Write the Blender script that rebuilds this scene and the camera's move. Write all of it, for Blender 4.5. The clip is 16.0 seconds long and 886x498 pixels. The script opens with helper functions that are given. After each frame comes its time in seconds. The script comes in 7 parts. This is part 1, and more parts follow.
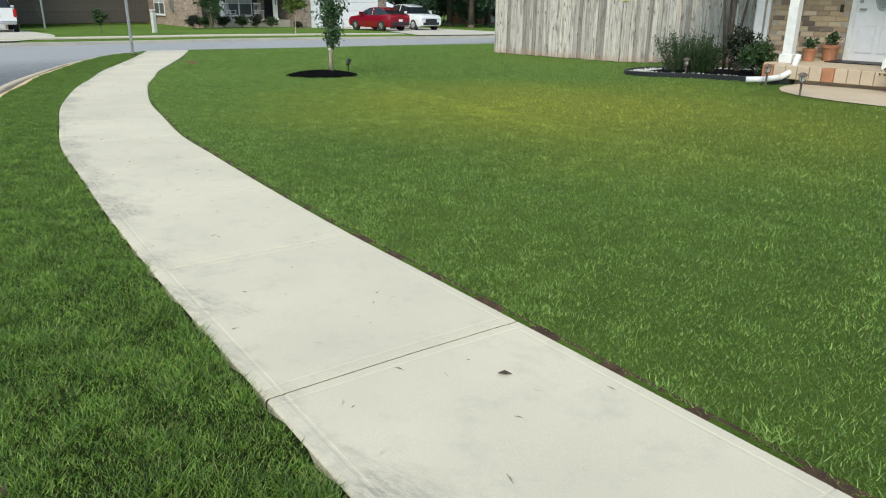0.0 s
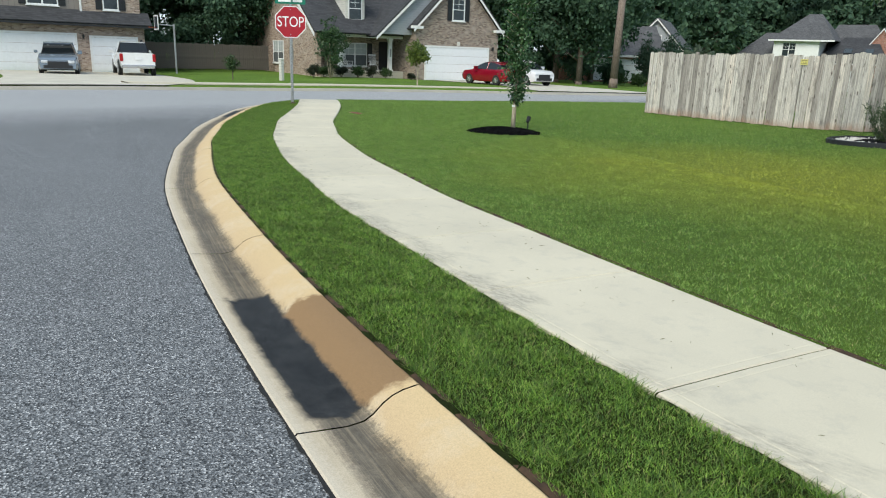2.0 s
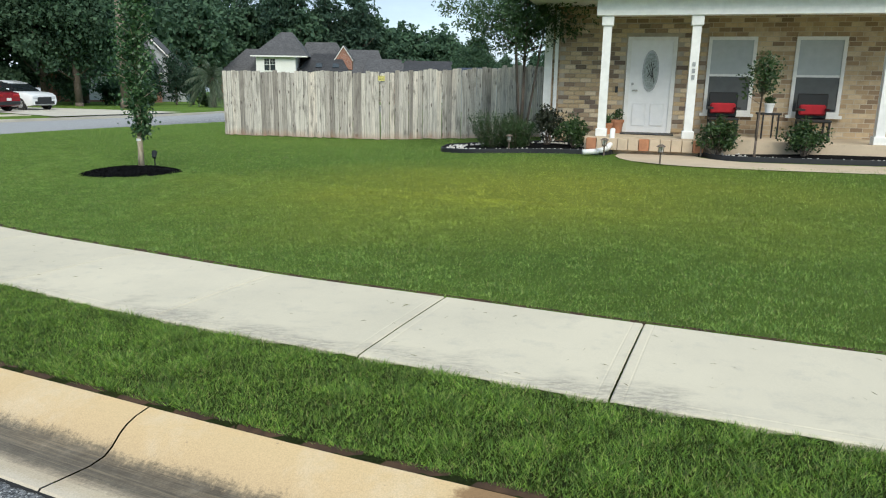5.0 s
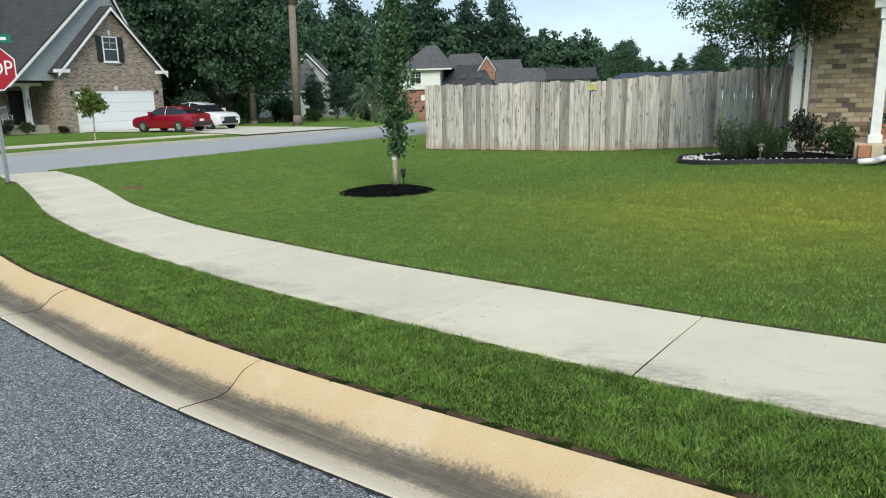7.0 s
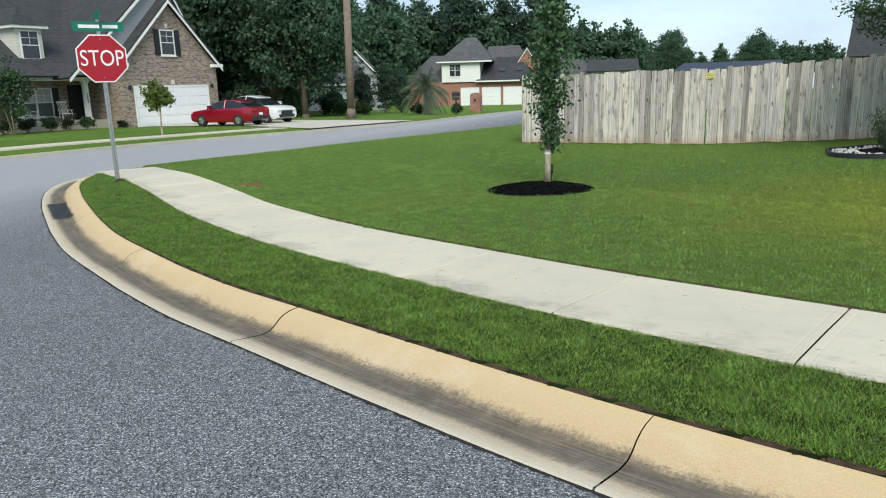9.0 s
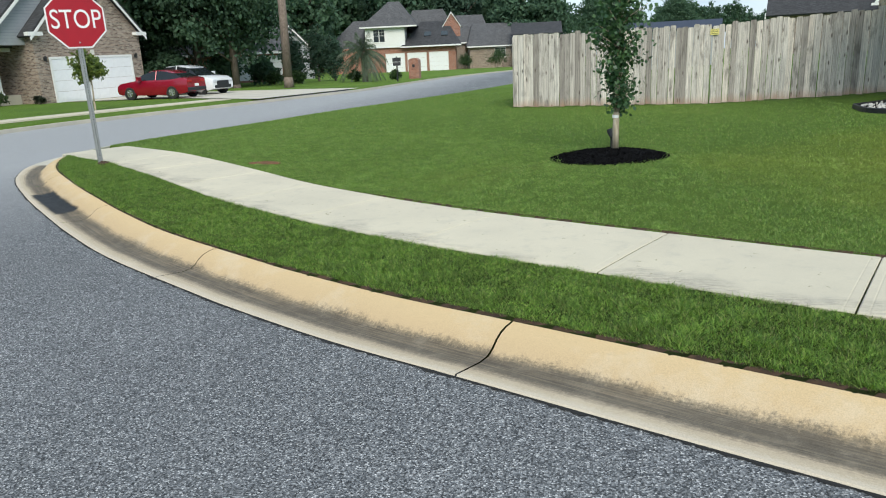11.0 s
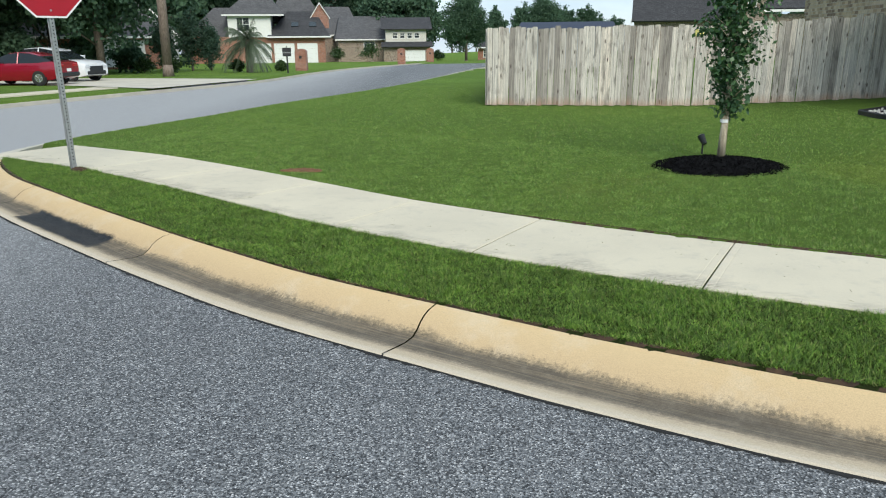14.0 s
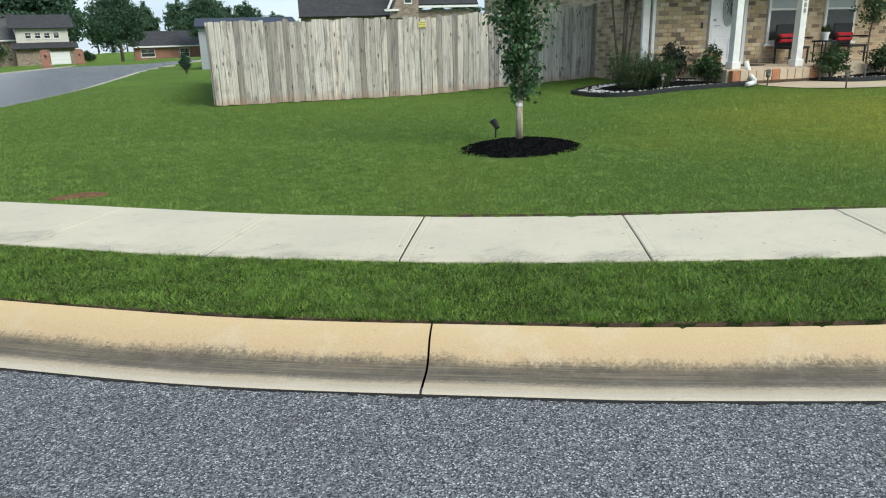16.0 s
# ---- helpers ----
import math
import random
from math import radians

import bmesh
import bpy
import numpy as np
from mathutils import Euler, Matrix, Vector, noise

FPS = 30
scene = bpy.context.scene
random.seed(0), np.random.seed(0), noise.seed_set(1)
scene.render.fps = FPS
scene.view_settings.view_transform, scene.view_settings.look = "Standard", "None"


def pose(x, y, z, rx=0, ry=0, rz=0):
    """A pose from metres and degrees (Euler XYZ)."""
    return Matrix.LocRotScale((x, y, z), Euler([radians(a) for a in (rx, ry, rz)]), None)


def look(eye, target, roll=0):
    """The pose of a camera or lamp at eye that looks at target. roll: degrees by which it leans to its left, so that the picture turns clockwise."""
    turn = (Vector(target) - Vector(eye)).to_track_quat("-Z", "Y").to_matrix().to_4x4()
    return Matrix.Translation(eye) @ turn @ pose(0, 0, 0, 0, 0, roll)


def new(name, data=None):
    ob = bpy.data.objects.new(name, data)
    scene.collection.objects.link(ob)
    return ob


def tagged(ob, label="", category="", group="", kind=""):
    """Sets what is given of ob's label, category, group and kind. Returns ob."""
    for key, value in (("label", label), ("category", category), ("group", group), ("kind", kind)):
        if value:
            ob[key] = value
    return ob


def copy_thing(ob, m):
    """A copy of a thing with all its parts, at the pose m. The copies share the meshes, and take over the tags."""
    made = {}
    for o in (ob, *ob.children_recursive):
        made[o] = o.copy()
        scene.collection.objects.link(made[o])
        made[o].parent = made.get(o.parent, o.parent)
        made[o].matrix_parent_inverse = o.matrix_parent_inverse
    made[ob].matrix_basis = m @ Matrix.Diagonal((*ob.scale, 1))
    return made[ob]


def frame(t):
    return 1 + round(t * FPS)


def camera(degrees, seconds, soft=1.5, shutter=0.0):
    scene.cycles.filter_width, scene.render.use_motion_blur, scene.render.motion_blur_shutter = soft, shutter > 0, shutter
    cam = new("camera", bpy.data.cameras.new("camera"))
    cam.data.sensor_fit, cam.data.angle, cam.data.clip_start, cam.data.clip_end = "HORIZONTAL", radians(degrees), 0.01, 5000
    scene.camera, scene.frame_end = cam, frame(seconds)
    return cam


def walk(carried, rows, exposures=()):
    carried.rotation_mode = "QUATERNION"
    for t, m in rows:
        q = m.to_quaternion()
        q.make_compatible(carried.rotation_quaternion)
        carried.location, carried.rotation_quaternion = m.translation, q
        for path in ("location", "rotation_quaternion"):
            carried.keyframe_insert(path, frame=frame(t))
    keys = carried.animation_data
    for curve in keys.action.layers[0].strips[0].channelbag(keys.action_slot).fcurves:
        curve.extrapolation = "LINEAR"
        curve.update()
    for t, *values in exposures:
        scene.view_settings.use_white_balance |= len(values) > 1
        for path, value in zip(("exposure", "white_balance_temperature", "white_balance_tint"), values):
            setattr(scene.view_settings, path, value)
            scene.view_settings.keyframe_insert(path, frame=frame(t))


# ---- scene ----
EXPO = ((0, 1.06, 6600, 5),)
cam = camera(64.05, 16.0, 1.1)
WALK = [
    (0, (19.967, -10.993, 1.501), (17.056, -7.278, -0.151), 0.49),
    (0.5, (19.439, -11.360, 1.525), (16.220, -7.797, 0.132), 0.39),
    (1, (18.892, -11.589, 1.532), (15.548, -8.073, 0.323), 1.26),
    (1.5, (18.331, -11.813, 1.531), (14.957, -8.338, 0.291), 2.26),
    (2, (17.760, -11.892, 1.510), (14.412, -8.425, 0.181), 2.02),
    (2.5, (17.225, -11.885, 1.553), (14.028, -8.279, 0.218), 0.99),
    (3, (16.630, -11.943, 1.555), (13.789, -8.036, 0.266), 0.42),
    (3.5, (16.088, -11.958, 1.533), (13.830, -7.668, 0.307), 0.29),
    (4, (15.510, -11.980, 1.539), (13.991, -7.362, 0.369), 0.56),
    (4.2, (15.276, -11.974, 1.532), (14.070, -7.261, 0.377), 0.71),
    (4.6, (14.834, -11.911, 1.538), (14.150, -7.090, 0.402), 0.86),
    (5, (14.392, -11.847, 1.543), (14.019, -6.995, 0.395), 0.84),
    (5.4, (13.950, -11.783, 1.549), (13.682, -6.930, 0.376), 0.65),
    (5.8, (13.508, -11.719, 1.555), (13.155, -6.876, 0.366), 0.32),
    (6.3, (12.955, -11.640, 1.562), (12.253, -6.829, 0.396), -0.28),
    (6.5, (12.709, -11.600, 1.573), (11.816, -6.812, 0.444), -0.35),
    (7, (12.128, -11.486, 1.596), (10.857, -6.774, 0.510), -1.26),
    (7.5, (11.574, -11.332, 1.577), (10.061, -6.689, 0.501), -1.65),
    (8, (11.022, -11.227, 1.593), (9.436, -6.608, 0.522), -1.54),
    (8.5, (10.451, -11.175, 1.579), (8.908, -6.546, 0.488), -1.44),
    (9, (9.914, -11.058, 1.571), (8.461, -6.409, 0.445), -1.63),
    (9.5, (9.351, -10.973, 1.575), (7.983, -6.303, 0.429), -1.90),
    (10, (8.766, -10.845, 1.568), (7.487, -6.158, 0.387), -2.18),
    (10.2, (8.541, -10.772, 1.546), (7.293, -6.087, 0.324), -2.35),
    (10.7, (7.979, -10.534, 1.538), (6.904, -5.828, 0.236), -2.62),
    (11.2, (7.416, -10.296, 1.529), (6.633, -5.562, 0.123), -2.71),
    (11.8, (6.741, -10.010, 1.518), (6.351, -5.259, 0.009), -2.49),
    (12.3, (6.178, -9.772, 1.510), (6.055, -5.016, -0.027), -1.91),
    (12.5, (5.971, -9.673, 1.505), (5.932, -4.915, -0.032), -0.88),
    (13, (5.447, -9.484, 1.523), (5.511, -4.720, 0.004), -0.80),
    (13.5, (4.938, -9.211, 1.518), (4.997, -4.434, 0.044), -0.71),
    (14, (4.452, -8.965, 1.518), (4.552, -4.172, 0.097), -0.46),
    (14.5, (3.957, -8.667, 1.522), (4.253, -3.866, 0.157), -0.28),
    (15, (3.523, -8.450, 1.522), (4.219, -3.687, 0.172), -0.50),
    (15.5, (3.155, -8.251, 1.509), (4.491, -3.629, 0.146), -0.64),
    (16, (2.884, -8.038, 1.469), (5.067, -3.789, -0.006), -1.41),
]
walk(cam, [(t, look(e, a, r)) for t, e, a, r in WALK], EXPO)

# world and sun: hazy overcast morning
world = bpy.data.worlds.new("sky")
scene.world = world
world.use_nodes = True
wn, wl = world.node_tree.nodes, world.node_tree.links
sky = wn.new("ShaderNodeTexSky")
sky.sky_type, sky.sun_disc = "NISHITA", False
sky.sun_elevation, sky.sun_rotation = radians(44), radians(163)
sky.air_density, sky.dust_density, sky.ozone_density = 1.0, 0.4, 1.5
wn["Background"].inputs[1].default_value = 0.15
# thin high cloud veiling the whole dome
dome = wn.new("ShaderNodeTexCoord")
wispy = wn.new("ShaderNodeMapping")
wispy.inputs["Scale"].default_value = (1.6, 1.6, 5.0)
wl.new(dome.outputs["Generated"], wispy.inputs["Vector"])
puff = wn.new("ShaderNodeTexNoise")
puff.inputs["Scale"].default_value, puff.inputs["Detail"].default_value, puff.inputs["Roughness"].default_value = 1.7, 7.0, 0.6
wl.new(wispy.outputs[0], puff.inputs["Vector"])
cover = wn.new("ShaderNodeMapRange")
cover.inputs["From Min"].default_value, cover.inputs["From Max"].default_value = 0.3, 0.7
cover.inputs["To Min"].default_value, cover.inputs["To Max"].default_value = 0.8, 1.0
wl.new(puff.outputs[0], cover.inputs[0])
veil = wn.new("ShaderNodeMix")
veil.data_type = "RGBA"
wl.new(cover.outputs[0], veil.inputs[0])
wl.new(sky.outputs[0], veil.inputs[6])
veil.inputs[7].default_value = (1.85, 2.3, 2.95, 1)
wl.new(veil.outputs[2], wn["Background"].inputs[0])
sun = new("sun", bpy.data.lights.new("sun", "SUN"))
sun.data.energy, sun.data.angle, sun.data.color = 1.6, radians(35), (1.0, 0.95, 0.87)
sun.matrix_world = look((0, 0, 0), (-math.sin(radians(163)), -math.cos(radians(163)), -math.tan(radians(44))))


# ---- material kit ----
def material(name, rough=0.8, metal=0.0):
    m = bpy.data.materials.new(name)
    m.use_nodes = True
    n = m.node_tree.nodes["Principled BSDF"]
    n.inputs["Roughness"].default_value, n.inputs["Metallic"].default_value = rough, metal
    return m, m.node_tree.nodes, m.node_tree.links, n


def ramp(nodes, links, source, stops):
    r = nodes.new("ShaderNodeValToRGB")
    while len(r.color_ramp.elements) < len(stops):
        r.color_ramp.elements.new(0.5)
    for e, (p, c) in zip(r.color_ramp.elements, stops):
        e.position, e.color = p, (*c, 1) if len(c) == 3 else (c[0], c[0], c[0], 1)
    links.new(source, r.inputs[0])
    return r.outputs[0]


def noise_at(nodes, links, coords, scale, detail=4.0, rough=0.6):
    n = nodes.new("ShaderNodeTexNoise")
    n.inputs["Scale"].default_value, n.inputs["Detail"].default_value, n.inputs["Roughness"].default_value = scale, detail, rough
    if coords is not None:
        links.new(coords, n.inputs["Vector"])
    return n.outputs[0]


def mixed(nodes, links, fac, a, b, blend="MIX"):
    m = nodes.new("ShaderNodeMix")
    m.data_type, m.blend_type = "RGBA", blend
    for value, socket in ((fac, m.inputs[0]), (a, m.inputs[6]), (b, m.inputs[7])):
        if isinstance(value, bpy.types.NodeSocket):
            links.new(value, socket)
        elif isinstance(value, tuple):
            socket.default_value = (*value, 1)
        else:
            socket.default_value = value
    return m.outputs[2]


def bump(nodes, links, bsdf, height, strength=0.3, distance=0.01):
    b = nodes.new("ShaderNodeBump")
    b.inputs["Strength"].default_value, b.inputs["Distance"].default_value = strength, distance
    links.new(height, b.inputs["Height"])
    links.new(b.outputs[0], bsdf.inputs["Normal"])


def place_of(nodes, kind="Object"):
    return nodes.new("ShaderNodeTexCoord").outputs[kind]


def world_place(nodes):
    return nodes.new("ShaderNodeNewGeometry").outputs["Position"]


def stretched(nodes, links, coords, scale):
    m = nodes.new("ShaderNodeMapping")
    m.inputs["Scale"].default_value = scale
    links.new(coords, m.inputs["Vector"])
    return m.outputs[0]


def maths(nodes, links, op, a, b=0.0, c=0.0):
    m = nodes.new("ShaderNodeMath")
    m.operation = op
    for value, socket in zip((a, b, c), m.inputs):
        if isinstance(value, bpy.types.NodeSocket):
            links.new(value, socket)
        else:
            socket.default_value = value
    return m.outputs[0]


def plain(name, colour, rough=0.6, metal=0.0, vary=0.25, scale=6.0, grain=0.0):
    """A painted or moulded surface with mild dirt and wear."""
    m, n, l, p = material(name, rough, metal)
    big = noise_at(n, l, place_of(n), scale, 6)
    dark = tuple(c * (1 - vary) for c in colour)
    lite = tuple(min(1, c * (1 + vary * 0.4)) for c in colour)
    l.new(ramp(n, l, big, ((0.3, dark), (0.7, lite))), p.inputs["Base Color"])
    if grain:
        bump(n, l, p, noise_at(n, l, place_of(n), 180), grain, 0.004)
    return m


def brick_material(name, tones, mortar, width=0.21, height=0.077):
    m, n, l, p = material(name, 0.9)
    s = n.new("ShaderNodeSeparateXYZ")
    l.new(place_of(n), s.inputs[0])
    c = n.new("ShaderNodeCombineXYZ")
    l.new(maths(n, l, "ADD", s.outputs[0], s.outputs[1]), c.inputs[0])
    l.new(s.outputs[2], c.inputs[1])
    b = n.new("ShaderNodeTexBrick")
    l.new(c.outputs[0], b.inputs["Vector"])
    b.inputs["Scale"].default_value = 1.0
    b.inputs["Brick Width"].default_value, b.inputs["Row Height"].default_value = width, height
    b.inputs["Mortar Size"].default_value, b.inputs["Bias"].default_value = 0.008, 0.0
    b.inputs["Color1"].default_value, b.inputs["Color2"].default_value, b.inputs["Mortar"].default_value = (0, 0, 0, 1), (1, 1, 1, 1), (0.5, 0.5, 0.5, 1)
    col = ramp(n, l, b.outputs["Color"], tuple((i / (len(tones) - 1), t) for i, t in enumerate(tones)))
    patch = noise_at(n, l, place_of(n), 3.5, 5)
    col = mixed(n, l, ramp(n, l, patch, ((0.42, (0.0,)), (0.72, (0.55,)))), col, tones[0])
    col = mixed(n, l, b.outputs["Fac"], col, mortar)
    grit = noise_at(n, l, place_of(n), 60, 4)
    col = mixed(n, l, 0.35, col, ramp(n, l, grit, ((0.3, (0.5,)), (0.7, (1.0,)))), "MULTIPLY")
    l.new(col, p.inputs["Base Color"])
    bump(n, l, p, maths(n, l, "SUBTRACT", grit, b.outputs["Fac"]), 0.6, 0.008)
    return m


def shingle_material(name, a, b_):
    m, n, l, p = material(name, 0.92)
    s = n.new("ShaderNodeSeparateXYZ")
    l.new(place_of(n), s.inputs[0])
    c = n.new("ShaderNodeCombineXYZ")
    l.new(maths(n, l, "ADD", s.outputs[0], s.outputs[1]), c.inputs[0])
    l.new(s.outputs[2], c.inputs[1])
    t = n.new("ShaderNodeTexBrick")
    l.new(c.outputs[0], t.inputs["Vector"])
    t.inputs["Scale"].default_value, t.inputs["Brick Width"].default_value, t.inputs["Row Height"].default_value = 1.0, 0.28, 0.11
    t.inputs["Mortar Size"].default_value = 0.006
    t.inputs["Color1"].default_value, t.inputs["Color2"].default_value, t.inputs["Mortar"].default_value = (*a, 1), (*b_, 1), (*[v * 0.5 for v in a], 1)
    stain = noise_at(n, l, place_of(n), 0.8, 6)
    col = mixed(n, l, 0.5, t.outputs["Color"], ramp(n, l, stain, ((0.3, (0.6,)), (0.7, (1.0,)))), "MULTIPLY")
    l.new(col, p.inputs["Base Color"])
    bump(n, l, p, t.outputs["Color"], 0.4, 0.01)
    return m


def siding_material(name, colour, pitch=0.16, upright=False):
    m, n, l, p = material(name, 0.6)
    s = n.new("ShaderNodeSeparateXYZ")
    l.new(place_of(n), s.inputs[0])
    along = maths(n, l, "ADD", s.outputs[0], s.outputs[1]) if upright else s.outputs[2]
    saw = maths(n, l, "FRACT", maths(n, l, "DIVIDE", along, pitch))
    col = mixed(n, l, ramp(n, l, saw, ((0.0, (1.0,)), (0.1, (0.0,)))), colour, tuple(v * 0.45 for v in colour))
    dirt = noise_at(n, l, place_of(n), 2.0, 5)
    col = mixed(n, l, 0.3, col, ramp(n, l, dirt, ((0.3, (0.6,)), (0.7, (1.0,)))), "MULTIPLY")
    l.new(col, p.inputs["Base Color"])
    bump(n, l, p, saw, 0.5, 0.015)
    return m


def leaf_material(name, dark, lite, gloss=0.45):
    m, n, l, p = material(name, gloss)
    g = n.new("ShaderNodeNewGeometry")
    big = noise_at(n, l, g.outputs["Position"], 0.9, 3)
    col = ramp(n, l, g.outputs["Random Per Island"], ((0.0, dark), (0.6, tuple((a + b) / 2 for a, b in zip(dark, lite))), (1.0, lite)))
    col = mixed(n, l, 0.5, col, ramp(n, l, big, ((0.3, (0.55,)), (0.7, (1.0,)))), "MULTIPLY")
    l.new(col, p.inputs["Base Color"])
    t = n.new("ShaderNodeBsdfTranslucent")
    l.new(col, t.inputs["Color"])
    x = n.new("ShaderNodeMixShader")
    x.inputs[0].default_value = 0.25
    l.new(p.outputs[0], x.inputs[1])
    l.new(t.outputs[0], x.inputs[2])
    l.new(x.outputs[0], n["Material Output"].inputs["Surface"])
    return m


def bark_material(name, dark, lite):
    m, n, l, p = material(name, 0.95)
    c = stretched(n, l, place_of(n), (9, 9, 1.6))
    g = noise_at(n, l, c, 3.0, 8, 0.7)
    l.new(ramp(n, l, g, ((0.35, dark), (0.65, lite))), p.inputs["Base Color"])
    bump(n, l, p, g, 0.8, 0.03)
    return m


# ---- asphalt, concrete, grass ----
def asphalt_material():
    """Chip asphalt; the base colour pales westward, painting grazing-angle sheen onto the main road."""
    m, n, l, p = material("asphalt", 0.75)
    w = world_place(n)
    v = n.new("ShaderNodeTexVoronoi")
    v.inputs["Scale"].default_value = 125.0
    l.new(w, v.inputs["Vector"])
    each = n.new("ShaderNodeSeparateXYZ")
    l.new(v.outputs["Color"], each.inputs[0])
    speck = ramp(n, l, each.outputs[0], ((0.0, (0.02, 0.022, 0.024)), (0.3, (0.115, 0.122, 0.13)), (0.62, (0.225, 0.232, 0.24)), (0.86, (0.33, 0.337, 0.347)), (1.0, (0.68, 0.68, 0.68))))
    speck = mixed(n, l, ramp(n, l, v.outputs["Distance"], ((0.45, (0.0,)), (0.8, (0.6,)))), speck, (0.022, 0.023, 0.026))
    big, mid, grit = noise_at(n, l, w, 0.3, 5), noise_at(n, l, w, 2.4, 6), noise_at(n, l, w, 45, 5, 0.75)
    col = mixed(n, l, 0.5, speck, ramp(n, l, grit, ((0.34, (0.5,)), (0.58, (1.0,)))), "MULTIPLY")
    col = mixed(n, l, 0.5, col, ramp(n, l, big, ((0.3, (0.62,)), (0.7, (1.0,)))), "MULTIPLY")
    col = mixed(n, l, ramp(n, l, mid, ((0.70, (0.0,)), (0.80, (0.5,)))), col, (0.03, 0.03, 0.032))
    # ramp along x lightens the base colour in place of sheen at grazing angles
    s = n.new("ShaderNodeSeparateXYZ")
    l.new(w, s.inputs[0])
    grazing_sheen = ramp(n, l, maths(n, l, "MULTIPLY_ADD", s.outputs[0], -0.1, 0.5), ((0.3, (0.0,)), (0.75, (0.85,))))
    col = mixed(n, l, grazing_sheen, col, mixed(n, l, 0.25, (0.40, 0.40, 0.40), speck))
    l.new(col, p.inputs["Base Color"])
    bump(n, l, p, maths(n, l, "ADD", v.outputs["Distance"], grit), 0.8, 0.006)
    return m


def concrete_material(name, lite, dark, wash, grime=False):
    m, n, l, p = material(name, 0.88)
    w = world_place(n)
    big, mid, fine = noise_at(n, l, w, 0.9, 6), noise_at(n, l, w, 6, 6, 0.7), noise_at(n, l, w, 160, 4)
    col = ramp(n, l, big, ((0.3, dark), (0.62, lite)))
    col = mixed(n, l, ramp(n, l, mid, ((0.53, (0.0,)), (0.75, (0.6,)))), col, wash)
    info = n.new("ShaderNodeObjectInfo")
    col = mixed(n, l, 0.25, col, ramp(n, l, info.outputs["Random"], ((0.0, (0.72,)), (1.0, (1.0,)))), "MULTIPLY")
    if grime:
        uv, s = n.new("ShaderNodeUVMap"), n.new("ShaderNodeSeparateXYZ")
        l.new(uv.outputs[0], s.inputs[0])
        spots = noise_at(n, l, stretched(n, l, w, (1.0, 1.6, 1)), 1.5, 5, 0.6)
        near = ramp(n, l, s.outputs[1], ((0.06, (0.3,)), (0.38, (0.0,)), (0.92, (0.0,)), (1.0, (0.12,))))
        mask = ramp(n, l, maths(n, l, "ADD", near, spots), ((0.70, (0.0,)), (0.86, (0.55,))))
        mask = maths(n, l, "MULTIPLY", mask, ramp(n, l, noise_at(n, l, stretched(n, l, w, (12, 40, 1)), 1.0, 6, 0.8), ((0.4, (0.15,)), (0.58, (1.0,)))))
        col = mixed(n, l, mask, col, (0.17, 0.16, 0.145))
    col = mixed(n, l, 0.3, col, ramp(n, l, fine, ((0.3, (0.62,)), (0.65, (1.0,)))), "MULTIPLY")
    l.new(col, p.inputs["Base Color"])
    bump(n, l, p, maths(n, l, "ADD", fine, mid), 0.25, 0.003)
    return m


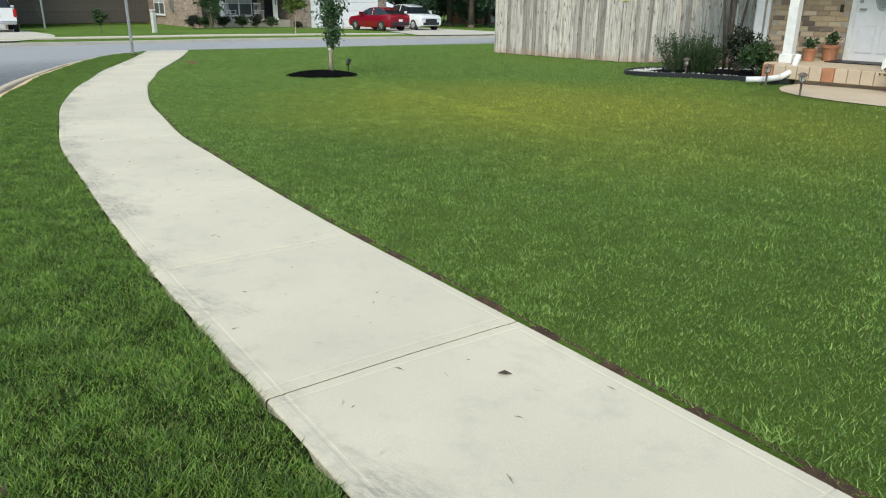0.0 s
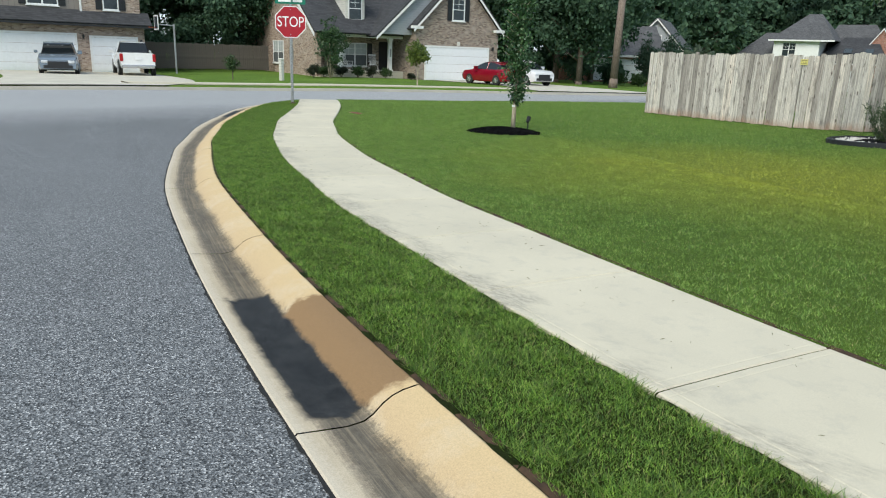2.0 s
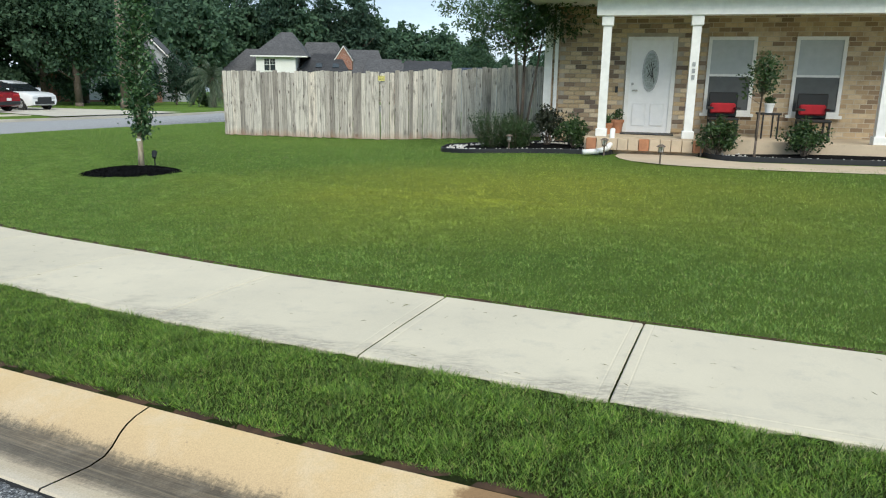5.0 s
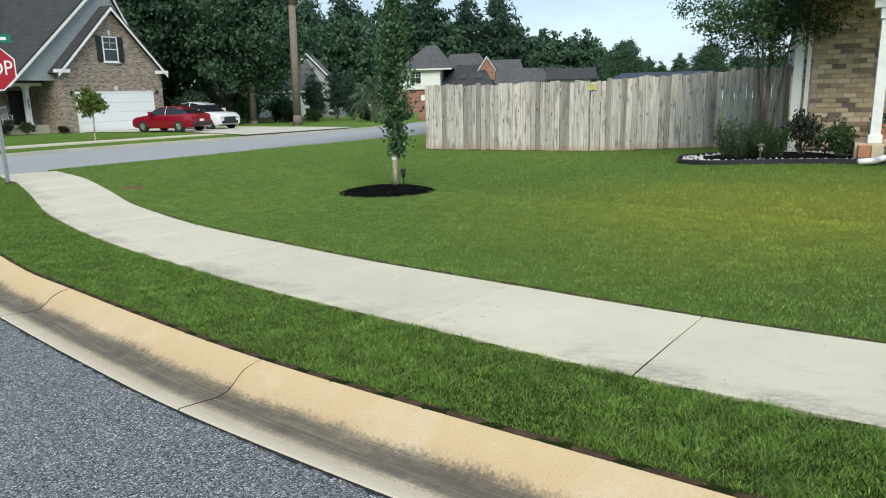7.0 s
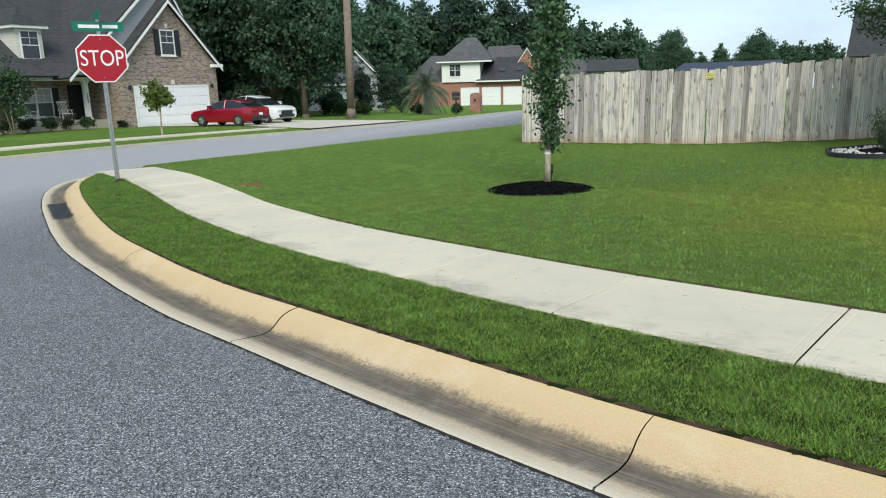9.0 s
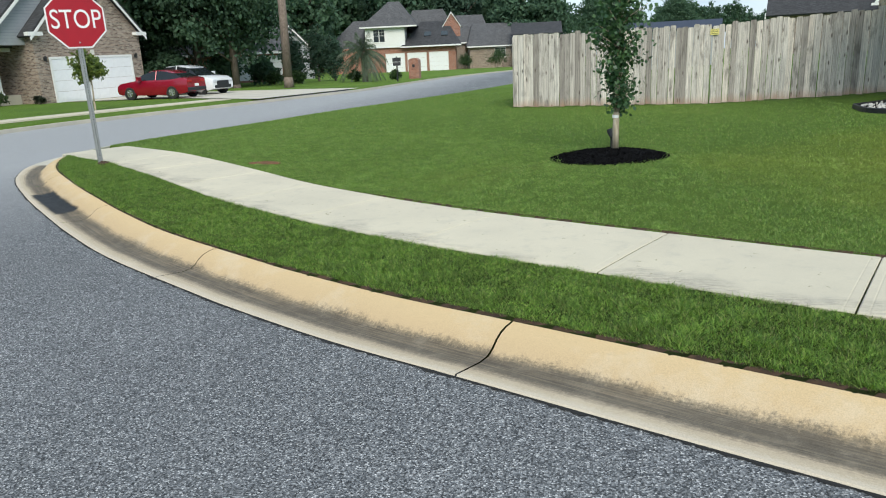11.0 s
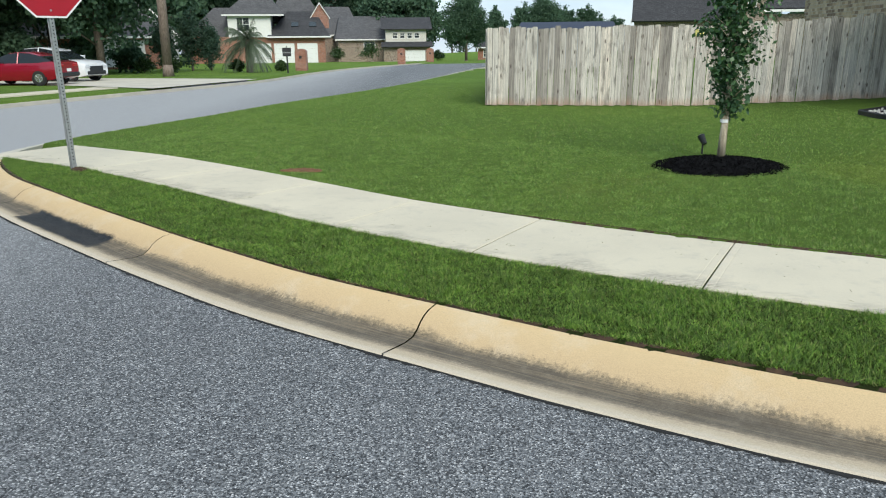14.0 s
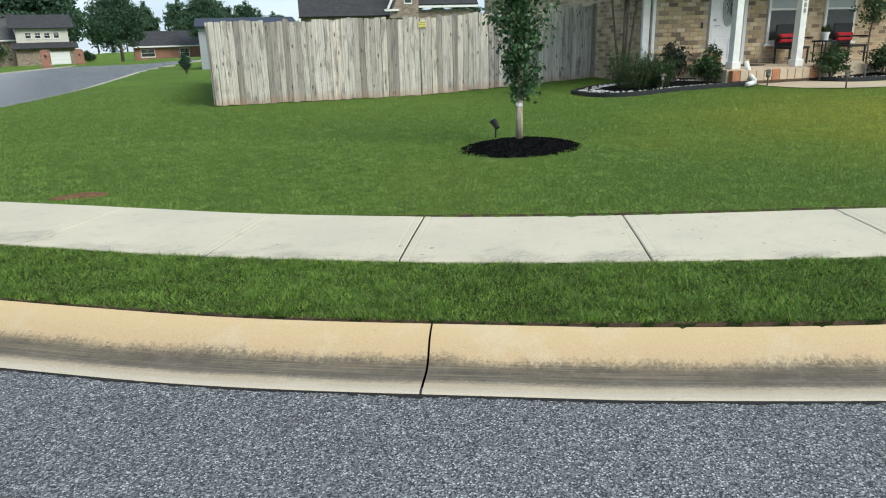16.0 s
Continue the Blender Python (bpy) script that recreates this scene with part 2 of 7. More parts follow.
def gutter_material(name="curb_concrete", wet=None):
    """Concrete curb: dark water stain along the pan, ochre clay tint on the roll. UV: u along, v across."""
    m, n, l, p = material(name, 0.9)
    uv = n.new("ShaderNodeUVMap")
    s = n.new("ShaderNodeSeparateXYZ")
    l.new(uv.outputs[0], s.inputs[0])
    w = world_place(n)

    def moved(source, *shifts):
        for noise, size in shifts:
            source = maths(n, l, "ADD", source, maths(n, l, "MULTIPLY", maths(n, l, "SUBTRACT", noise, 0.5), size))
        return source

    wob = noise_at(n, l, stretched(n, l, uv.outputs[0], (2.0, 1.0, 1)), 0.9, 5, 0.6)
    rag = noise_at(n, l, w, 45, 6, 0.85)
    drip = noise_at(n, l, stretched(n, l, uv.outputs[0], (34, 7, 1)), 1.0, 7, 0.8)
    streak = noise_at(n, l, stretched(n, l, uv.outputs[0], (1.1, 34, 1)), 1.0, 8, 0.75)
    fine = noise_at(n, l, w, 150, 5, 0.7)
    top = ramp(n, l, moved(s.outputs[1], (wob, 0.26), (drip, 0.10), (rag, 0.26)), ((0.53, (1.0,)), (0.575, (0.7,)), (0.625, (0.0,))))
    low = ramp(n, l, moved(s.outputs[1], (wob, -0.14), (streak, 0.26), (rag, 0.20)), ((0.17, (0.0,)), (0.22, (0.5,)), (0.28, (1.0,))))
    dark = maths(n, l, "MULTIPLY", maths(n, l, "MULTIPLY", top, low), ramp(n, l, streak, ((0.36, (0.98,)), (0.52, (0.84,)), (0.68, (0.55,)))))
    clean = ramp(n, l, moved(s.outputs[1], (wob, 0.1)), ((0.05, (0.50, 0.42, 0.31)), (0.3, (0.47, 0.38, 0.26)), (0.62, (0.54, 0.40, 0.235)), (0.95, (0.64, 0.47, 0.255))))
    patch = noise_at(n, l, w, 1.6, 6, 0.7)
    clean = mixed(n, l, ramp(n, l, patch, ((0.5, (0.0,)), (0.72, (0.6,)))), clean, (0.66, 0.57, 0.43))
    scuff = ramp(n, l, moved(s.outputs[1], (rag, 0.25), (streak, 0.1)), ((0.05, (0.55,)), (0.12, (0.0,))))
    clean = mixed(n, l, scuff, clean, (0.64, 0.57, 0.46))
    blot = noise_at(n, l, w, 9.0, 6, 0.75)
    grey = ramp(n, l, blot, ((0.35, (0.05, 0.044, 0.036)), (0.55, (0.085, 0.075, 0.06)), (0.72, (0.16, 0.14, 0.11))))
    col = mixed(n, l, dark, clean, grey)
    spot = ramp(n, l, noise_at(n, l, w, 22, 5, 0.8), ((0.66, (0.0,)), (0.74, (0.7,))))
    col = mixed(n, l, spot, col, (0.16, 0.12, 0.08))
    if wet:
        a_ = maths(n, l, "ADD", s.outputs[0], maths(n, l, "MULTIPLY", noise_at(n, l, w, 3, 6, 0.7), 0.5))
        v_ = moved(s.outputs[1], (noise_at(n, l, w, 4, 6, 0.75), 0.16), (rag, 0.06))
        along = maths(n, l, "DIVIDE", a_, 3.2)
        span = maths(n, l, "MULTIPLY", ramp(n, l, along, ((wet[0], (0.0,)), (wet[0] + 0.02, (1.0,)))), ramp(n, l, along, ((wet[1], (1.0,)), (wet[1] + 0.02, (0.0,)))))
        pool = maths(n, l, "MULTIPLY", span, ramp(n, l, v_, ((0.11, (0.0,)), (0.19, (1.0,)), (0.575, (1.0,)), (0.62, (0.0,)))))
        damp = maths(n, l, "MULTIPLY", maths(n, l, "MULTIPLY", span, ramp(n, l, along, ((wet[1] - 0.15, (1.0,)), (wet[1] - 0.135, (0.0,))))), ramp(n, l, v_, ((0.57, (0.0,)), (0.60, (1.0,)))))
        if wet[2]:
            col = mixed(n, l, damp, col, (0.27, 0.165, 0.08))
        silt = noise_at(n, l, w, 7.0, 7, 0.8)
        col = mixed(n, l, pool, col, ramp(n, l, silt, ((0.4, (0.010, 0.0105, 0.011)), (0.62, (0.03, 0.03, 0.03)), (0.74, (0.07, 0.07, 0.068)))))
        l.new(ramp(n, l, pool, ((0.0, (0.9,)), (1.0, (0.5,)))), p.inputs["Roughness"])
        l.new(ramp(n, l, pool, ((0.0, (0.4,)), (1.0, (0.22,)))), p.inputs["Specular IOR Level"])
    col = mixed(n, l, 0.5, col, ramp(n, l, fine, ((0.32, (0.5,)), (0.62, (1.0,)))), "MULTIPLY")
    l.new(col, p.inputs["Base Color"])
    bump(n, l, p, maths(n, l, "ADD", fine, rag), 0.35, 0.004)
    return m


def dry_patch(n, l, w):
    """Where the lawn has yellowed: a broad uneven patch before the house."""
    d = n.new("ShaderNodeVectorMath")
    d.operation = "DISTANCE"
    l.new(stretched(n, l, w, (0.75, 1.0, 0.0)), d.inputs[0])
    d.inputs[1].default_value = (11.2, -1.6, 0.0)
    r = maths(n, l, "ADD", d.outputs["Value"], maths(n, l, "MULTIPLY", noise_at(n, l, w, 0.5, 5), 3.0))
    return ramp(n, l, maths(n, l, "DIVIDE", r, 8.0), ((0.30, (1.0,)), (0.76, (0.0,))))


def turf_material(name, tones, dry=None):
    m, n, l, p = material(name, 0.9)
    w = world_place(n)
    big, mid, fine = noise_at(n, l, w, 0.22, 4), noise_at(n, l, w, 5, 6, 0.7), noise_at(n, l, w, 70, 6, 0.8)
    col = ramp(n, l, big, tuple(zip((0.35, 0.6, 0.75), tones)))
    if dry:
        col = mixed(n, l, maths(n, l, "MULTIPLY", dry_patch(n, l, w), 0.8), col, dry)
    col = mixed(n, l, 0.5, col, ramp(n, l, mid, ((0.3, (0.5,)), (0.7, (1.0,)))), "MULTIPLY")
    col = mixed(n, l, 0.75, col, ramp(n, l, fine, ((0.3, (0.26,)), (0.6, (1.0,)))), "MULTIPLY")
    l.new(col, p.inputs["Base Color"])
    p.inputs["Specular IOR Level"].default_value = 0.08
    bump(n, l, p, maths(n, l, "ADD", fine, mid), 1.0, 0.05)
    return m


def blade_material(name, tones, dry):
    m, n, l, p = material(name, 0.55)
    g = n.new("ShaderNodeNewGeometry")
    w = g.outputs["Position"]
    big, mid = noise_at(n, l, w, 0.22, 4), noise_at(n, l, w, 4.0, 6, 0.7)
    col = ramp(n, l, g.outputs["Random Per Island"], ((0.0, tones[0]), (0.5, tones[1]), (0.9, tones[2]), (0.985, (0.42, 0.40, 0.16))))
    col = mixed(n, l, maths(n, l, 'MULTIPLY', dry_patch(n, l, w), ramp(n, l, big, ((0.3, (0.55,)), (0.7, (1.0,))))), col, dry)
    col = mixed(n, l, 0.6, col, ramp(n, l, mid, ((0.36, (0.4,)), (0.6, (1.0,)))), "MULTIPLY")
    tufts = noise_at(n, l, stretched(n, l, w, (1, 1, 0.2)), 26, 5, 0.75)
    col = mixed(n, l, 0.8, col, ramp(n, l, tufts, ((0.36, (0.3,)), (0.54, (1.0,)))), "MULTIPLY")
    l.new(col, p.inputs["Base Color"])
    t = n.new("ShaderNodeBsdfTranslucent")
    l.new(col, t.inputs["Color"])
    x = n.new("ShaderNodeMixShader")
    x.inputs[0].default_value = 0.3
    l.new(p.outputs[0], x.inputs[1])
    l.new(t.outputs[0], x.inputs[2])
    l.new(x.outputs[0], n["Material Output"].inputs["Surface"])
    return m


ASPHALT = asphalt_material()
SIDEWALK = concrete_material("sidewalk_concrete", (0.62, 0.56, 0.43), (0.545, 0.495, 0.385), (0.44, 0.41, 0.34), True)
DRIVE = concrete_material("drive_concrete", (0.56, 0.52, 0.43), (0.45, 0.42, 0.35), (0.36, 0.34, 0.29))
PATHCON = concrete_material("path_concrete", (0.62, 0.50, 0.36), (0.50, 0.40, 0.29), (0.42, 0.35, 0.27))
CURB = gutter_material()
CURB_WET = gutter_material("wet_curb_concrete", (0.095, 0.66, True))
CURB_POOL = gutter_material("pooled_curb_concrete", (0.25, 0.75, False))
TURF = turf_material("turf", ((0.148, 0.25, 0.048), (0.185, 0.305, 0.055), (0.235, 0.33, 0.065)))
LAWN_TURF = turf_material("lawn_turf", ((0.15, 0.25, 0.046), (0.185, 0.295, 0.054), (0.23, 0.315, 0.063)), (0.36, 0.40, 0.065))
# thatch tones kept dark so they also carry the shade at the blade roots
THATCH_SHADE = turf_material("verge_thatch_shade", ((0.04, 0.055, 0.016), (0.055, 0.075, 0.02), (0.08, 0.085, 0.03)))
BLADE = blade_material("verge_blades", ((0.055, 0.14, 0.017), (0.16, 0.315, 0.037), (0.36, 0.55, 0.09)), (0.30, 0.31, 0.03))
BLADE_LAWN = blade_material("lawn_blades", ((0.095, 0.20, 0.034), (0.232, 0.40, 0.072), (0.42, 0.61, 0.14)), (0.52, 0.55, 0.07))
SOIL = plain("edge_soil", (0.06, 0.034, 0.018), 0.95, vary=0.6, scale=14, grain=0.5)
MULCH = plain("black_mulch", (0.006, 0.006, 0.0065), 1.0, vary=0.7, scale=25, grain=0.8)
MULCH.node_tree.nodes["Principled BSDF"].inputs["Specular IOR Level"].default_value = 0.08
WHITE = plain("white_trim", (0.78, 0.78, 0.76), 0.5, vary=0.12)
WHITE_DOOR = plain("white_door_paint", (0.8, 0.81, 0.82), 0.4, vary=0.06)
BLACKISH = plain("black_paint", (0.015, 0.016, 0.018), 0.5)
GLASS = plain("window_glass", (0.035, 0.045, 0.05), 0.06, vary=0.3)
SCREEN = plain("insect_screen", (0.10, 0.108, 0.11), 0.7, vary=0.15)
BLIND = plain("window_blind", (0.42, 0.45, 0.45), 0.35, vary=0.1)
GALV = plain("galvanised_steel", (0.42, 0.43, 0.43), 0.45, 0.7, vary=0.3, scale=20)
BRICK_TAN = brick_material("tan_brick", ((0.22, 0.15, 0.10), (0.46, 0.33, 0.20), (0.60, 0.46, 0.29), (0.66, 0.54, 0.38)), (0.52, 0.45, 0.35), 0.25, 0.1)
# paler rose-tan copy of the grey-brown brick, with its lit look in the tones
BRICK_LIT_MIX = brick_material("lit_rose_tan_brick", ((0.17, 0.11, 0.085), (0.33, 0.23, 0.175), (0.45, 0.34, 0.265), (0.55, 0.44, 0.36)), (0.48, 0.42, 0.36))
BRICK_GREY = brick_material("grey_brown_brick", ((0.10, 0.07, 0.055), (0.25, 0.18, 0.14), (0.36, 0.27, 0.21), (0.44, 0.36, 0.29)), (0.42, 0.38, 0.33))
BRICK_RED = brick_material("red_brick", ((0.20, 0.07, 0.045), (0.32, 0.12, 0.08), (0.38, 0.16, 0.10), (0.42, 0.2, 0.14)), (0.4, 0.32, 0.27))
ROOF_DARK = shingle_material("charcoal_shingles", (0.035, 0.036, 0.04), (0.06, 0.06, 0.065))
ROOF_GREY = shingle_material("grey_shingles", (0.075, 0.075, 0.08), (0.12, 0.12, 0.125))
SIDING_GREY = siding_material("grey_siding", (0.36, 0.38, 0.4))
SIDING_CREAM = siding_material("cream_siding", (0.66, 0.64, 0.58))
SIDING_TAUPE = siding_material("taupe_board_siding", (0.24, 0.21, 0.185), 0.3, True)
LEAF_OAK = leaf_material("oak_leaves", (0.042, 0.095, 0.054), (0.085, 0.16, 0.084), 0.8)
LEAF_PINE = leaf_material("pine_needles", (0.034, 0.078, 0.052), (0.066, 0.125, 0.074), 0.85)
LEAF_MAPLE = leaf_material("maple_leaves", (0.03, 0.085, 0.035), (0.10, 0.20, 0.07))
LEAF_LIGHT = leaf_material("young_leaves", (0.06, 0.11, 0.015), (0.2, 0.26, 0.05))
LEAF_CRAPE = leaf_material("crape_leaves", (0.02, 0.06, 0.022), (0.08, 0.15, 0.05))
LEAF_SHRUB = leaf_material("shrub_leaves", (0.02, 0.05, 0.015), (0.07, 0.13, 0.035))
LEAF_PALM = leaf_material("palm_leaves", (0.05, 0.08, 0.045), (0.15, 0.2, 0.12))
BARK = bark_material("bark", (0.06, 0.045, 0.035), (0.2, 0.16, 0.13))
BARK_PALE = bark_material("pale_bark", (0.22, 0.18, 0.12), (0.5, 0.44, 0.33))
BARK_PINE = bark_material("pine_bark", (0.10, 0.075, 0.06), (0.28, 0.22, 0.18))


# ---- mesh kit ----
def put(name, verts, faces, mat, parent=None, label="", smooth=False):
    me = bpy.data.meshes.new(name)
    me.from_pydata([tuple(v) for v in verts], [], [tuple(f) for f in faces])
    me.update()
    if mat:
        me.materials.append(mat)
    if smooth:
        me.shade_smooth()
    ob = new(name, me)
    ob.parent = parent
    if label:
        ob["label"] = label
    return ob


def part(name, bm, mat, parent=None, label="", smooth=False):
    me = bpy.data.meshes.new(name)
    bm.normal_update()
    bm.to_mesh(me)
    bm.free()
    if mat:
        me.materials.append(mat)
    if smooth:
        me.shade_smooth()
    ob = new(name, me)
    ob.parent = parent
    if label:
        ob["label"] = label
    return ob


def box(bm, x0, x1, y0, y1, z0, z1, m=None, bevel=0.0):
    r = bmesh.ops.create_cube(bm, size=1.0)
    vs = r["verts"]
    for v in vs:
        v.co = Vector(((x0 + x1) / 2 + v.co.x * (x1 - x0), (y0 + y1) / 2 + v.co.y * (y1 - y0), (z0 + z1) / 2 + v.co.z * (z1 - z0)))
    if bevel:
        es = list({e for v in vs for e in v.link_edges})
        r2 = bmesh.ops.bevel(bm, geom=es, offset=bevel, segments=1, affect="EDGES")
        vs = list({v for f in r2["faces"] for v in f.verts} | {v for v in vs if v.is_valid})
    if m is not None:
        bmesh.ops.transform(bm, matrix=m, verts=[v for v in vs if v.is_valid])
    return bm


def bx(name, x0, x1, y0, y1, z0, z1, mat, parent=None, label="", bevel=0.0):
    return part(name, box(bmesh.new(), x0, x1, y0, y1, z0, z1, None, bevel), mat, parent, label)


def cyl(bm, p, q, r0, r1=None, seg=10):
    p, q = Vector(p), Vector(q)
    r1 = r0 if r1 is None else r1
    d = q - p
    m = Matrix.Translation((p + q) / 2) @ d.to_track_quat("Z", "Y").to_matrix().to_4x4()
    bmesh.ops.create_cone(bm, cap_ends=True, segments=seg, radius1=r0, radius2=r1, depth=d.length, matrix=m)
    return bm


def prism(bm, outline, y0, y1):
    """An outline in x and z, pushed from y0 to y1."""
    a = [bm.verts.new((x, y0, z)) for x, z in outline]
    b = [bm.verts.new((x, y1, z)) for x, z in outline]
    bm.faces.new(a)
    bm.faces.new(b[::-1])
    for i in range(len(a)):
        j = (i + 1) % len(a)
        bm.faces.new((a[j], a[i], b[i], b[j]))
    bmesh.ops.recalc_face_normals(bm, faces=bm.faces)
    return bm


def slab(bm, corners, thick):
    """A thick sheet over four or more corners."""
    c = [Vector(p) for p in corners]
    nrm = (c[1] - c[0]).cross(c[2] - c[0]).normalized()
    if nrm.z < 0:
        nrm = -nrm
    a = [bm.verts.new(p) for p in c]
    b = [bm.verts.new(p - nrm * thick) for p in c]
    bm.faces.new(a)
    bm.faces.new(b[::-1])
    for i in range(len(a)):
        j = (i + 1) % len(a)
        bm.faces.new((a[j], a[i], b[i], b[j]))
    bmesh.ops.recalc_face_normals(bm, faces=bm.faces)
    return bm


def thing(name, m, label, category, group="", kind=""):
    e = new(name)
    e.matrix_world = m
    e.empty_display_size = 0.2
    return tagged(e, label, category, group, kind)


# ---- curves of the corner ----
def curve(points, step=0.1):
    """A smooth line through the points, at even steps."""
    p = np.array(points, float)
    p = np.vstack([2 * p[0] - p[1], p, 2 * p[-1] - p[-2]])
    out = []
    for i in range(1, len(p) - 2):
        for s in np.linspace(0, 1, 40, endpoint=False):
            a, b, c, d = p[i - 1], p[i], p[i + 1], p[i + 2]
            out.append(0.5 * (2 * b + (c - a) * s + (2 * a - 5 * b + 4 * c - d) * s**2 + (3 * b - a - 3 * c + d) * s**3))
    out = np.array(out + [p[-2]])
    for _ in range(30):
        out[1:-1] = (out[:-2] + 2 * out[1:-1] + out[2:]) / 4
    far = np.r_[0, np.cumsum(np.linalg.norm(np.diff(out, axis=0), axis=1))]
    at = np.arange(0, far[-1], step)
    return np.stack([np.interp(at, far, out[:, 0]), np.interp(at, far, out[:, 1])], 1)


def offset(line, d):
    t = np.gradient(line, axis=0)
    t /= np.linalg.norm(t, axis=1, keepdims=True)
    return line + d * np.stack([t[:, 1], -t[:, 0]], 1)


LIP = curve(((27, -13.5), (22, -12.2), (19, -11.4), (16.2, -10.6), (14.4, -10.05), (12.58, -9.42), (10, -8.42), (8.4, -7.66), (7, -6.93), (6, -6.4),
             (4.6, -5.52), (3.35, -4.7), (2.37, -3.93), (1.6, -3.27), (0.2, -2.0), (-1.3, -0.4), (-2.3, 1.3), (-2.6, 3.3), (-2.2, 5.6), (-1.2, 8.8), (-0.3, 12.0),
             (1.4, 17.0), (3.3, 24), (5.5, 35), (8, 48), (12, 62), (20, 80)))
FAR = curve(((-15, -30), (-12.6, -12), (-11.2, -3), (-10.4, 2.5), (-9.9, 7), (-9.0, 12), (-7.7, 17), (-6.4, 21.5), (-4.7, 28.7), (-4.2, 36.5), (-3.5, 48), (-1.6, 60), (0.4, 69), (4, 86)), 0.25)
WALK_L = curve(((24.5, -11.45), (20, -10.1), (17.55, -9.36), (16.45, -9.03), (14.98, -8.55), (13.62, -8.08), (12.2, -7.58), (10.7, -6.9), (9.23, -6.22), (7.9, -5.5),
                (6.27, -4.55), (4.84, -3.58), (3.61, -2.72), (2.47, -1.75), (1.2, -0.68), (0.12, 0.18), (-0.9, 0.92), (-2.0, 1.7)), 0.05)
WALK_L = offset(WALK_L, -0.07)


def inside_far(x, y):
    """How far east of the main road's far edge, in metres; negative beyond it."""
    return x - np.interp(y, FAR[:, 1], FAR[:, 0])


def ease(v, a, b):
    s = np.clip((v - a) / (b - a), 0, 1)
    return s * s * (3 - 2 * s)


def level(x, y):
    """Height of the grade, curb top level."""
    x, y = np.asarray(x, float), np.asarray(y, float)
    near = np.interp(x, (-60, -12, -3, 0, 3, 5, 8, 12, 16, 20, 40), (-0.1, -0.1, -0.05, -0.02, -0.08, -0.10, -0.04, 0.02, 0.05, 0.10, 0.25))
    back = np.interp(x, (-60, -3, 6, 11, 13.5, 16, 22, 40), (-0.2, -0.2, -0.14, -0.12, 0.0, 0.15, 0.2, 0.2))
    z = near + (back - near) * ease(y, -3, 9.5)
    return z - np.where(y > 9.5, 0.0114 * (y - 9.5) + 0.00006 * (y - 9.5) ** 2, 0.0) * np.where(y < 150, 1, 0.5)


def road_level(x, y):
    return level(x, y) - 0.13


LIP_Y = LIP[:, 1]


def lip_gap(x, y):
    """Signed distance to the lip line: positive on the lawn's side."""
    x, y = np.asarray(x, float).ravel(), np.asarray(y, float).ravel()
    out = np.empty(len(x))
    t = np.gradient(LIP, axis=0)
    for i in range(0, len(x), 4000):
        dx, dy = x[i:i + 4000, None] - LIP[None, :, 0], y[i:i + 4000, None] - LIP[None, :, 1]
        d = dx * dx + dy * dy
        k = d.argmin(1)
        r = np.arange(len(k))
        out[i:i + 4000] = np.sqrt(d[r, k]) * np.sign(dx[r, k] * t[k, 1] - dy[r, k] * t[k, 0])
    return out


def walk_gap(x, y):
    """Distance from the sidewalk's left edge towards its right edge, by the nearest sample."""
    x, y = np.asarray(x, float).ravel(), np.asarray(y, float).ravel()
    out = np.empty(len(x))
    line = WALK_L[::2]
    t = np.gradient(line, axis=0)
    t /= np.linalg.norm(t, axis=1, keepdims=True)
    for i in range(0, len(x), 4000):
        dx, dy = x[i:i + 4000, None] - line[None, :, 0], y[i:i + 4000, None] - line[None, :, 1]
        k = (dx * dx + dy * dy).argmin(1)
        r = np.arange(len(k))
        out[i:i + 4000] = dx[r, k] * t[k, 1] - dy[r, k] * t[k, 0]
    return out


# ---- ground sheet ----
def spread(a, b, step, out, grow=1.35):
    mid = list(np.arange(a, b + step / 2, step))
    lo, hi, s = [], [], step
    while len(lo) < 60 and (not lo or lo[-1] > a - out):
        s = min(s * grow, 60)
        lo.append((lo[-1] if lo else a) - s)
        hi.append((hi[-1] if hi else b) + s)
    return np.array(lo[::-1] + mid + hi)


GX, GY = spread(-12, 21, 0.125, 1500), spread(-13, 28, 0.125, 1500)
MX, MY = np.meshgrid(GX, GY)
fx, fy = MX.ravel(), MY.ravel()
gap, wgap = np.full(len(fx), -9.0), np.full(len(fx), -9.0)
close = (np.abs(fx) < 60) & (fy > -20) & (fy < 80)
gap[close] = lip_gap(fx[close], fy[close])
gap[~close] = np.where((fy[~close] > -14) & (fx[~close] > 0), 9.0, -9.0)
wgap[close] = walk_gap(fx[close], fy[close])
west = -inside_far(fx, fy)
far_side = west > 0.5
hill = -np.clip(west * 0.0125, 0, 0.25) * (1 - ease(fy, 8, 22))
south = (fy < -17) & (west < 0)
sink = 0.34 * np.minimum(ease(-gap, -0.6, -0.3), ease(-west, -0.55, -0.3)) * ~south
on_walk = (wgap > 0.06) & (wgap < 1.18) & (gap > 0.3)
gz = level(fx, fy) + np.where(far_side, hill, 0) - sink - np.where(on_walk, 0.1, 0)
nx, ny = len(GX), len(GY)
ids = np.arange(nx * ny).reshape(ny, nx)
quads = np.stack([ids[:-1, :-1], ids[:-1, 1:], ids[1:, 1:], ids[1:, :-1]], -1).reshape(-1, 4)
ground = put("ground", np.stack([fx, fy, gz], 1), quads, TURF, smooth=True)
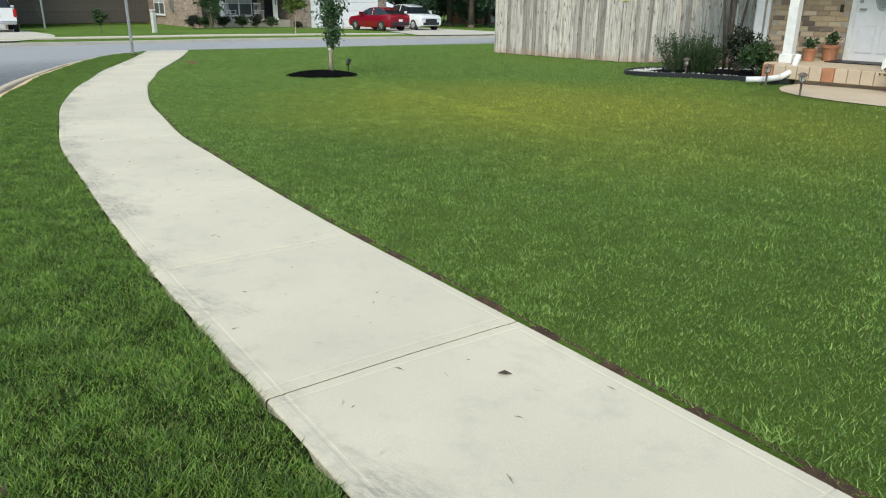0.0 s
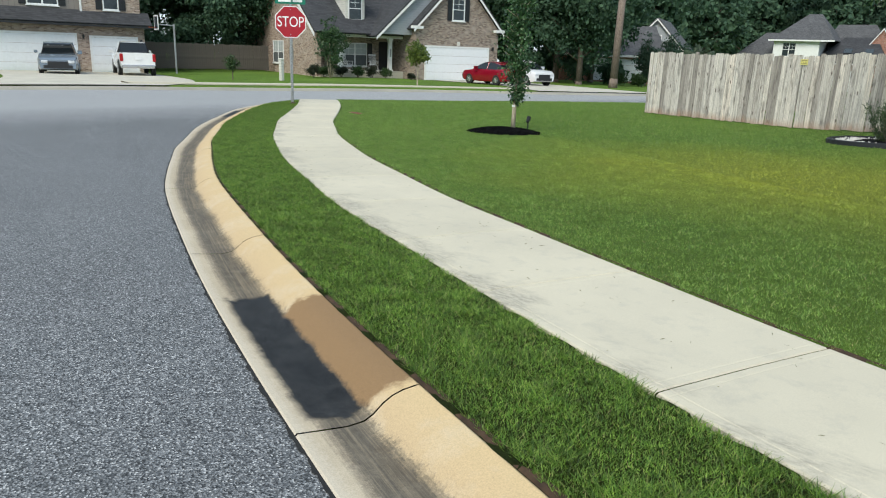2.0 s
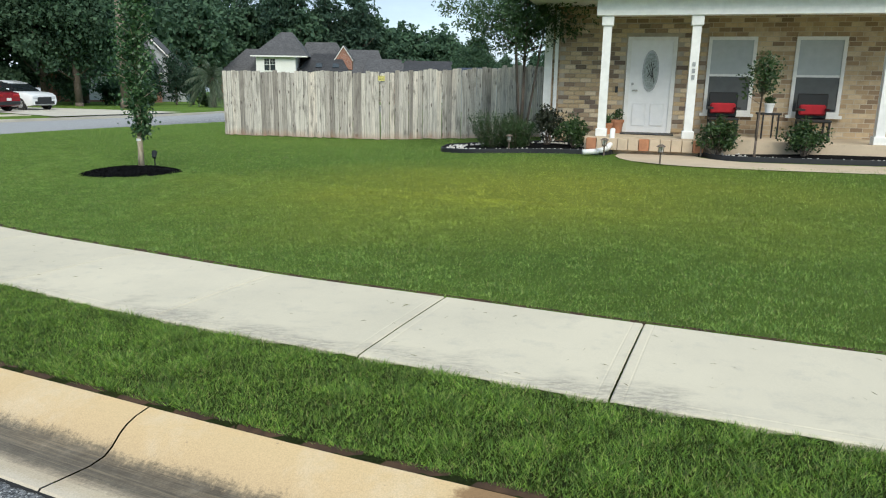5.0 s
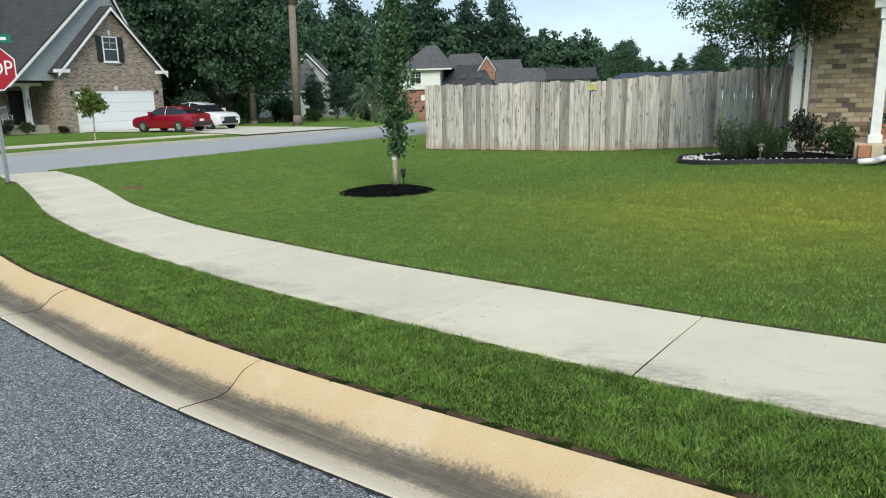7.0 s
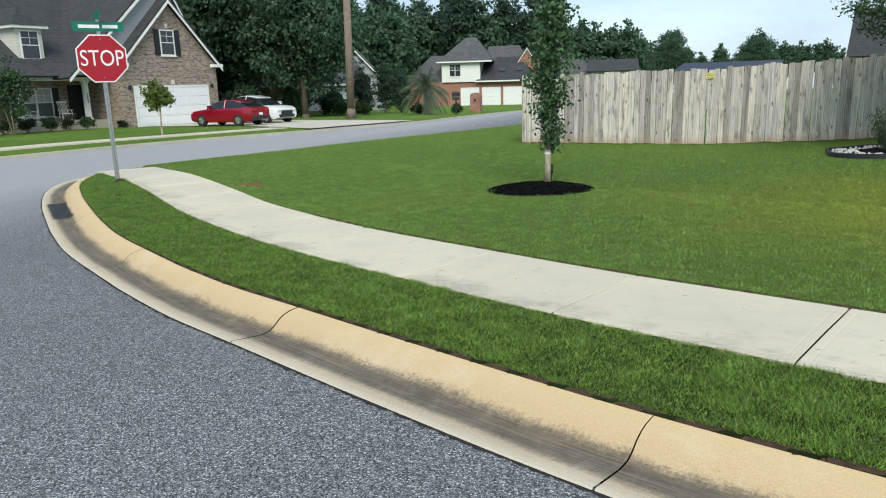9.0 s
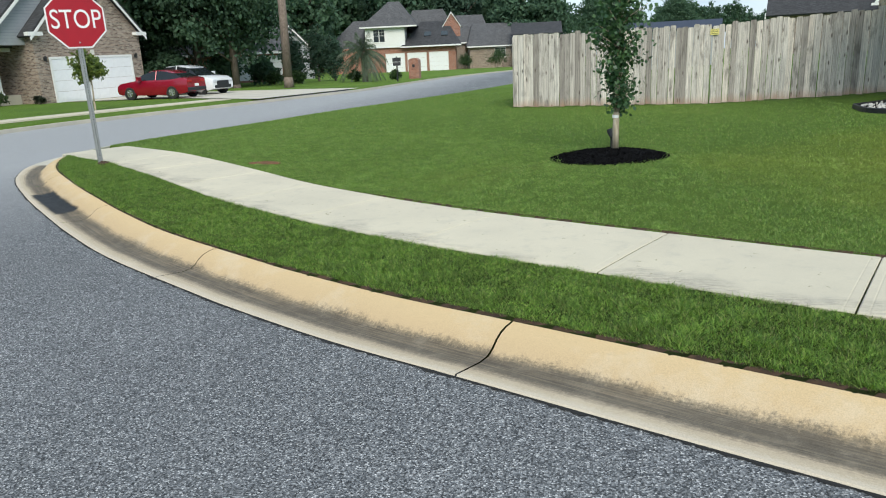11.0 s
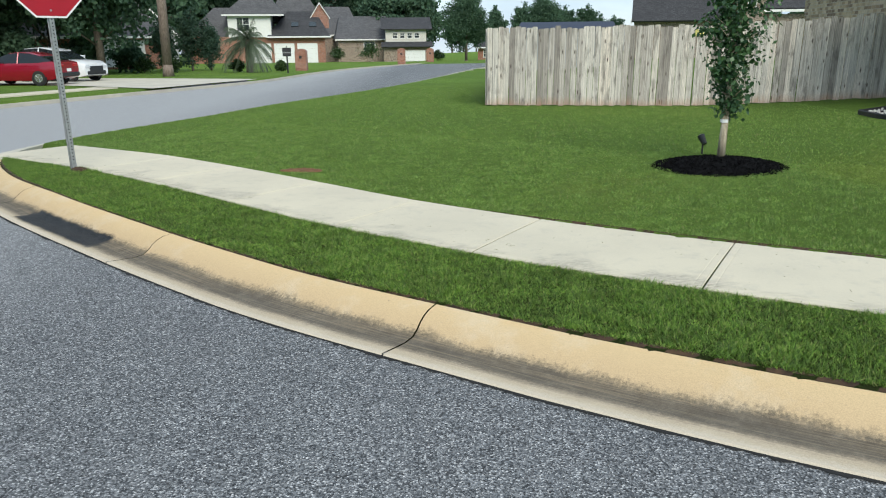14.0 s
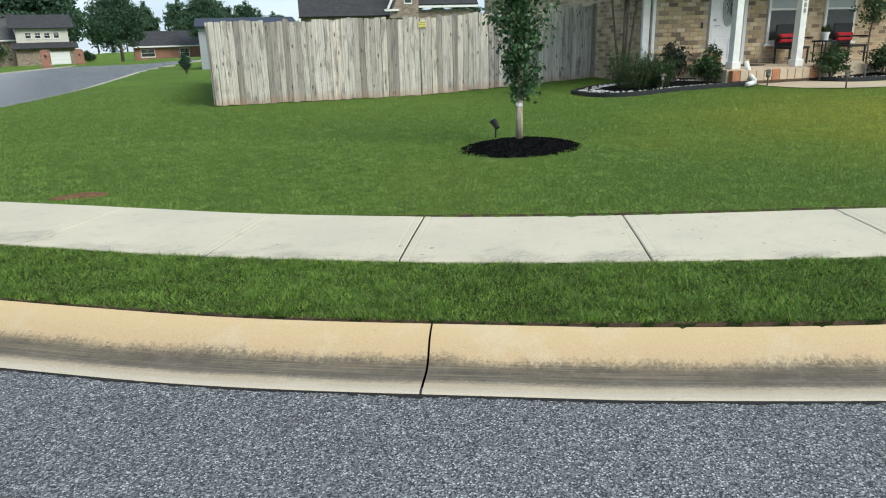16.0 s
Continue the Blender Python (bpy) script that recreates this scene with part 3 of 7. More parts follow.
# lawn has its own turf; verge thatch is darkened to paint shade between blades
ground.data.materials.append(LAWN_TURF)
ground.data.materials.append(THATCH_SHADE)
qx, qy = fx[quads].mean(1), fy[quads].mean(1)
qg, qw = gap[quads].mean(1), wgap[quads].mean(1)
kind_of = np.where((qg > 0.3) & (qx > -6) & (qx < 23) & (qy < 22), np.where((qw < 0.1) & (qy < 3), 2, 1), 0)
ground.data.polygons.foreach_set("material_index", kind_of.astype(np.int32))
tagged(ground, "mown green lawn with yellowing patches, flat suburban ground", "lawn", kind="structure")


# ---- roads ----
RX, RY = spread(-22, 24, 0.5, 90), spread(-30, 60, 0.5, 60)
AX, AY = np.meshgrid(RX, RY)
rx, ry = AX.ravel(), AY.ravel()
lg, fg = lip_gap(rx, ry), -inside_far(rx, ry)
keep = (lg < 0.08) & (fg < 0.08) & (rx < 60) & (ry < 82) & ((ry > -19) | (fg > -9.5)) & (ry > -60)
nrx = len(RX)
cells, used = [], {}
for j in range(len(RY) - 1):
    for i in range(nrx - 1):
        q = (j * nrx + i, j * nrx + i + 1, (j + 1) * nrx + i + 1, (j + 1) * nrx + i)
        if sum(bool(keep[k]) for k in q) >= 1:
            cells.append([used.setdefault(k, len(used)) for k in q])
for k in used:
    if lg[k] > 0.08 and ry[k] > -19:
        near_ = ((LIP - (rx[k], ry[k])) ** 2).sum(1).argmin()
        way = np.array((rx[k], ry[k])) - LIP[near_]
        rx[k], ry[k] = LIP[near_] + way / np.linalg.norm(way) * 0.08
    elif fg[k] > 0.08:
        rx[k] += fg[k] - 0.08
order = np.array(list(used))
rz = road_level(rx[order], ry[order])
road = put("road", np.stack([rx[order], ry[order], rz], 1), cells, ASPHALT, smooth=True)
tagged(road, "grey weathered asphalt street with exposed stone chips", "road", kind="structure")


def ribbon(line, profile, zfun, lengthwise=1.0):
    """Sweeps a profile of (offset, height) along a line; gives vertices, faces and uv."""
    rows_ = [offset(line, d) for d, _ in profile]
    verts, uv = [], []
    total = profile[-1][0] - profile[0][0]
    for k in range(len(line)):
        for (d, h), r in zip(profile, rows_):
            verts.append((r[k][0], r[k][1], float(zfun(line[k][0], line[k][1])) + h))
            uv.append((k * lengthwise, (d - profile[0][0]) / total))
    w = len(profile)
    faces = [(k * w + i + 1, k * w + i, (k + 1) * w + i, (k + 1) * w + i + 1) for k in range(len(line) - 1) for i in range(w - 1)]
    return verts, faces, uv


def swept(name, line, profile, zfun, mat, parent=None, lengthwise=0.1, flip=False):
    verts, faces, uv = ribbon(line, profile, zfun, lengthwise)
    if flip:
        faces = [f[::-1] for f in faces]
    ob = put(name, verts, faces, mat, parent, smooth=False)
    layer = ob.data.uv_layers.new(name="UVMap")
    idx = np.empty(len(ob.data.loops), int)
    ob.data.loops.foreach_get("vertex_index", idx)
    layer.data.foreach_set("uv", np.array(uv)[idx].ravel())
    return ob


# curb and gutter in cast lengths
CURB_PROFILE = ((0.0, -0.16), (0.004, 0.008), (0.012, 0.016), (0.12, 0.006), (0.24, -0.004), (0.32, 0.004), (0.365, 0.03), (0.41, 0.072), (0.455, 0.10), (0.51, 0.118), (0.585, 0.128), (0.6, 0.118), (0.602, -0.15))
curb = thing("curb", Matrix(), "rolled concrete curb and gutter, ochre stained with dark water marks", "curb", kind="structure")
arc = np.r_[0, np.cumsum(np.linalg.norm(np.diff(LIP, axis=0), axis=1))]


def arc_at(x, y):
    return arc[((LIP - (x, y)) ** 2).sum(1).argmin()]


joints = [arc_at(*p) for p in ((12.58, -9.42), (9.73, -8.27), (6.98, -6.92), (4.24, -5.22), (1.9, -3.5))]
cuts = [joints[0] - 3.05 * k for k in range(5, 0, -1)] + joints + [joints[-1] + 3.05 * k for k in range(1, 26)]
cuts = [0.0] + [c for c in cuts if 0.5 < c < arc[-1] - 0.5] + [arc[-1]]
for a, b in zip(cuts[:-1], cuts[1:]):
    s = np.linspace(a + 0.006, b - 0.006, max(4, int((b - a) / 0.15)))
    seg = np.stack([np.interp(s, arc, LIP[:, 0]), np.interp(s, arc, LIP[:, 1])], 1)
    mat_ = CURB_WET if abs(b - joints[0]) < 0.1 else CURB_POOL if abs(a - joints[-1]) < 0.1 else DRIVE if a > joints[-1] + 6 else CURB
    length = swept("curb_length", seg, CURB_PROFILE, road_level, mat_, curb, float(s[1] - s[0]))
    length.data.shade_smooth()
    length.data.set_sharp_from_angle(angle=radians(40))
far_curb = swept("far_curb", FAR[::-1], [(-d, h) for d, h in CURB_PROFILE][::1], road_level, DRIVE, flip=True)
far_curb.parent = curb
far_curb.name = "curb_run"

# sidewalk slabs
walk_arc = np.r_[0, np.cumsum(np.linalg.norm(np.diff(WALK_L, axis=0), axis=1))]


def walk_at(x, y):
    return walk_arc[((WALK_L - (x, y)) ** 2).sum(1).argmin()]


slab_joints = [walk_at(*p) for p in ((18.03, -9.5), (16.47, -9.03), (14.99, -8.55), (13.64, -8.09), (12.2, -7.6), (10.7, -6.92), (9.23, -6.23), (7.84, -5.46), (6.28, -4.55), (4.85, -3.58), (3.61, -2.75), (2.47, -1.75), (1.24, -0.68))]
slab_joints = [slab_joints[0] - 1.56 * k for k in range(4, 0, -1)] + slab_joints + [slab_joints[-1] + 1.3, walk_arc[-1] - 0.05]
sidewalk = thing("sidewalk", Matrix(), "pale concrete sidewalk of tooled slabs curving round the corner", "sidewalk", kind="structure")
WALK_PROFILE = ((0.0, -0.12), (0.0, 0.004), (0.01, 0.012), (0.055, 0.0135), (0.06, 0.0122), (0.07, 0.0122), (0.075, 0.0145), (0.62, 0.018), (1.165, 0.0145), (1.17, 0.0122), (1.18, 0.0122), (1.185, 0.0135), (1.23, 0.012), (1.24, 0.004), (1.24, -0.12))
for a, b in zip(slab_joints[:-1], slab_joints[1:]):
    a, b = max(a, 0.0), min(b, walk_arc[-1])
    edge = [a + 0.005, a + 0.013, a + 0.058, a + 0.066, a + 0.074]
    s = np.array(edge + list(np.linspace(a + 0.14, b - 0.14, 9)) + [2 * (a + b) / 2 - e for e in edge[::-1]])
    drop = [-0.008, 0, 0, -0.0022, 0] + [0] * 9 + [0, -0.0022, 0, 0, -0.008]
    seg = np.stack([np.interp(s, walk_arc, WALK_L[:, 0]), np.interp(s, walk_arc, WALK_L[:, 1])], 1)
    lookup = {tuple(q): d for q, d in zip(seg, drop)}
    swept("slab", seg, WALK_PROFILE, lambda x, y: float(level(x, y)) + lookup[(x, y)], SIDEWALK, sidewalk)

# ---- grass blades ----
rng = np.random.default_rng(5)


def grid_value(values, x, y):
    i = np.clip(np.searchsorted(GX, x) - 1, 0, nx - 2)
    j = np.clip(np.searchsorted(GY, y) - 1, 0, ny - 2)
    v = values.reshape(ny, nx)
    tx, ty = (x - GX[i]) / (GX[i + 1] - GX[i]), (y - GY[j]) / (GY[j + 1] - GY[j])
    return (v[j, i] * (1 - tx) + v[j, i + 1] * tx) * (1 - ty) + (v[j + 1, i] * (1 - tx) + v[j + 1, i + 1] * tx) * ty


def blades(name, x, y, z, tall, wide, label, mat, bent=True):
    n = len(x)
    tuft = 0.75 + 0.5 * np.sin(x * 9.1 + np.sin(y * 7.3) * 2) * np.sin(y * 8.3 + np.sin(x * 5.7) * 2) ** 1
    h = tall * (0.55 + 0.75 * rng.random(n)) * np.clip(tuft, 0.6, 1.3)
    turn, lean, way = rng.random(n) * 2 * np.pi, (0.5 + 1.5 * rng.random(n)) * h, rng.random(n) * 2 * np.pi
    w = wide * (0.6 + 0.8 * rng.random(n))
    cx, cy = np.cos(turn) * w / 2, np.sin(turn) * w / 2
    lx, ly = np.cos(way) * lean, np.sin(way) * lean
    base = z - 0.01
    if bent:
        v = np.stack([np.stack([x - cx, y - cy, base], 1), np.stack([x + cx, y + cy, base], 1),
                      np.stack([x + cx * 0.8 + lx * 0.35, y + cy * 0.8 + ly * 0.35, z + h * 0.6], 1), np.stack([x - cx * 0.8 + lx * 0.35, y - cy * 0.8 + ly * 0.35, z + h * 0.6], 1),
                      np.stack([x + lx, y + ly, z + h * 0.93], 1)], 1)
        k = np.arange(n)[:, None] * 5
        loops = np.concatenate([k + [0, 1, 2, 3], k + [3, 2, 4]], 1).ravel()
        starts = (np.arange(n)[:, None] * 7 + [0, 4]).ravel()
        sizes = np.tile([4, 3], n)
    else:
        v = np.stack([np.stack([x - cx, y - cy, base], 1), np.stack([x + cx, y + cy, base], 1), np.stack([x + lx, y + ly, z + h], 1)], 1)
        loops = np.arange(3 * n)
        starts, sizes = np.arange(n) * 3, np.full(n, 3)
    me = bpy.data.meshes.new(name)
    v = v.reshape(-1, 3).astype(np.float32)
    me.vertices.add(len(v))
    me.vertices.foreach_set("co", v.ravel())
    me.loops.add(len(loops))
    me.loops.foreach_set("vertex_index", loops.astype(np.int32))
    me.polygons.add(len(starts))
    me.polygons.foreach_set("loop_start", starts.astype(np.int32))
    me.update(calc_edges=True)
    me.materials.append(mat)
    ob = new(name, me)
    return tagged(ob, label, "grass", kind="stuff")


wl_n = np.gradient(WALK_L, axis=0)
wl_n /= np.linalg.norm(wl_n, axis=1, keepdims=True)
wl_n = np.stack([wl_n[:, 1], -wl_n[:, 0]], 1)
strip_w = lip_gap(WALK_L[:, 0], WALK_L[:, 1]) - 0.6
ok_w = np.where(strip_w > 0.04)[0]
pick = rng.choice(ok_w, 620000, p=strip_w[ok_w] / strip_w[ok_w].sum())
d = -0.02 - rng.random(len(pick)) * (strip_w[pick] - 0.045)
jit = (rng.random(len(pick)) - 0.5) * 0.06
px_ = WALK_L[pick] + wl_n[pick] * d[:, None] + np.stack([-wl_n[pick, 1], wl_n[pick, 0]], 1) * jit[:, None]
good = (px_[:, 0] < 22) & (px_[:, 0] > -2)
sx, sy = px_[good].T
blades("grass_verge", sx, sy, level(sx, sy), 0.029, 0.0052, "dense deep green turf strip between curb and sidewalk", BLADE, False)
pick = rng.choice(len(WALK_L), 640000)
d = 1.272 + 4.3 * rng.random(len(pick)) ** 1.25
jit = (rng.random(len(pick)) - 0.5) * 0.06
px_ = WALK_L[pick] + wl_n[pick] * d[:, None] + np.stack([-wl_n[pick, 1], wl_n[pick, 0]], 1) * jit[:, None]
good = (px_[:, 0] < 22) & (grid_value(gap, px_[:, 0], px_[:, 1]) > 0.65)
sx, sy = px_[good].T
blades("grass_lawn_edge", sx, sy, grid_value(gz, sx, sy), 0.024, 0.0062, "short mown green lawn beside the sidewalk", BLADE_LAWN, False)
sx, sy = rng.random(620000) * 29 - 7, rng.random(620000) * 25 - 7
good = ((grid_value(wgap, sx, sy) > 5.0) | ((sx < 2.5) & (grid_value(wgap, sx, sy) > 1.31)) | ((sx < 1.0) & (sy > 1.0))) & (grid_value(gap, sx, sy) > 0.7) & (sy < 9.4 - (sx - 6) * 0.19 + np.where(sx < 5.9, 9, 0)) & ~((sx > 16.5) & (sy > 1.2)) & ~((sx > 13.3) & (sy > 3.9))
good &= (sx - 8.1) ** 2 + (sy + 0.2) ** 2 > 0.6
sx, sy = sx[good], sy[good]
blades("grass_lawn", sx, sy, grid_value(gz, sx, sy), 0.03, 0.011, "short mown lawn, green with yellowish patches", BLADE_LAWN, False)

# bare soil seam along the sidewalk and the curb
seam = swept("soil_seam", offset(WALK_L, 1.245), ((0.0, -0.014), (0.02, -0.006), (0.045, 0.006)), level, SOIL)
tagged(seam, "brown bare soil edge cut along the sidewalk", "soil edge", kind="structure")
seam = swept("soil_seam", offset(LIP[LIP[:, 1] < 1.0], 0.604), ((0.0, -0.014), (0.02, -0.002), (0.045, 0.0)), level, SOIL)
tagged(seam, "brown bare soil edge behind the curb", "soil edge", kind="structure")


# tar crack where asphalt meets the gutter
rt = np.random.default_rng(17)
edge_ = LIP[(LIP[:, 1] < 2) & (LIP[:, 0] < 21)]
fine_ = np.repeat(edge_, 3, 0)[:-2]
fine_[1::3], fine_[2::3] = edge_[:-1] * 2 / 3 + edge_[1:] / 3, edge_[:-1] / 3 + edge_[1:] * 2 / 3
wid = 0.003 + 0.018 * rt.random(len(fine_)) ** 1.8 + 0.008 * np.sin(np.arange(len(fine_)) * 0.13) ** 8
inner, outer = offset(fine_, 0.006), offset(fine_, 0) - (offset(fine_, 1.0) - fine_) * wid[:, None]
tz = road_level(fine_[:, 0], fine_[:, 1]) + 0.005
tv = np.concatenate([np.column_stack([inner, tz + 0.002]), np.column_stack([outer, tz - 0.001])])
nt = len(fine_)
tar = put("tar_seam", tv, [(k, k + 1, nt + k + 1, nt + k) for k in range(nt - 1)], plain("tar", (0.012, 0.012, 0.012), 0.9))
tagged(tar, "ragged black seam between asphalt and gutter", "tar seam", kind="structure")


# ---- fence ----
def wood_material():
    m, n, l, p = material("weathered_wood", 0.92)
    c = place_of(n)
    info = n.new("ShaderNodeObjectInfo")
    add = n.new("ShaderNodeVectorMath")
    add.operation = "MULTIPLY_ADD"
    l.new(info.outputs["Random"], add.inputs[0])
    add.inputs[1].default_value = (31, 17, 23)
    l.new(c, add.inputs[2])
    grain = noise_at(n, l, stretched(n, l, add.outputs[0], (60, 60, 0.9)), 1.0, 9, 0.8)
    blot = noise_at(n, l, stretched(n, l, add.outputs[0], (6, 6, 1.6)), 1.0, 5)
    tone = ramp(n, l, info.outputs["Random"], ((0.0, (0.34, 0.305, 0.27)), (0.2, (0.56, 0.51, 0.455)), (0.7, (0.72, 0.67, 0.60)), (1.0, (0.80, 0.71, 0.61))))
    col = mixed(n, l, 0.85, tone, ramp(n, l, grain, ((0.36, (0.22,)), (0.58, (1.0,)))), "MULTIPLY")
    col = mixed(n, l, ramp(n, l, blot, ((0.52, (0.0,)), (0.7, (0.8,)))), col, (0.11, 0.095, 0.085))
    v = n.new("ShaderNodeTexVoronoi")
    v.inputs["Scale"].default_value = 1.0
    l.new(stretched(n, l, add.outputs[0], (9, 9, 2.6)), v.inputs["Vector"])
    col = mixed(n, l, ramp(n, l, v.outputs["Distance"], ((0.09, (0.9,)), (0.19, (0.0,)))), col, (0.07, 0.05, 0.04))
    s = n.new("ShaderNodeSeparateXYZ")
    l.new(c, s.inputs[0])
    rust = ramp(n, l, maths(n, l, "ADD", s.outputs[2], maths(n, l, "MULTIPLY", blot, 0.5)), ((0.2, (0.6,)), (0.45, (0.0,))))
    col = mixed(n, l, rust, col, (0.36, 0.19, 0.10))
    l.new(col, p.inputs["Base Color"])
    bump(n, l, p, grain, 0.6, 0.004)
    return m


WOOD = wood_material()
FU, FV = Vector((0.983, -0.185, 0)), Vector((0.185, 0.983, 0))


def house_frame(u, v, z=0.0):
    p = FU * u + FV * v
    return Matrix.Translation((p.x, p.y, z)) @ pose(0, 0, 0, 0, 0, math.degrees(math.atan2(-0.185, 0.983)))


plank_meshes = []
for k in range(6):
    w, t, h = 0.0655 + 0.001 * (k % 3), 0.010, 1.86 + 0.012 * k
    bm = bmesh.new()
    prism(bm, ((-w, 0.0), (w, 0.0), (w, h - 0.022), (w - 0.018, h), (-w + 0.016, h - 0.004), (-w, h - 0.026)), -t, t)
    me = bpy.data.meshes.new("plank")
    bm.to_mesh(me)
    bm.free()
    me.materials.append(WOOD)
    plank_meshes.append(me)


def picket_fence(name, start, way, length, label, tops=0.0):
    f = thing(name, Matrix(), label, "fence", kind="structure")
    d = Vector(way).normalized()
    turn = math.degrees(math.atan2(d.y, d.x))
    k, s = 0, 0.07
    while s < length:
        p = Vector(start) + d * s
        o = new("plank", plank_meshes[random.randrange(6)])
        o.parent = f
        z = float(level(p.x, p.y)) + 0.02 + random.uniform(-0.012, 0.012)
        o.matrix_basis = Matrix.Translation((p.x + random.uniform(-0.006, 0.006), p.y + random.uniform(-0.006, 0.006), z)) @ pose(0, 0, 0, random.uniform(-0.5, 0.5), random.uniform(-0.2, 0.2), turn + random.uniform(-1.5, 1.5))
        s += 0.138 + random.uniform(0, 0.004) + (0.026 if name == "fence_front" and k == 35 else 0.0)
        k += 1
    return f


picket_fence("fence_front", (5.99, 9.57, 0), FU, 10.0, "tall weathered grey dog-eared wooden privacy fence")
picket_fence("fence_side", (5.97, 9.65, 0), FV, 11.0, "tall weathered grey wooden fence running along the side street")
tag = thing("fence_notice", Matrix.Translation((11.0, 8.6, 1.62)) @ pose(0, 0, 0, 0, 0, -10.66), "small yellow notice plate nailed to the fence", "sign")
YELLOW = plain("yellow_plate", (0.70, 0.62, 0.2), 0.5)
bx("plate", -0.1, 0.1, -0.018, -0.012, -0.07, 0.07, YELLOW, tag)
for z in (0.04, 0.0, -0.04):
    bx("text_bar", -0.075, 0.075, -0.021, -0.0185, z - 0.004, z + 0.004, BLACKISH, tag)


# ---- stop sign ----
RED = plain("sign_red", (0.36, 0.005, 0.018), 0.45, vary=0.08)
SIGN_WHITE = plain("sign_white", (0.8, 0.8, 0.8), 0.45, vary=0.05)
GREEN = plain("sign_green", (0.0, 0.16, 0.10), 0.45, vary=0.08)


def octagon(r, y0, y1):
    return prism(bmesh.new(), [(r * math.cos(radians(22.5 + 45 * k)), r * math.sin(radians(22.5 + 45 * k))) for k in range(8)], y0, y1)


def words(text, size, mat, parent, x, y, z, name="lettering"):
    c = bpy.data.curves.new(name, "FONT")
    c.body, c.size, c.align_x, c.align_y, c.extrude = text, size, "CENTER", "CENTER", 0.001
    o = new("temp_text", c)
    dg = bpy.context.evaluated_depsgraph_get()
    me = bpy.data.meshes.new_from_object(o.evaluated_get(dg))
    bpy.data.objects.remove(o)
    me.name = name
    me.materials.clear()
    me.materials.append(mat)
    t = new(name, me)
    t.parent = parent
    t.matrix_basis = pose(x, y, z, 90, 0, 0)
    return t


def stop_sign():
    s = thing("stop_sign", pose(0, 0, -0.02, 0, 0, 50), "red octagonal stop sign with green name blades on a post", "street sign")
    bm = bmesh.new()
    for x0, x1, y0, y1 in ((-0.022, 0.022, -0.004, 0.0), (-0.026, -0.022, -0.004, 0.028), (0.022, 0.026, -0.004, 0.028), (-0.04, -0.026, 0.024, 0.028), (0.026, 0.04, 0.024, 0.028)):
        box(bm, x0, x1, y0, y1, 0.0, 2.72)
    post = part("post", bm, GALV, s, "galvanised steel channel post with punched holes")
    hole = cyl(bmesh.new(), (0, -0.0045, 0), (0, -0.0075, 0), 0.008, seg=8)
    hole = part("hole", hole, BLACKISH, post)
    hole.location.z = 0.12
    for k in range(1, 44):
        o = new("hole", hole.data)
        o.parent = post
        o.location.z = 0.12 + k * 0.042
    plate = part("plate", octagon(0.46, -0.012, -0.008), SIGN_WHITE, s, "white rimmed octagonal plate")
    plate.location = (0, -0.004, 2.24)
    face = part("face", octagon(0.436, -0.019, -0.0165), RED, s, "red reflective face")
    face.location = (0, 0, 2.24)
    t = words("STOP", 0.40, SIGN_WHITE, s, 0, -0.0215, 2.235)
    t.scale = (0.78, 1.0, 1.0)
    for z in (1.9, 2.58):
        part("bolt", cyl(bmesh.new(), (0, -0.019, z), (0, -0.027, z), 0.012, seg=8), GALV, s)
    blade_ = bx("name_blade", -0.42, 0.42, -0.006, 0.0, 2.72, 2.89, GREEN, s, "green street name blade")
    bx("text_bar", -0.33, 0.02, -0.0095, -0.0065, 2.775, 2.835, SIGN_WHITE, blade_)
    bx("text_bar", 0.07, 0.33, -0.0095, -0.0065, 2.775, 2.835, SIGN_WHITE, blade_)
    cross = bx("name_blade", -0.006, 0.0, -0.36, 0.36, 2.93, 3.08, GREEN, s, "green cross street blade")
    bx("text_bar", 0.0005, 0.003, -0.28, 0.28, 2.98, 3.03, SIGN_WHITE, cross)
    bx("bracket", -0.03, 0.03, -0.012, 0.012, 2.89, 2.93, GALV, s)
    return s


stop_sign()


# ---- trees and shrubs ----
def leaves(name, pts, size, mat, parent=None, label="", droop=0.3, seed=1, thin=0.5):
    """Many small folded leaves at the points."""
    r = np.random.default_rng(seed)
    n = len(pts)
    a = r.normal(size=(n, 3))
    a[:, 2] -= droop
    a /= np.linalg.norm(a, axis=1, keepdims=True)
    b = np.cross(a, r.normal(size=(n, 3)))
    b /= np.linalg.norm(b, axis=1, keepdims=True)
    c = np.cross(a, b)
    s = (size * (0.6 + 0.8 * r.random(n)))[:, None]
    p = np.asarray(pts)
    v = np.stack([p, p + a * s * 0.5 + b * s * thin * 0.5 + c * s * 0.08, p + a * s, p + a * s * 0.5 - b * s * thin * 0.5 + c * s * 0.08], 1).reshape(-1, 3)
    me = bpy.data.meshes.new(name)
    me.vertices.add(4 * n)
    me.vertices.foreach_set("co", v.astype(np.float32).ravel())
    me.loops.add(4 * n)
    me.loops.foreach_set("vertex_index", np.arange(4 * n, dtype=np.int32))
    me.polygons.add(n)
    me.polygons.foreach_set("loop_start", (np.arange(n) * 4).astype(np.int32))
    me.update(calc_edges=True)
    me.materials.append(mat)
    ob = new(name, me)
    ob.parent = parent
    if label:
        ob["label"] = label
    return ob


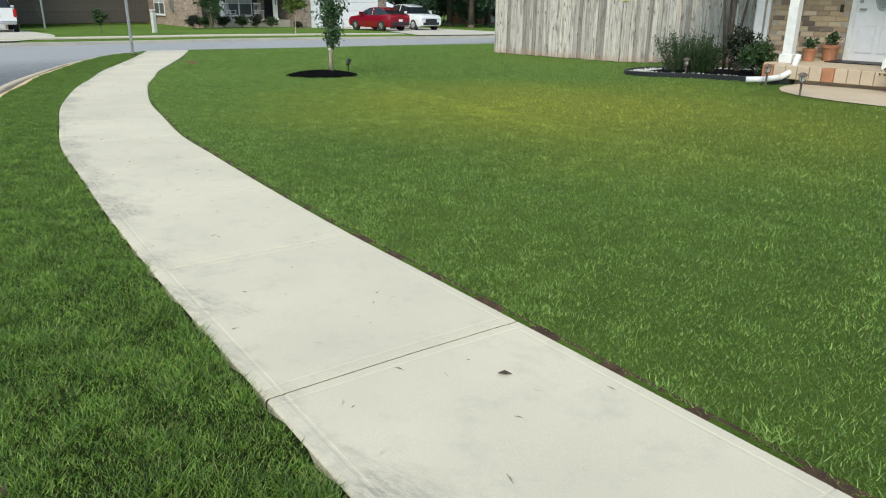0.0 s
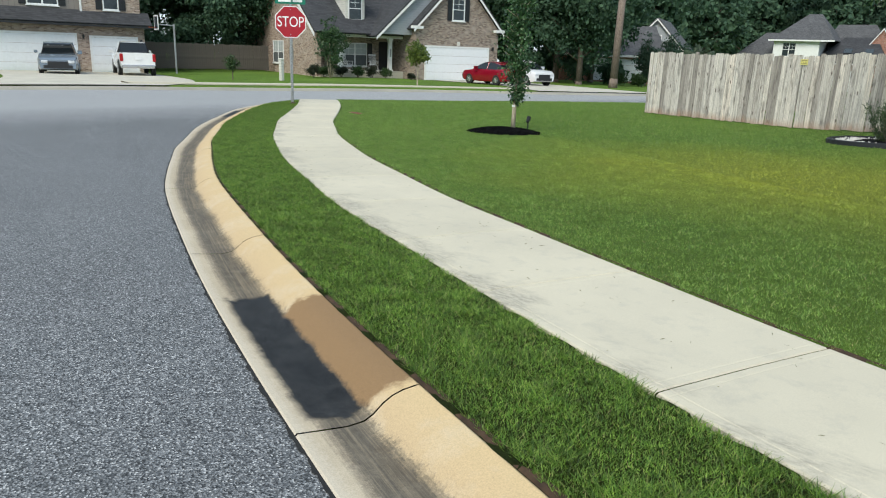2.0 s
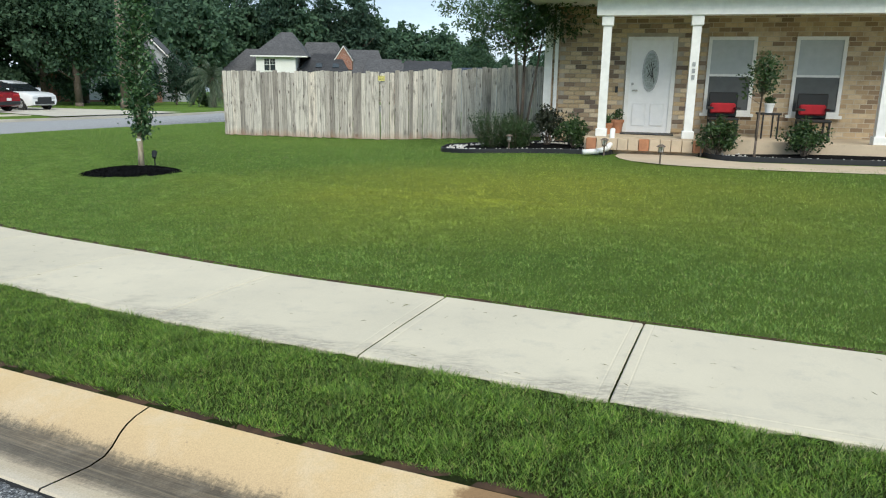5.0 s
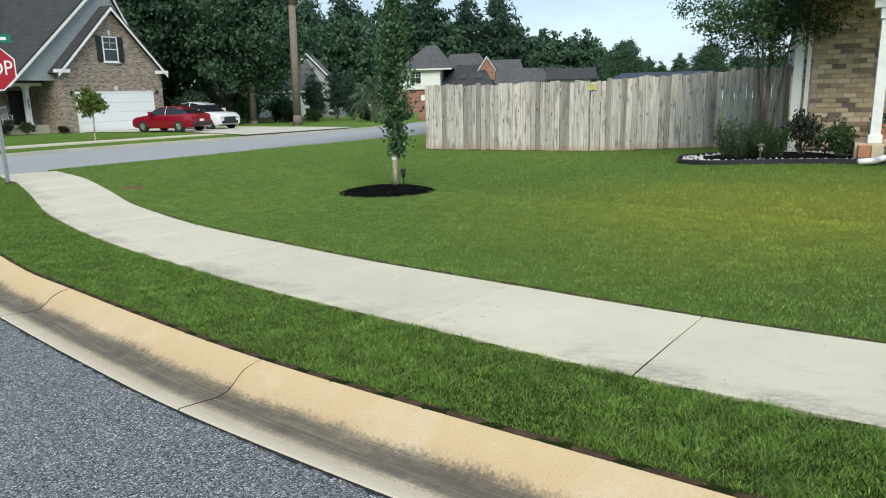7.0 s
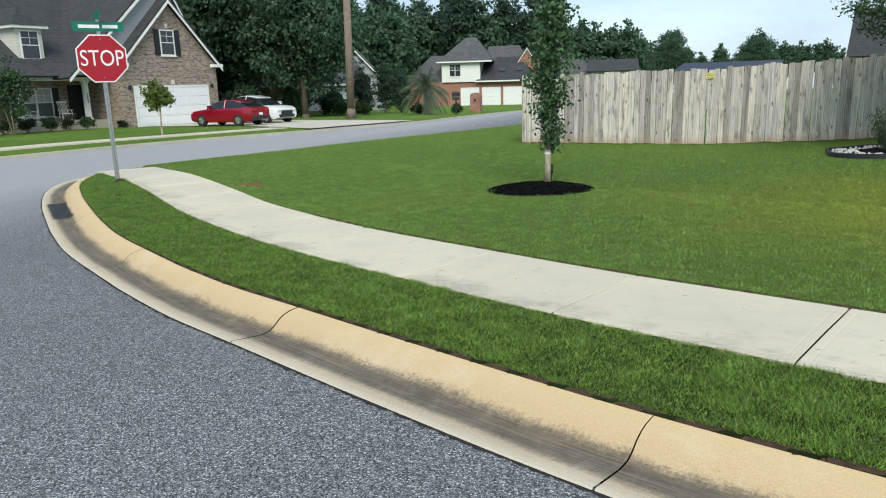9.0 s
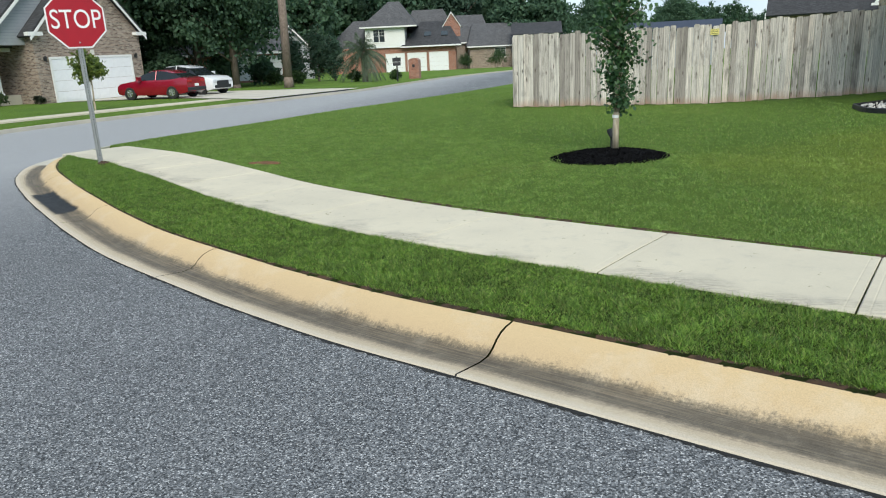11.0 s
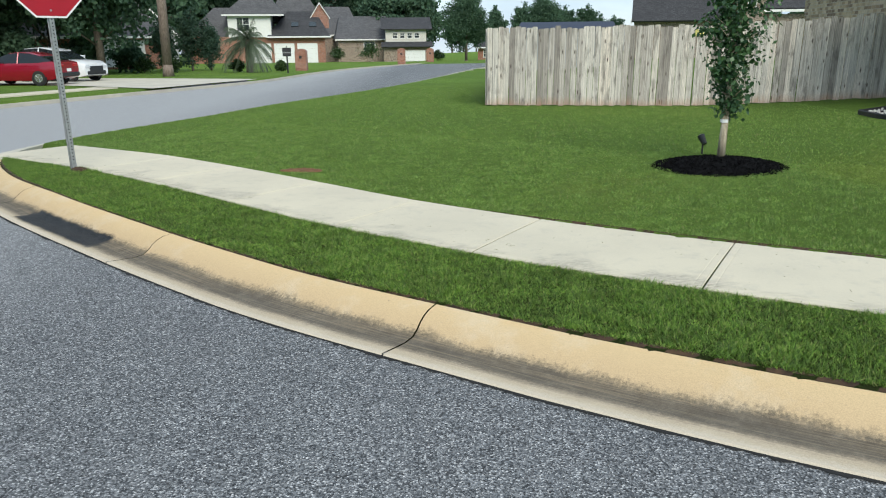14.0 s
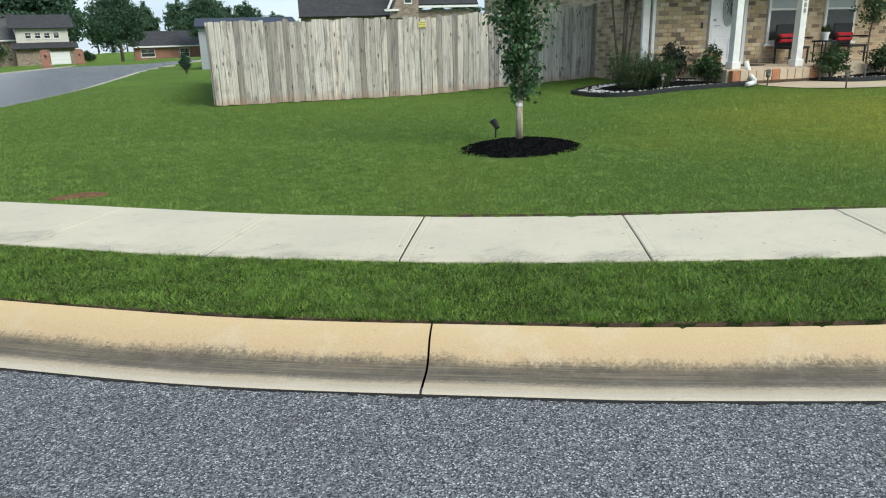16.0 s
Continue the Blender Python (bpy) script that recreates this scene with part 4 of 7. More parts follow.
def clumps(r, centre, radii, n_clumps, per, clump_r):
    """Points in clumps over an uneven ellipsoid."""
    d = r.normal(size=(n_clumps, 3))
    d /= np.linalg.norm(d, axis=1, keepdims=True)
    rad = r.random(n_clumps)[:, None] ** 0.45
    girth = 1 - 0.5 * np.clip(d[:, 2:] * rad, 0, 1) ** 1.3
    uneven = 0.86 + 0.2 * np.sin(3.0 * np.arctan2(d[:, 1:2], d[:, :1]) + 4.0 * d[:, 2:] + centre[2])
    c = np.array(centre) + d * rad * np.array(radii) * uneven * np.concatenate([girth, girth, np.ones_like(girth)], 1)
    p = np.repeat(c, per, 0)
    q = r.normal(size=p.shape)
    q /= np.linalg.norm(q, axis=1, keepdims=True)
    cr = np.repeat(clump_r * (0.6 + 0.8 * r.random(n_clumps)), per)[:, None]
    return p + q * cr * r.random((len(p), 1)) ** 0.5 * np.array((1, 1, 0.7)), c


def limb_mesh(trunk, limbs):
    bm = bmesh.new()
    for (p, r0), (q, r1) in zip(trunk[:-1], trunk[1:]):
        cyl(bm, p, q, r0, r1, 9)
    for p, q, r0 in limbs:
        cyl(bm, p, q, r0, r0 * 0.3, 5)
    return bm


def column_tree():
    t = thing("young_tree", Matrix.Translation((8.21, 0.0, 0.06)), "slender columnar young tree with dense green leaves in black mulch", "tree")
    r = np.random.default_rng(3)
    trunk = [((0, 0, -0.05), 0.052), ((0.01, 0.0, 0.5), 0.042), ((0.03, 0.02, 1.3), 0.034), ((0.05, 0.02, 2.2), 0.022), ((0.06, 0.04, 3.2), 0.008)]
    limbs, pts = [], []
    for k in range(90):
        z = 0.5 + 2.6 * (k / 90) ** 0.95
        w = np.interp(z, (0.5, 0.85, 1.3, 2.0, 2.7, 3.2), (0.12, 0.27, 0.33, 0.29, 0.22, 0.10)) * r.uniform(0.55, 1.25)
        a = r.random() * 6.283
        p = np.array((0.02 + 0.012 * z, 0.01, z))
        q = p + (math.cos(a) * w, math.sin(a) * w, 0.25 * w + 0.12)
        limbs.append((tuple(p), tuple(q), 0.011))
        n = int(74 - 12 * (z > 2.2))
        f = r.random((n, 1)) ** 0.7
        pts.append(p + (q - p) * f + r.normal(size=(n, 3)) * (0.03 + 0.055 * f))
    part("trunk", limb_mesh(trunk, limbs), BARK_PALE, t, "pale smooth trunk with thin upright limbs", True)
    leaves("crown", np.vstack(pts), 0.058, LEAF_MAPLE, t, "columnar crown of mid-green leaves", 0.5, 4, 0.8)
    bm = bmesh.new()
    cyl(bm, (0, 0, 0.42), (0, 0, 0.46), 0.05, seg=10)
    part("trunk_guard", bm, WHITE, t, "white tie band round the trunk")
    return t


column_tree()


def heap(name, cx, cy, rx_, ry_, h, mat, label, category, seed=2, n=26):
    """A low uneven heap on the ground."""
    r = np.random.default_rng(seed)
    verts, faces = [(cx, cy, float(level(cx, cy)) + h)], []
    rings = 7
    for k in range(1, rings + 1):
        f = k / rings
        for j in range(n):
            a = 6.2832 * j / n
            w = 1 + 0.05 * math.sin(3 * a + seed) + 0.03 * math.sin(7 * a)
            x, y = cx + math.cos(a) * rx_ * f * w, cy + math.sin(a) * ry_ * f * w
            verts.append((x, y, float(level(x, y)) + h * (1 - f ** 2.2) + r.normal() * 0.008 - (0.03 if k == rings else 0)))
    faces += [(0, 1 + j, 1 + (j + 1) % n) for j in range(n)]
    for k in range(rings - 1):
        faces += [(1 + k * n + j, 1 + (k + 1) * n + j, 1 + (k + 1) * n + (j + 1) % n, 1 + k * n + (j + 1) % n) for j in range(n)]
    ob = put(name, verts, faces, mat, smooth=True)
    return tagged(ob, label, category)


def chips(name, parent, count, rx_, ry_, h, size, mat, zf, seed=4):
    """Loose chips strewn over a heap."""
    r = np.random.default_rng(seed)
    v, f = [], []
    for k in range(count):
        a, d = r.random() * 6.283, r.random() ** 0.5
        x, y = parent[0] + math.cos(a) * d * rx_, parent[1] + math.sin(a) * d * ry_
        z = float(level(x, y)) + zf * (1 - d ** 2.2) + 0.004
        m = Matrix.Translation((x, y, z)) @ Euler((r.normal() * 0.6, r.normal() * 0.6, r.random() * 6)).to_matrix().to_4x4()
        s = size * r.uniform(0.5, 1.4)
        b = len(v)
        for cx, cy, cz in ((-1, -0.25, 0), (1, -0.3, 0.05), (0.9, 0.3, 0), (-1, 0.25, 0.05), (0, 0, 0.28)):
            v.append(m @ Vector((cx * s, cy * s, cz * s)))
        f += [(b, b + 1, b + 4), (b + 1, b + 2, b + 4), (b + 2, b + 3, b + 4), (b + 3, b, b + 4)]
    return put(name, v, f, mat)


bed_ring = heap("mulch_ring", 8.12, -0.18, 0.80, 0.72, 0.10, MULCH, "round mound of black mulch at the foot of the young tree", "mulch")
ch_ = chips("mulch_litter", (8.12, -0.18), 3200, 0.83, 0.75, 0.1, 0.018, MULCH, 0.1)
ch_.parent = bed_ring
ch_["kind"] = "stuff"


def spot_light(x, y, turn):
    s = thing("spot_light", Matrix.Translation((x, y, float(level(x, y)) + 0.05)) @ pose(0, 0, 0, 0, 0, turn), "small black garden spotlight on a ground stake", "garden light")
    part("stake", cyl(bmesh.new(), (0, 0, 0), (0, 0, 0.16), 0.012), BLACKISH, s)
    bm = bmesh.new()
    cyl(bm, (0, 0.04, 0.14), (0, -0.05, 0.24), 0.032, 0.05, 12)
    head_ = part("lamp_head", bm, BLACKISH, s)
    bm = bmesh.new()
    cyl(bm, (0, -0.051, 0.241), (0, -0.056, 0.2465), 0.036, 0.036, 12)
    part("lens", bm, plain("lamp_lens", (0.5, 0.5, 0.45), 0.1), head_)
    return s


spot_light(8.18, 0.55, -160)


# ---- house kit (local frame: x along the front, y into the house, z up) ----
def window(parent, x0, x1, z0, z1, y, shutters=False, cols=1, blind=False, side="y", name="window"):
    """A sash window that stands proud of the wall: frame, sill, panes, muntins."""
    w = new(name)
    w.parent = parent
    if side == "x":
        w.matrix_basis = Matrix.Translation((y, 0, 0)) @ pose(0, 0, 0, 0, 0, 90)
        y = 0.0
    bm = bmesh.new()
    for a, b, c, d_ in ((x0, x1, z1 - 0.07, z1), (x0, x1, z0, z0 + 0.07), (x0, x0 + 0.07, z0 + 0.07, z1 - 0.07), (x1 - 0.07, x1, z0 + 0.07, z1 - 0.07)):
        box(bm, a, b, y - 0.06, y - 0.005, c, d_)
    zm = (z0 + z1) / 2
    box(bm, x0 + 0.07, x1 - 0.07, y - 0.05, y - 0.012, zm - 0.025, zm + 0.025)
    for k in range(1, cols):
        xm = x0 + (x1 - x0) * k / cols
        box(bm, xm - 0.05, xm + 0.05, y - 0.055, y - 0.012, z0 + 0.07, z1 - 0.07)
    part("window_frame", bm, WHITE, w, "white window frame")
    for k in range(cols):
        xa, xb = x0 + (x1 - x0) * k / cols + 0.06, x0 + (x1 - x0) * (k + 1) / cols - 0.06
        bx("pane", xa, xb, y - 0.026, y - 0.02, zm + 0.02, z1 - 0.065, BLIND if blind else GLASS, w)
        bx("pane", xa, xb, y - 0.034, y - 0.028, z0 + 0.065, zm - 0.02, SCREEN if blind else GLASS, w)
        if blind and cols == 1:
            continue
        mid = (xa + xb) / 2
        bx("muntin", mid - 0.012, mid + 0.012, y - 0.033, y - 0.0265, zm + 0.02, z1 - 0.065, WHITE, w)
        zq = (zm + z1) / 2
        bx("muntin", xa, mid - 0.013, y - 0.033, y - 0.0265, zq - 0.012, zq + 0.012, WHITE, w)
        bx("muntin", mid + 0.013, xb, y - 0.033, y - 0.0265, zq - 0.012, zq + 0.012, WHITE, w)
    bx("window_sill", x0 - 0.06, x1 + 0.06, y - 0.1, y - 0.004, z0 - 0.07, z0 - 0.002, WHITE, w)
    if shutters:
        for xa, xb in ((x0 - 0.42, x0 - 0.04), (x1 + 0.04, x1 + 0.42)):
            bm = bmesh.new()
            box(bm, xa, xb, y - 0.045, y - 0.004, z0, z1)
            for k in range(14):
                z = z0 + 0.08 + (z1 - z0 - 0.16) * k / 13
                box(bm, xa + 0.05, xb - 0.05, y - 0.058, y - 0.046, z - 0.02, z + 0.02)
            part("shutter", bm, BLACKISH, w, "black louvred shutter")
    return w


def garage_door(parent, x0, x1, z0, z1, y, mat=None):
    g = new("garage_door")
    g.parent = parent
    bm = bmesh.new()
    for a, b, c, d_ in ((x0 - 0.12, x0, z0, z1 + 0.12), (x1, x1 + 0.12, z0, z1 + 0.12), (x0, x1, z1, z1 + 0.12)):
        box(bm, a, b, y - 0.05, y - 0.004, c, d_)
    part("door_frame", bm, WHITE, g)
    rows_n, cols_n = 4, max(3, int((x1 - x0) / 0.62))
    for r in range(rows_n):
        bm = bmesh.new()
        za, zb = z0 + (z1 - z0) * r / rows_n, z0 + (z1 - z0) * (r + 1) / rows_n
        box(bm, x0, x1, y - 0.025, y - 0.004, za + 0.006, zb - 0.006)
        for c in range(cols_n):
            xa, xb = x0 + (x1 - x0) * c / cols_n + 0.07, x0 + (x1 - x0) * (c + 1) / cols_n - 0.07
            box(bm, xa, xb, y - 0.034, y - 0.026, za + 0.09, zb - 0.09, None, 0.006)
        part("door_section", bm, mat or WHITE_DOOR, g, "white raised panel section")
    return g


def lantern(parent, x, y, z):
    l = new("wall_lantern")
    l.parent = parent
    bm = bmesh.new()
    box(bm, x - 0.05, x + 0.05, y - 0.03, y, z - 0.1, z + 0.1)
    box(bm, x - 0.015, x + 0.015, y - 0.14, y - 0.03, z + 0.05, z + 0.08)
    cyl(bm, (x, y - 0.14, z - 0.12), (x, y - 0.14, z + 0.08), 0.05, 0.075, 6)
    cyl(bm, (x, y - 0.14, z + 0.08), (x, y - 0.14, z + 0.18), 0.09, 0.01, 6)
    return part("lantern_body", bm, BLACKISH, l)


def gable_roof(parent, x0, x1, y0, y1, eave, ridge_x, ridge, mat, over=0.3, thick=0.12, trim=True):
    """Ridge runs along y; two pitches, rakes and fascia."""
    r = new("roof")
    r.parent = parent
    sl, sr = (ridge - eave) / (ridge_x - x0), (ridge - eave) / (x1 - ridge_x)
    for xa, sgn, s in ((x0 - over, 1, sl), (x1 + over, -1, sr)):
        za = eave - over * s
        part("roof_slope", slab(bmesh.new(), ((xa, y0 - over, za), (ridge_x, y0 - over, ridge), (ridge_x, y1, ridge), (xa, y1, za)), -thick), mat, r)
        if trim:
            bm = bmesh.new()
            prism(bm, ((xa, za - 0.17), (xa, za + 0.02), (ridge_x, ridge + 0.02), (ridge_x, ridge - 0.19)), y0 - over - 0.03, y0 - over - 0.002)
            part("rake_board", bm, WHITE, r, "white painted rake board")
    return r


def walls(name, parent, bm, mat, label=""):
    return part(name, bm, mat, parent, label)


def rocking_chair(m):
    c = thing("rocking_chair", m, "white painted slatted wooden rocking chair on the porch", "chair", "porch rocking chairs")
    for x in (-0.27, 0.27):
        bm = bmesh.new()
        for k in range(8):
            a, b = -0.5 + k * 0.125, -0.375 + k * 0.125
            za, zb = 0.12 * (a * 2) ** 2 * 0.6, 0.12 * (b * 2) ** 2 * 0.6
            cyl(bm, (x, a, za + 0.02), (x, b, zb + 0.02), 0.02, seg=6)
        part("rocker", bm, WHITE, c)
        for y in (-0.24, 0.22):
            part("leg", cyl(bmesh.new(), (x, y, 0.04), (x, y, 0.62 if y < 0 else 0.45), 0.02, seg=6), WHITE, c)
        bx("armrest", x - 0.05, x + 0.05, -0.3, 0.3, 0.62, 0.65, WHITE, c)
    bx("seat", -0.28, 0.28, -0.27, 0.25, 0.41, 0.44, WHITE, c)
    for k in range(7):
        x = -0.24 + k * 0.08
        part("slat", cyl(bmesh.new(), (x, 0.25, 0.44), (x, 0.42, 1.08), 0.017, seg=6), WHITE, c)
    bx("top_rail", -0.28, 0.28, 0.39, 0.44, 1.06, 1.16, WHITE, c)
    return c


# ---- house across the street ----
A1 = Vector((0.2402, 0.9707, 0))
H1 = Matrix.Translation((-19.6, 29.0, 0)) @ pose(0, 0, 0, 0, 0, math.degrees(math.atan2(A1.y, A1.x)))
h1 = thing("brick_house", H1, "grey-brown brick house with front gable, dormer, porch and garage", "house")
bm = bmesh.new()
prism(bm, ((-4.75, -0.5), (2.5, -0.5), (2.5, 3.35), (-1.05, 7.05), (-4.75, 3.35)), 0.0, 8.0)
walls("wall", h1, bm, BRICK_GREY, "grey-brown brick garage gable wall")
gable_roof(h1, -4.75, 2.5, 0.0, 9.0, 3.4, -1.05, 7.15, ROOF_DARK, 0.32)
for xa, xb in ((-5.15, -4.3), (2.05, 2.85)):
    bx("cornice_return", xa, xb, -0.34, -0.003, 3.16, 3.36, WHITE, h1, "white boxed cornice return")
garage_door(h1, -3.85, 1.58, -0.4, 1.93, 0.0)
bx("keystone", -1.22, -0.98, -0.05, -0.004, 2.1, 2.38, SIDING_CREAM, h1)
bx("keystone", -1.27, -1.08, -0.05, -0.004, 5.5, 5.75, SIDING_CREAM, h1)
window(h1, -1.72, -0.66, 3.85, 5.4, 0.0, True)
lantern(h1, -4.25, 0.0, 1.95)
lantern(h1, 1.98, 0.0, 1.95)
bm = bmesh.new()
prism(bm, ((-7.4, 2.72), (2.5, 2.72), (-0.9, 8.75)), 0.6, 3.2)
walls("gable_wall", h1, bm, SIDING_GREY, "grey lap sided upper gable")
gable_roof(h1, -7.4, 2.45, 0.6, 13.0, 2.75, -0.9, 8.85, ROOF_DARK, 0.3)
bm = bmesh.new()
prism(bm, ((1.85, -0.6), (19.7, -0.6), (19.7, 2.6), (15.7, 5.65), (5.9, 5.65), (1.85, 2.75)), 0, 0.3)
for v in bm.verts:
    v.co.x, v.co.y = -11.5 + v.co.y, v.co.x
bmesh.ops.recalc_face_normals(bm, faces=bm.faces)
walls("side_wall", h1, bm, BRICK_LIT_MIX, "brick side wall with clipped gable, lit look in its rose-tan colour")
bx("main_wall", -11.19, -4.2, 3.9, 19.6, -0.6, 2.6, BRICK_LIT_MIX, h1, "brick main wall in the lit rose-tan tone")
part("roof_slope", slab(bmesh.new(), ((-11.85, 1.35, 2.6), (-5.0, 1.35, 2.6), (-1.0, 10.8, 9.05), (-8.3, 10.8, 9.05), (-11.85, 5.85, 5.75)), -0.12), ROOF_DARK, h1, "charcoal shingle main roof slope")
part("roof_slope", slab(bmesh.new(), ((-11.85, 15.75, 5.75), (-8.3, 10.8, 9.05), (-1.0, 10.8, 9.05), (-1.0, 20.0, 2.6), (-11.85, 20.0, 2.6)), -0.12), ROOF_DARK, h1)
part("roof_hip", slab(bmesh.new(), ((-11.95, 5.85, 5.75), (-8.3, 10.8, 9.06), (-11.95, 15.75, 5.75)), -0.12), ROOF_DARK, h1, "clipped hip end of the main roof")
for ya, za, yb, zb in ((1.35, 2.6, 5.85, 5.75), (20.0, 2.6, 15.75, 5.75)):
    bm = bmesh.new()
    slab(bm, ((-11.88, ya, za - 0.26), (-11.88, yb, zb - 0.26), (-11.88, yb, zb - 0.04), (-11.88, ya, za - 0.04)), 0.05)
    part("rake_board", bm, WHITE, h1, "white rake board")
bx("eave_board", -11.93, -11.83, 5.9, 15.7, 5.5, 5.68, BLACKISH, h1, "dark gutter along the clipped gable")
# darker brick sheet over the main wall puts the porch shade into colour
bx("porch_wall", -11.18, -4.8, 3.86, 3.895, -0.4, 2.6, BRICK_GREY, h1, "shaded grey-brown brick porch wall")
bx("porch_beam", -11.15, -4.78, 1.85, 2.1, 2.42, 2.7, WHITE, h1, "white porch beam")
bx("porch_ceiling", -11.15, -4.78, 2.1, 3.88, 2.6, 2.66, WHITE, h1)
bx("porch_floor", -11.15, -4.78, 1.7, 3.88, -0.4, 0.12, DRIVE, h1, "concrete porch floor")
for x in (-5.78, -9.75):
    bm = bmesh.new()
    box(bm, x - 0.13, x + 0.13, 1.85, 2.1, 0.26, 2.3)
    box(bm, x - 0.18, x + 0.18, 1.8, 2.15, 0.12, 0.26)
    box(bm, x - 0.18, x + 0.18, 1.8, 2.15, 2.3, 2.42)
    col = part("porch_column", bm, WHITE, h1, "square white porch column")
    if x == -5.78:
        for k in range(4):
            bx("number_bar", x - 0.04, x + 0.04, 1.838, 1.847, 1.15 + k * 0.14, 1.25 + k * 0.14, BLACKISH, col)
window(h1, -8.72, -6.74, 0.38, 2.06, 3.86, True, 2, True)
bx("front_door", -5.75, -4.85, 3.80, 3.857, 0.12, 2.2, BLACKISH, h1, "dark front door")
dorm = new("dormer")
dorm.parent = h1
bx("dormer_wall", -8.95, -7.48, 2.75, 6.6, 3.2, 5.3, SIDING_CREAM, dorm, "cream sided dormer walls")
bx("dormer_trim", -9.25, -7.2, 2.45, 6.8, 5.3, 5.46, WHITE, dorm)
bm = bmesh.new()
c4 = [bm.verts.new(p) for p in ((-9.3, 2.4, 5.462), (-7.15, 2.4, 5.462), (-7.15, 7.2, 5.462), (-9.3, 7.2, 5.462))]
r2 = [bm.verts.new(p) for p in ((-8.22, 3.4, 6.5), (-8.22, 7.6, 6.5))]
for f in ((c4[0], c4[1], r2[0]), (c4[1], c4[2], r2[1], r2[0]), (c4[3], c4[0], r2[0], r2[1]), (c4[2], c4[3], r2[1])):
    bm.faces.new(f)
part("dormer_roof", bm, ROOF_DARK, dorm)
window(h1, -8.76, -7.68, 3.6, 5.2, 2.75)
window(h1, -1.2, 1.2, 0.37, 2.07, 0, False, 2, True, name="side_window").matrix_basis = Matrix.Translation((-11.5, 9.8, 0)) @ pose(0, 0, 0, 0, 0, -90)
part("downpipe", cyl(bmesh.new(), (-11.57, 15.2, -0.4), (-11.57, 15.2, 5.5), 0.06, seg=8), BLACKISH, h1, "dark downpipe")
bx("condenser", -12.6, -11.8, 16.2, 18.2, -0.45, 0.4, BLACKISH, h1, "dark air conditioner box", 0.03)
bx("meter_box", -11.66, -11.51, 6.5, 6.95, 0.7, 1.55, GALV, h1)
rocking_chair(H1 @ pose(-8.85, 2.7, 0.12, 0, 0, 25))
rocking_chair(H1 @ pose(-6.75, 2.7, 0.12, 0, 0, -10))

# ---- second house with two garages ----
A2 = Vector((0.2, 0.98, 0))
H2 = Matrix.Translation((-31.0, 10.0, 0)) @ pose(0, 0, 0, 0, 0, math.degrees(math.atan2(A2.y, A2.x)))
h2 = thing("two_storey_house", H2, "two-storey brick and taupe board house with white garage doors", "house")
bx("lower_wall", -14.0, -0.7, 0.0, 9.0, -0.6, 2.6, BRICK_LIT_MIX, h2, "tan brick ground floor")
bx("upper_wall", -14.0, -4.35, 0.5, 9.0, 2.6, 6.4, SIDING_TAUPE, h2, "taupe board and batten upper floor")
bx("upper_brick", -4.35, -0.8, 0.35, 9.0, 2.6, 6.4, BRICK_LIT_MIX, h2, "tan brick upper corner")
part("pent_roof", slab(bmesh.new(), ((-14.3, -0.55, 2.55), (-0.3, -0.55, 2.55), (-0.3, 0.48, 3.35), (-14.3, 0.48, 3.35)), -0.1), ROOF_DARK, h2, "charcoal shingle pent roof")
bx("gutter", -14.3, -0.3, -0.62, -0.5, 2.42, 2.54, BLACKISH, h2)
bx("corner_board", -4.42, -4.3, 0.3, 0.34, 3.3, 6.4, WHITE, h2)
garage_door(h2, -3.95, -1.25, -0.45, 1.75, 0.0)
garage_door(h2, -9.9, -4.9, -0.45, 1.85, 0.0)
window(h2, -7.35, -5.6, 3.6, 5.4, 0.5, True, 2)
window(h2, -3.05, -2.1, 3.5, 5.2, 0.35, True)
window(h2, -12.6, -11.0, 3.6, 5.4, 0.5, True, 2)
lantern(h2, -4.42, 0.0, 1.75)
lantern(h2, -0.95, 0.0, 1.55)
gable_roof(h2, -14.0, -0.7, 0.4, 9.0, 6.4, -7.3, 10.2, ROOF_DARK, 0.35)

HOOP = plain("hoop_board", (0.7, 0.7, 0.7), 0.3)
hoop = thing("basketball_hoop", H2 @ pose(0.6, -2.6, -0.35), "grey pole basketball hoop with white-edged board", "basketball hoop")
part("pole", cyl(bmesh.new(), (0, 0, 0), (0, 0, 3.1), 0.06), GALV, hoop)
part("arm", cyl(bmesh.new(), (0, 0, 3.0), (-1.0, 0, 3.05), 0.035), GALV, hoop)
bm = bmesh.new()
for a, b, c, d_ in ((-0.06, 0.0, -0.5, -0.44), (-0.06, 0.0, 0.44, 0.5)):
    box(bm, -1.1, -1.05, c, d_, 2.7, 3.6)
box(bm, -1.1, -1.05, -0.44, 0.44, 2.7, 2.78)
box(bm, -1.1, -1.05, -0.44, 0.44, 3.52, 3.6)
part("board_frame", bm, HOOP, hoop)
bx("board_glass", -1.09, -1.06, -0.44, 0.44, 2.78, 3.52, GLASS, hoop)
bm = bmesh.new()
for k in range(16):
    a, b = k * math.pi / 8, (k + 1) * math.pi / 8
    cyl(bm, (-1.35 + 0.22 * math.cos(a), 0.22 * math.sin(a), 2.85), (-1.35 + 0.22 * math.cos(b), 0.22 * math.sin(b), 2.85), 0.012, seg=5)
part("rim", bm, plain("rim_orange", (0.5, 0.1, 0.02)), hoop)

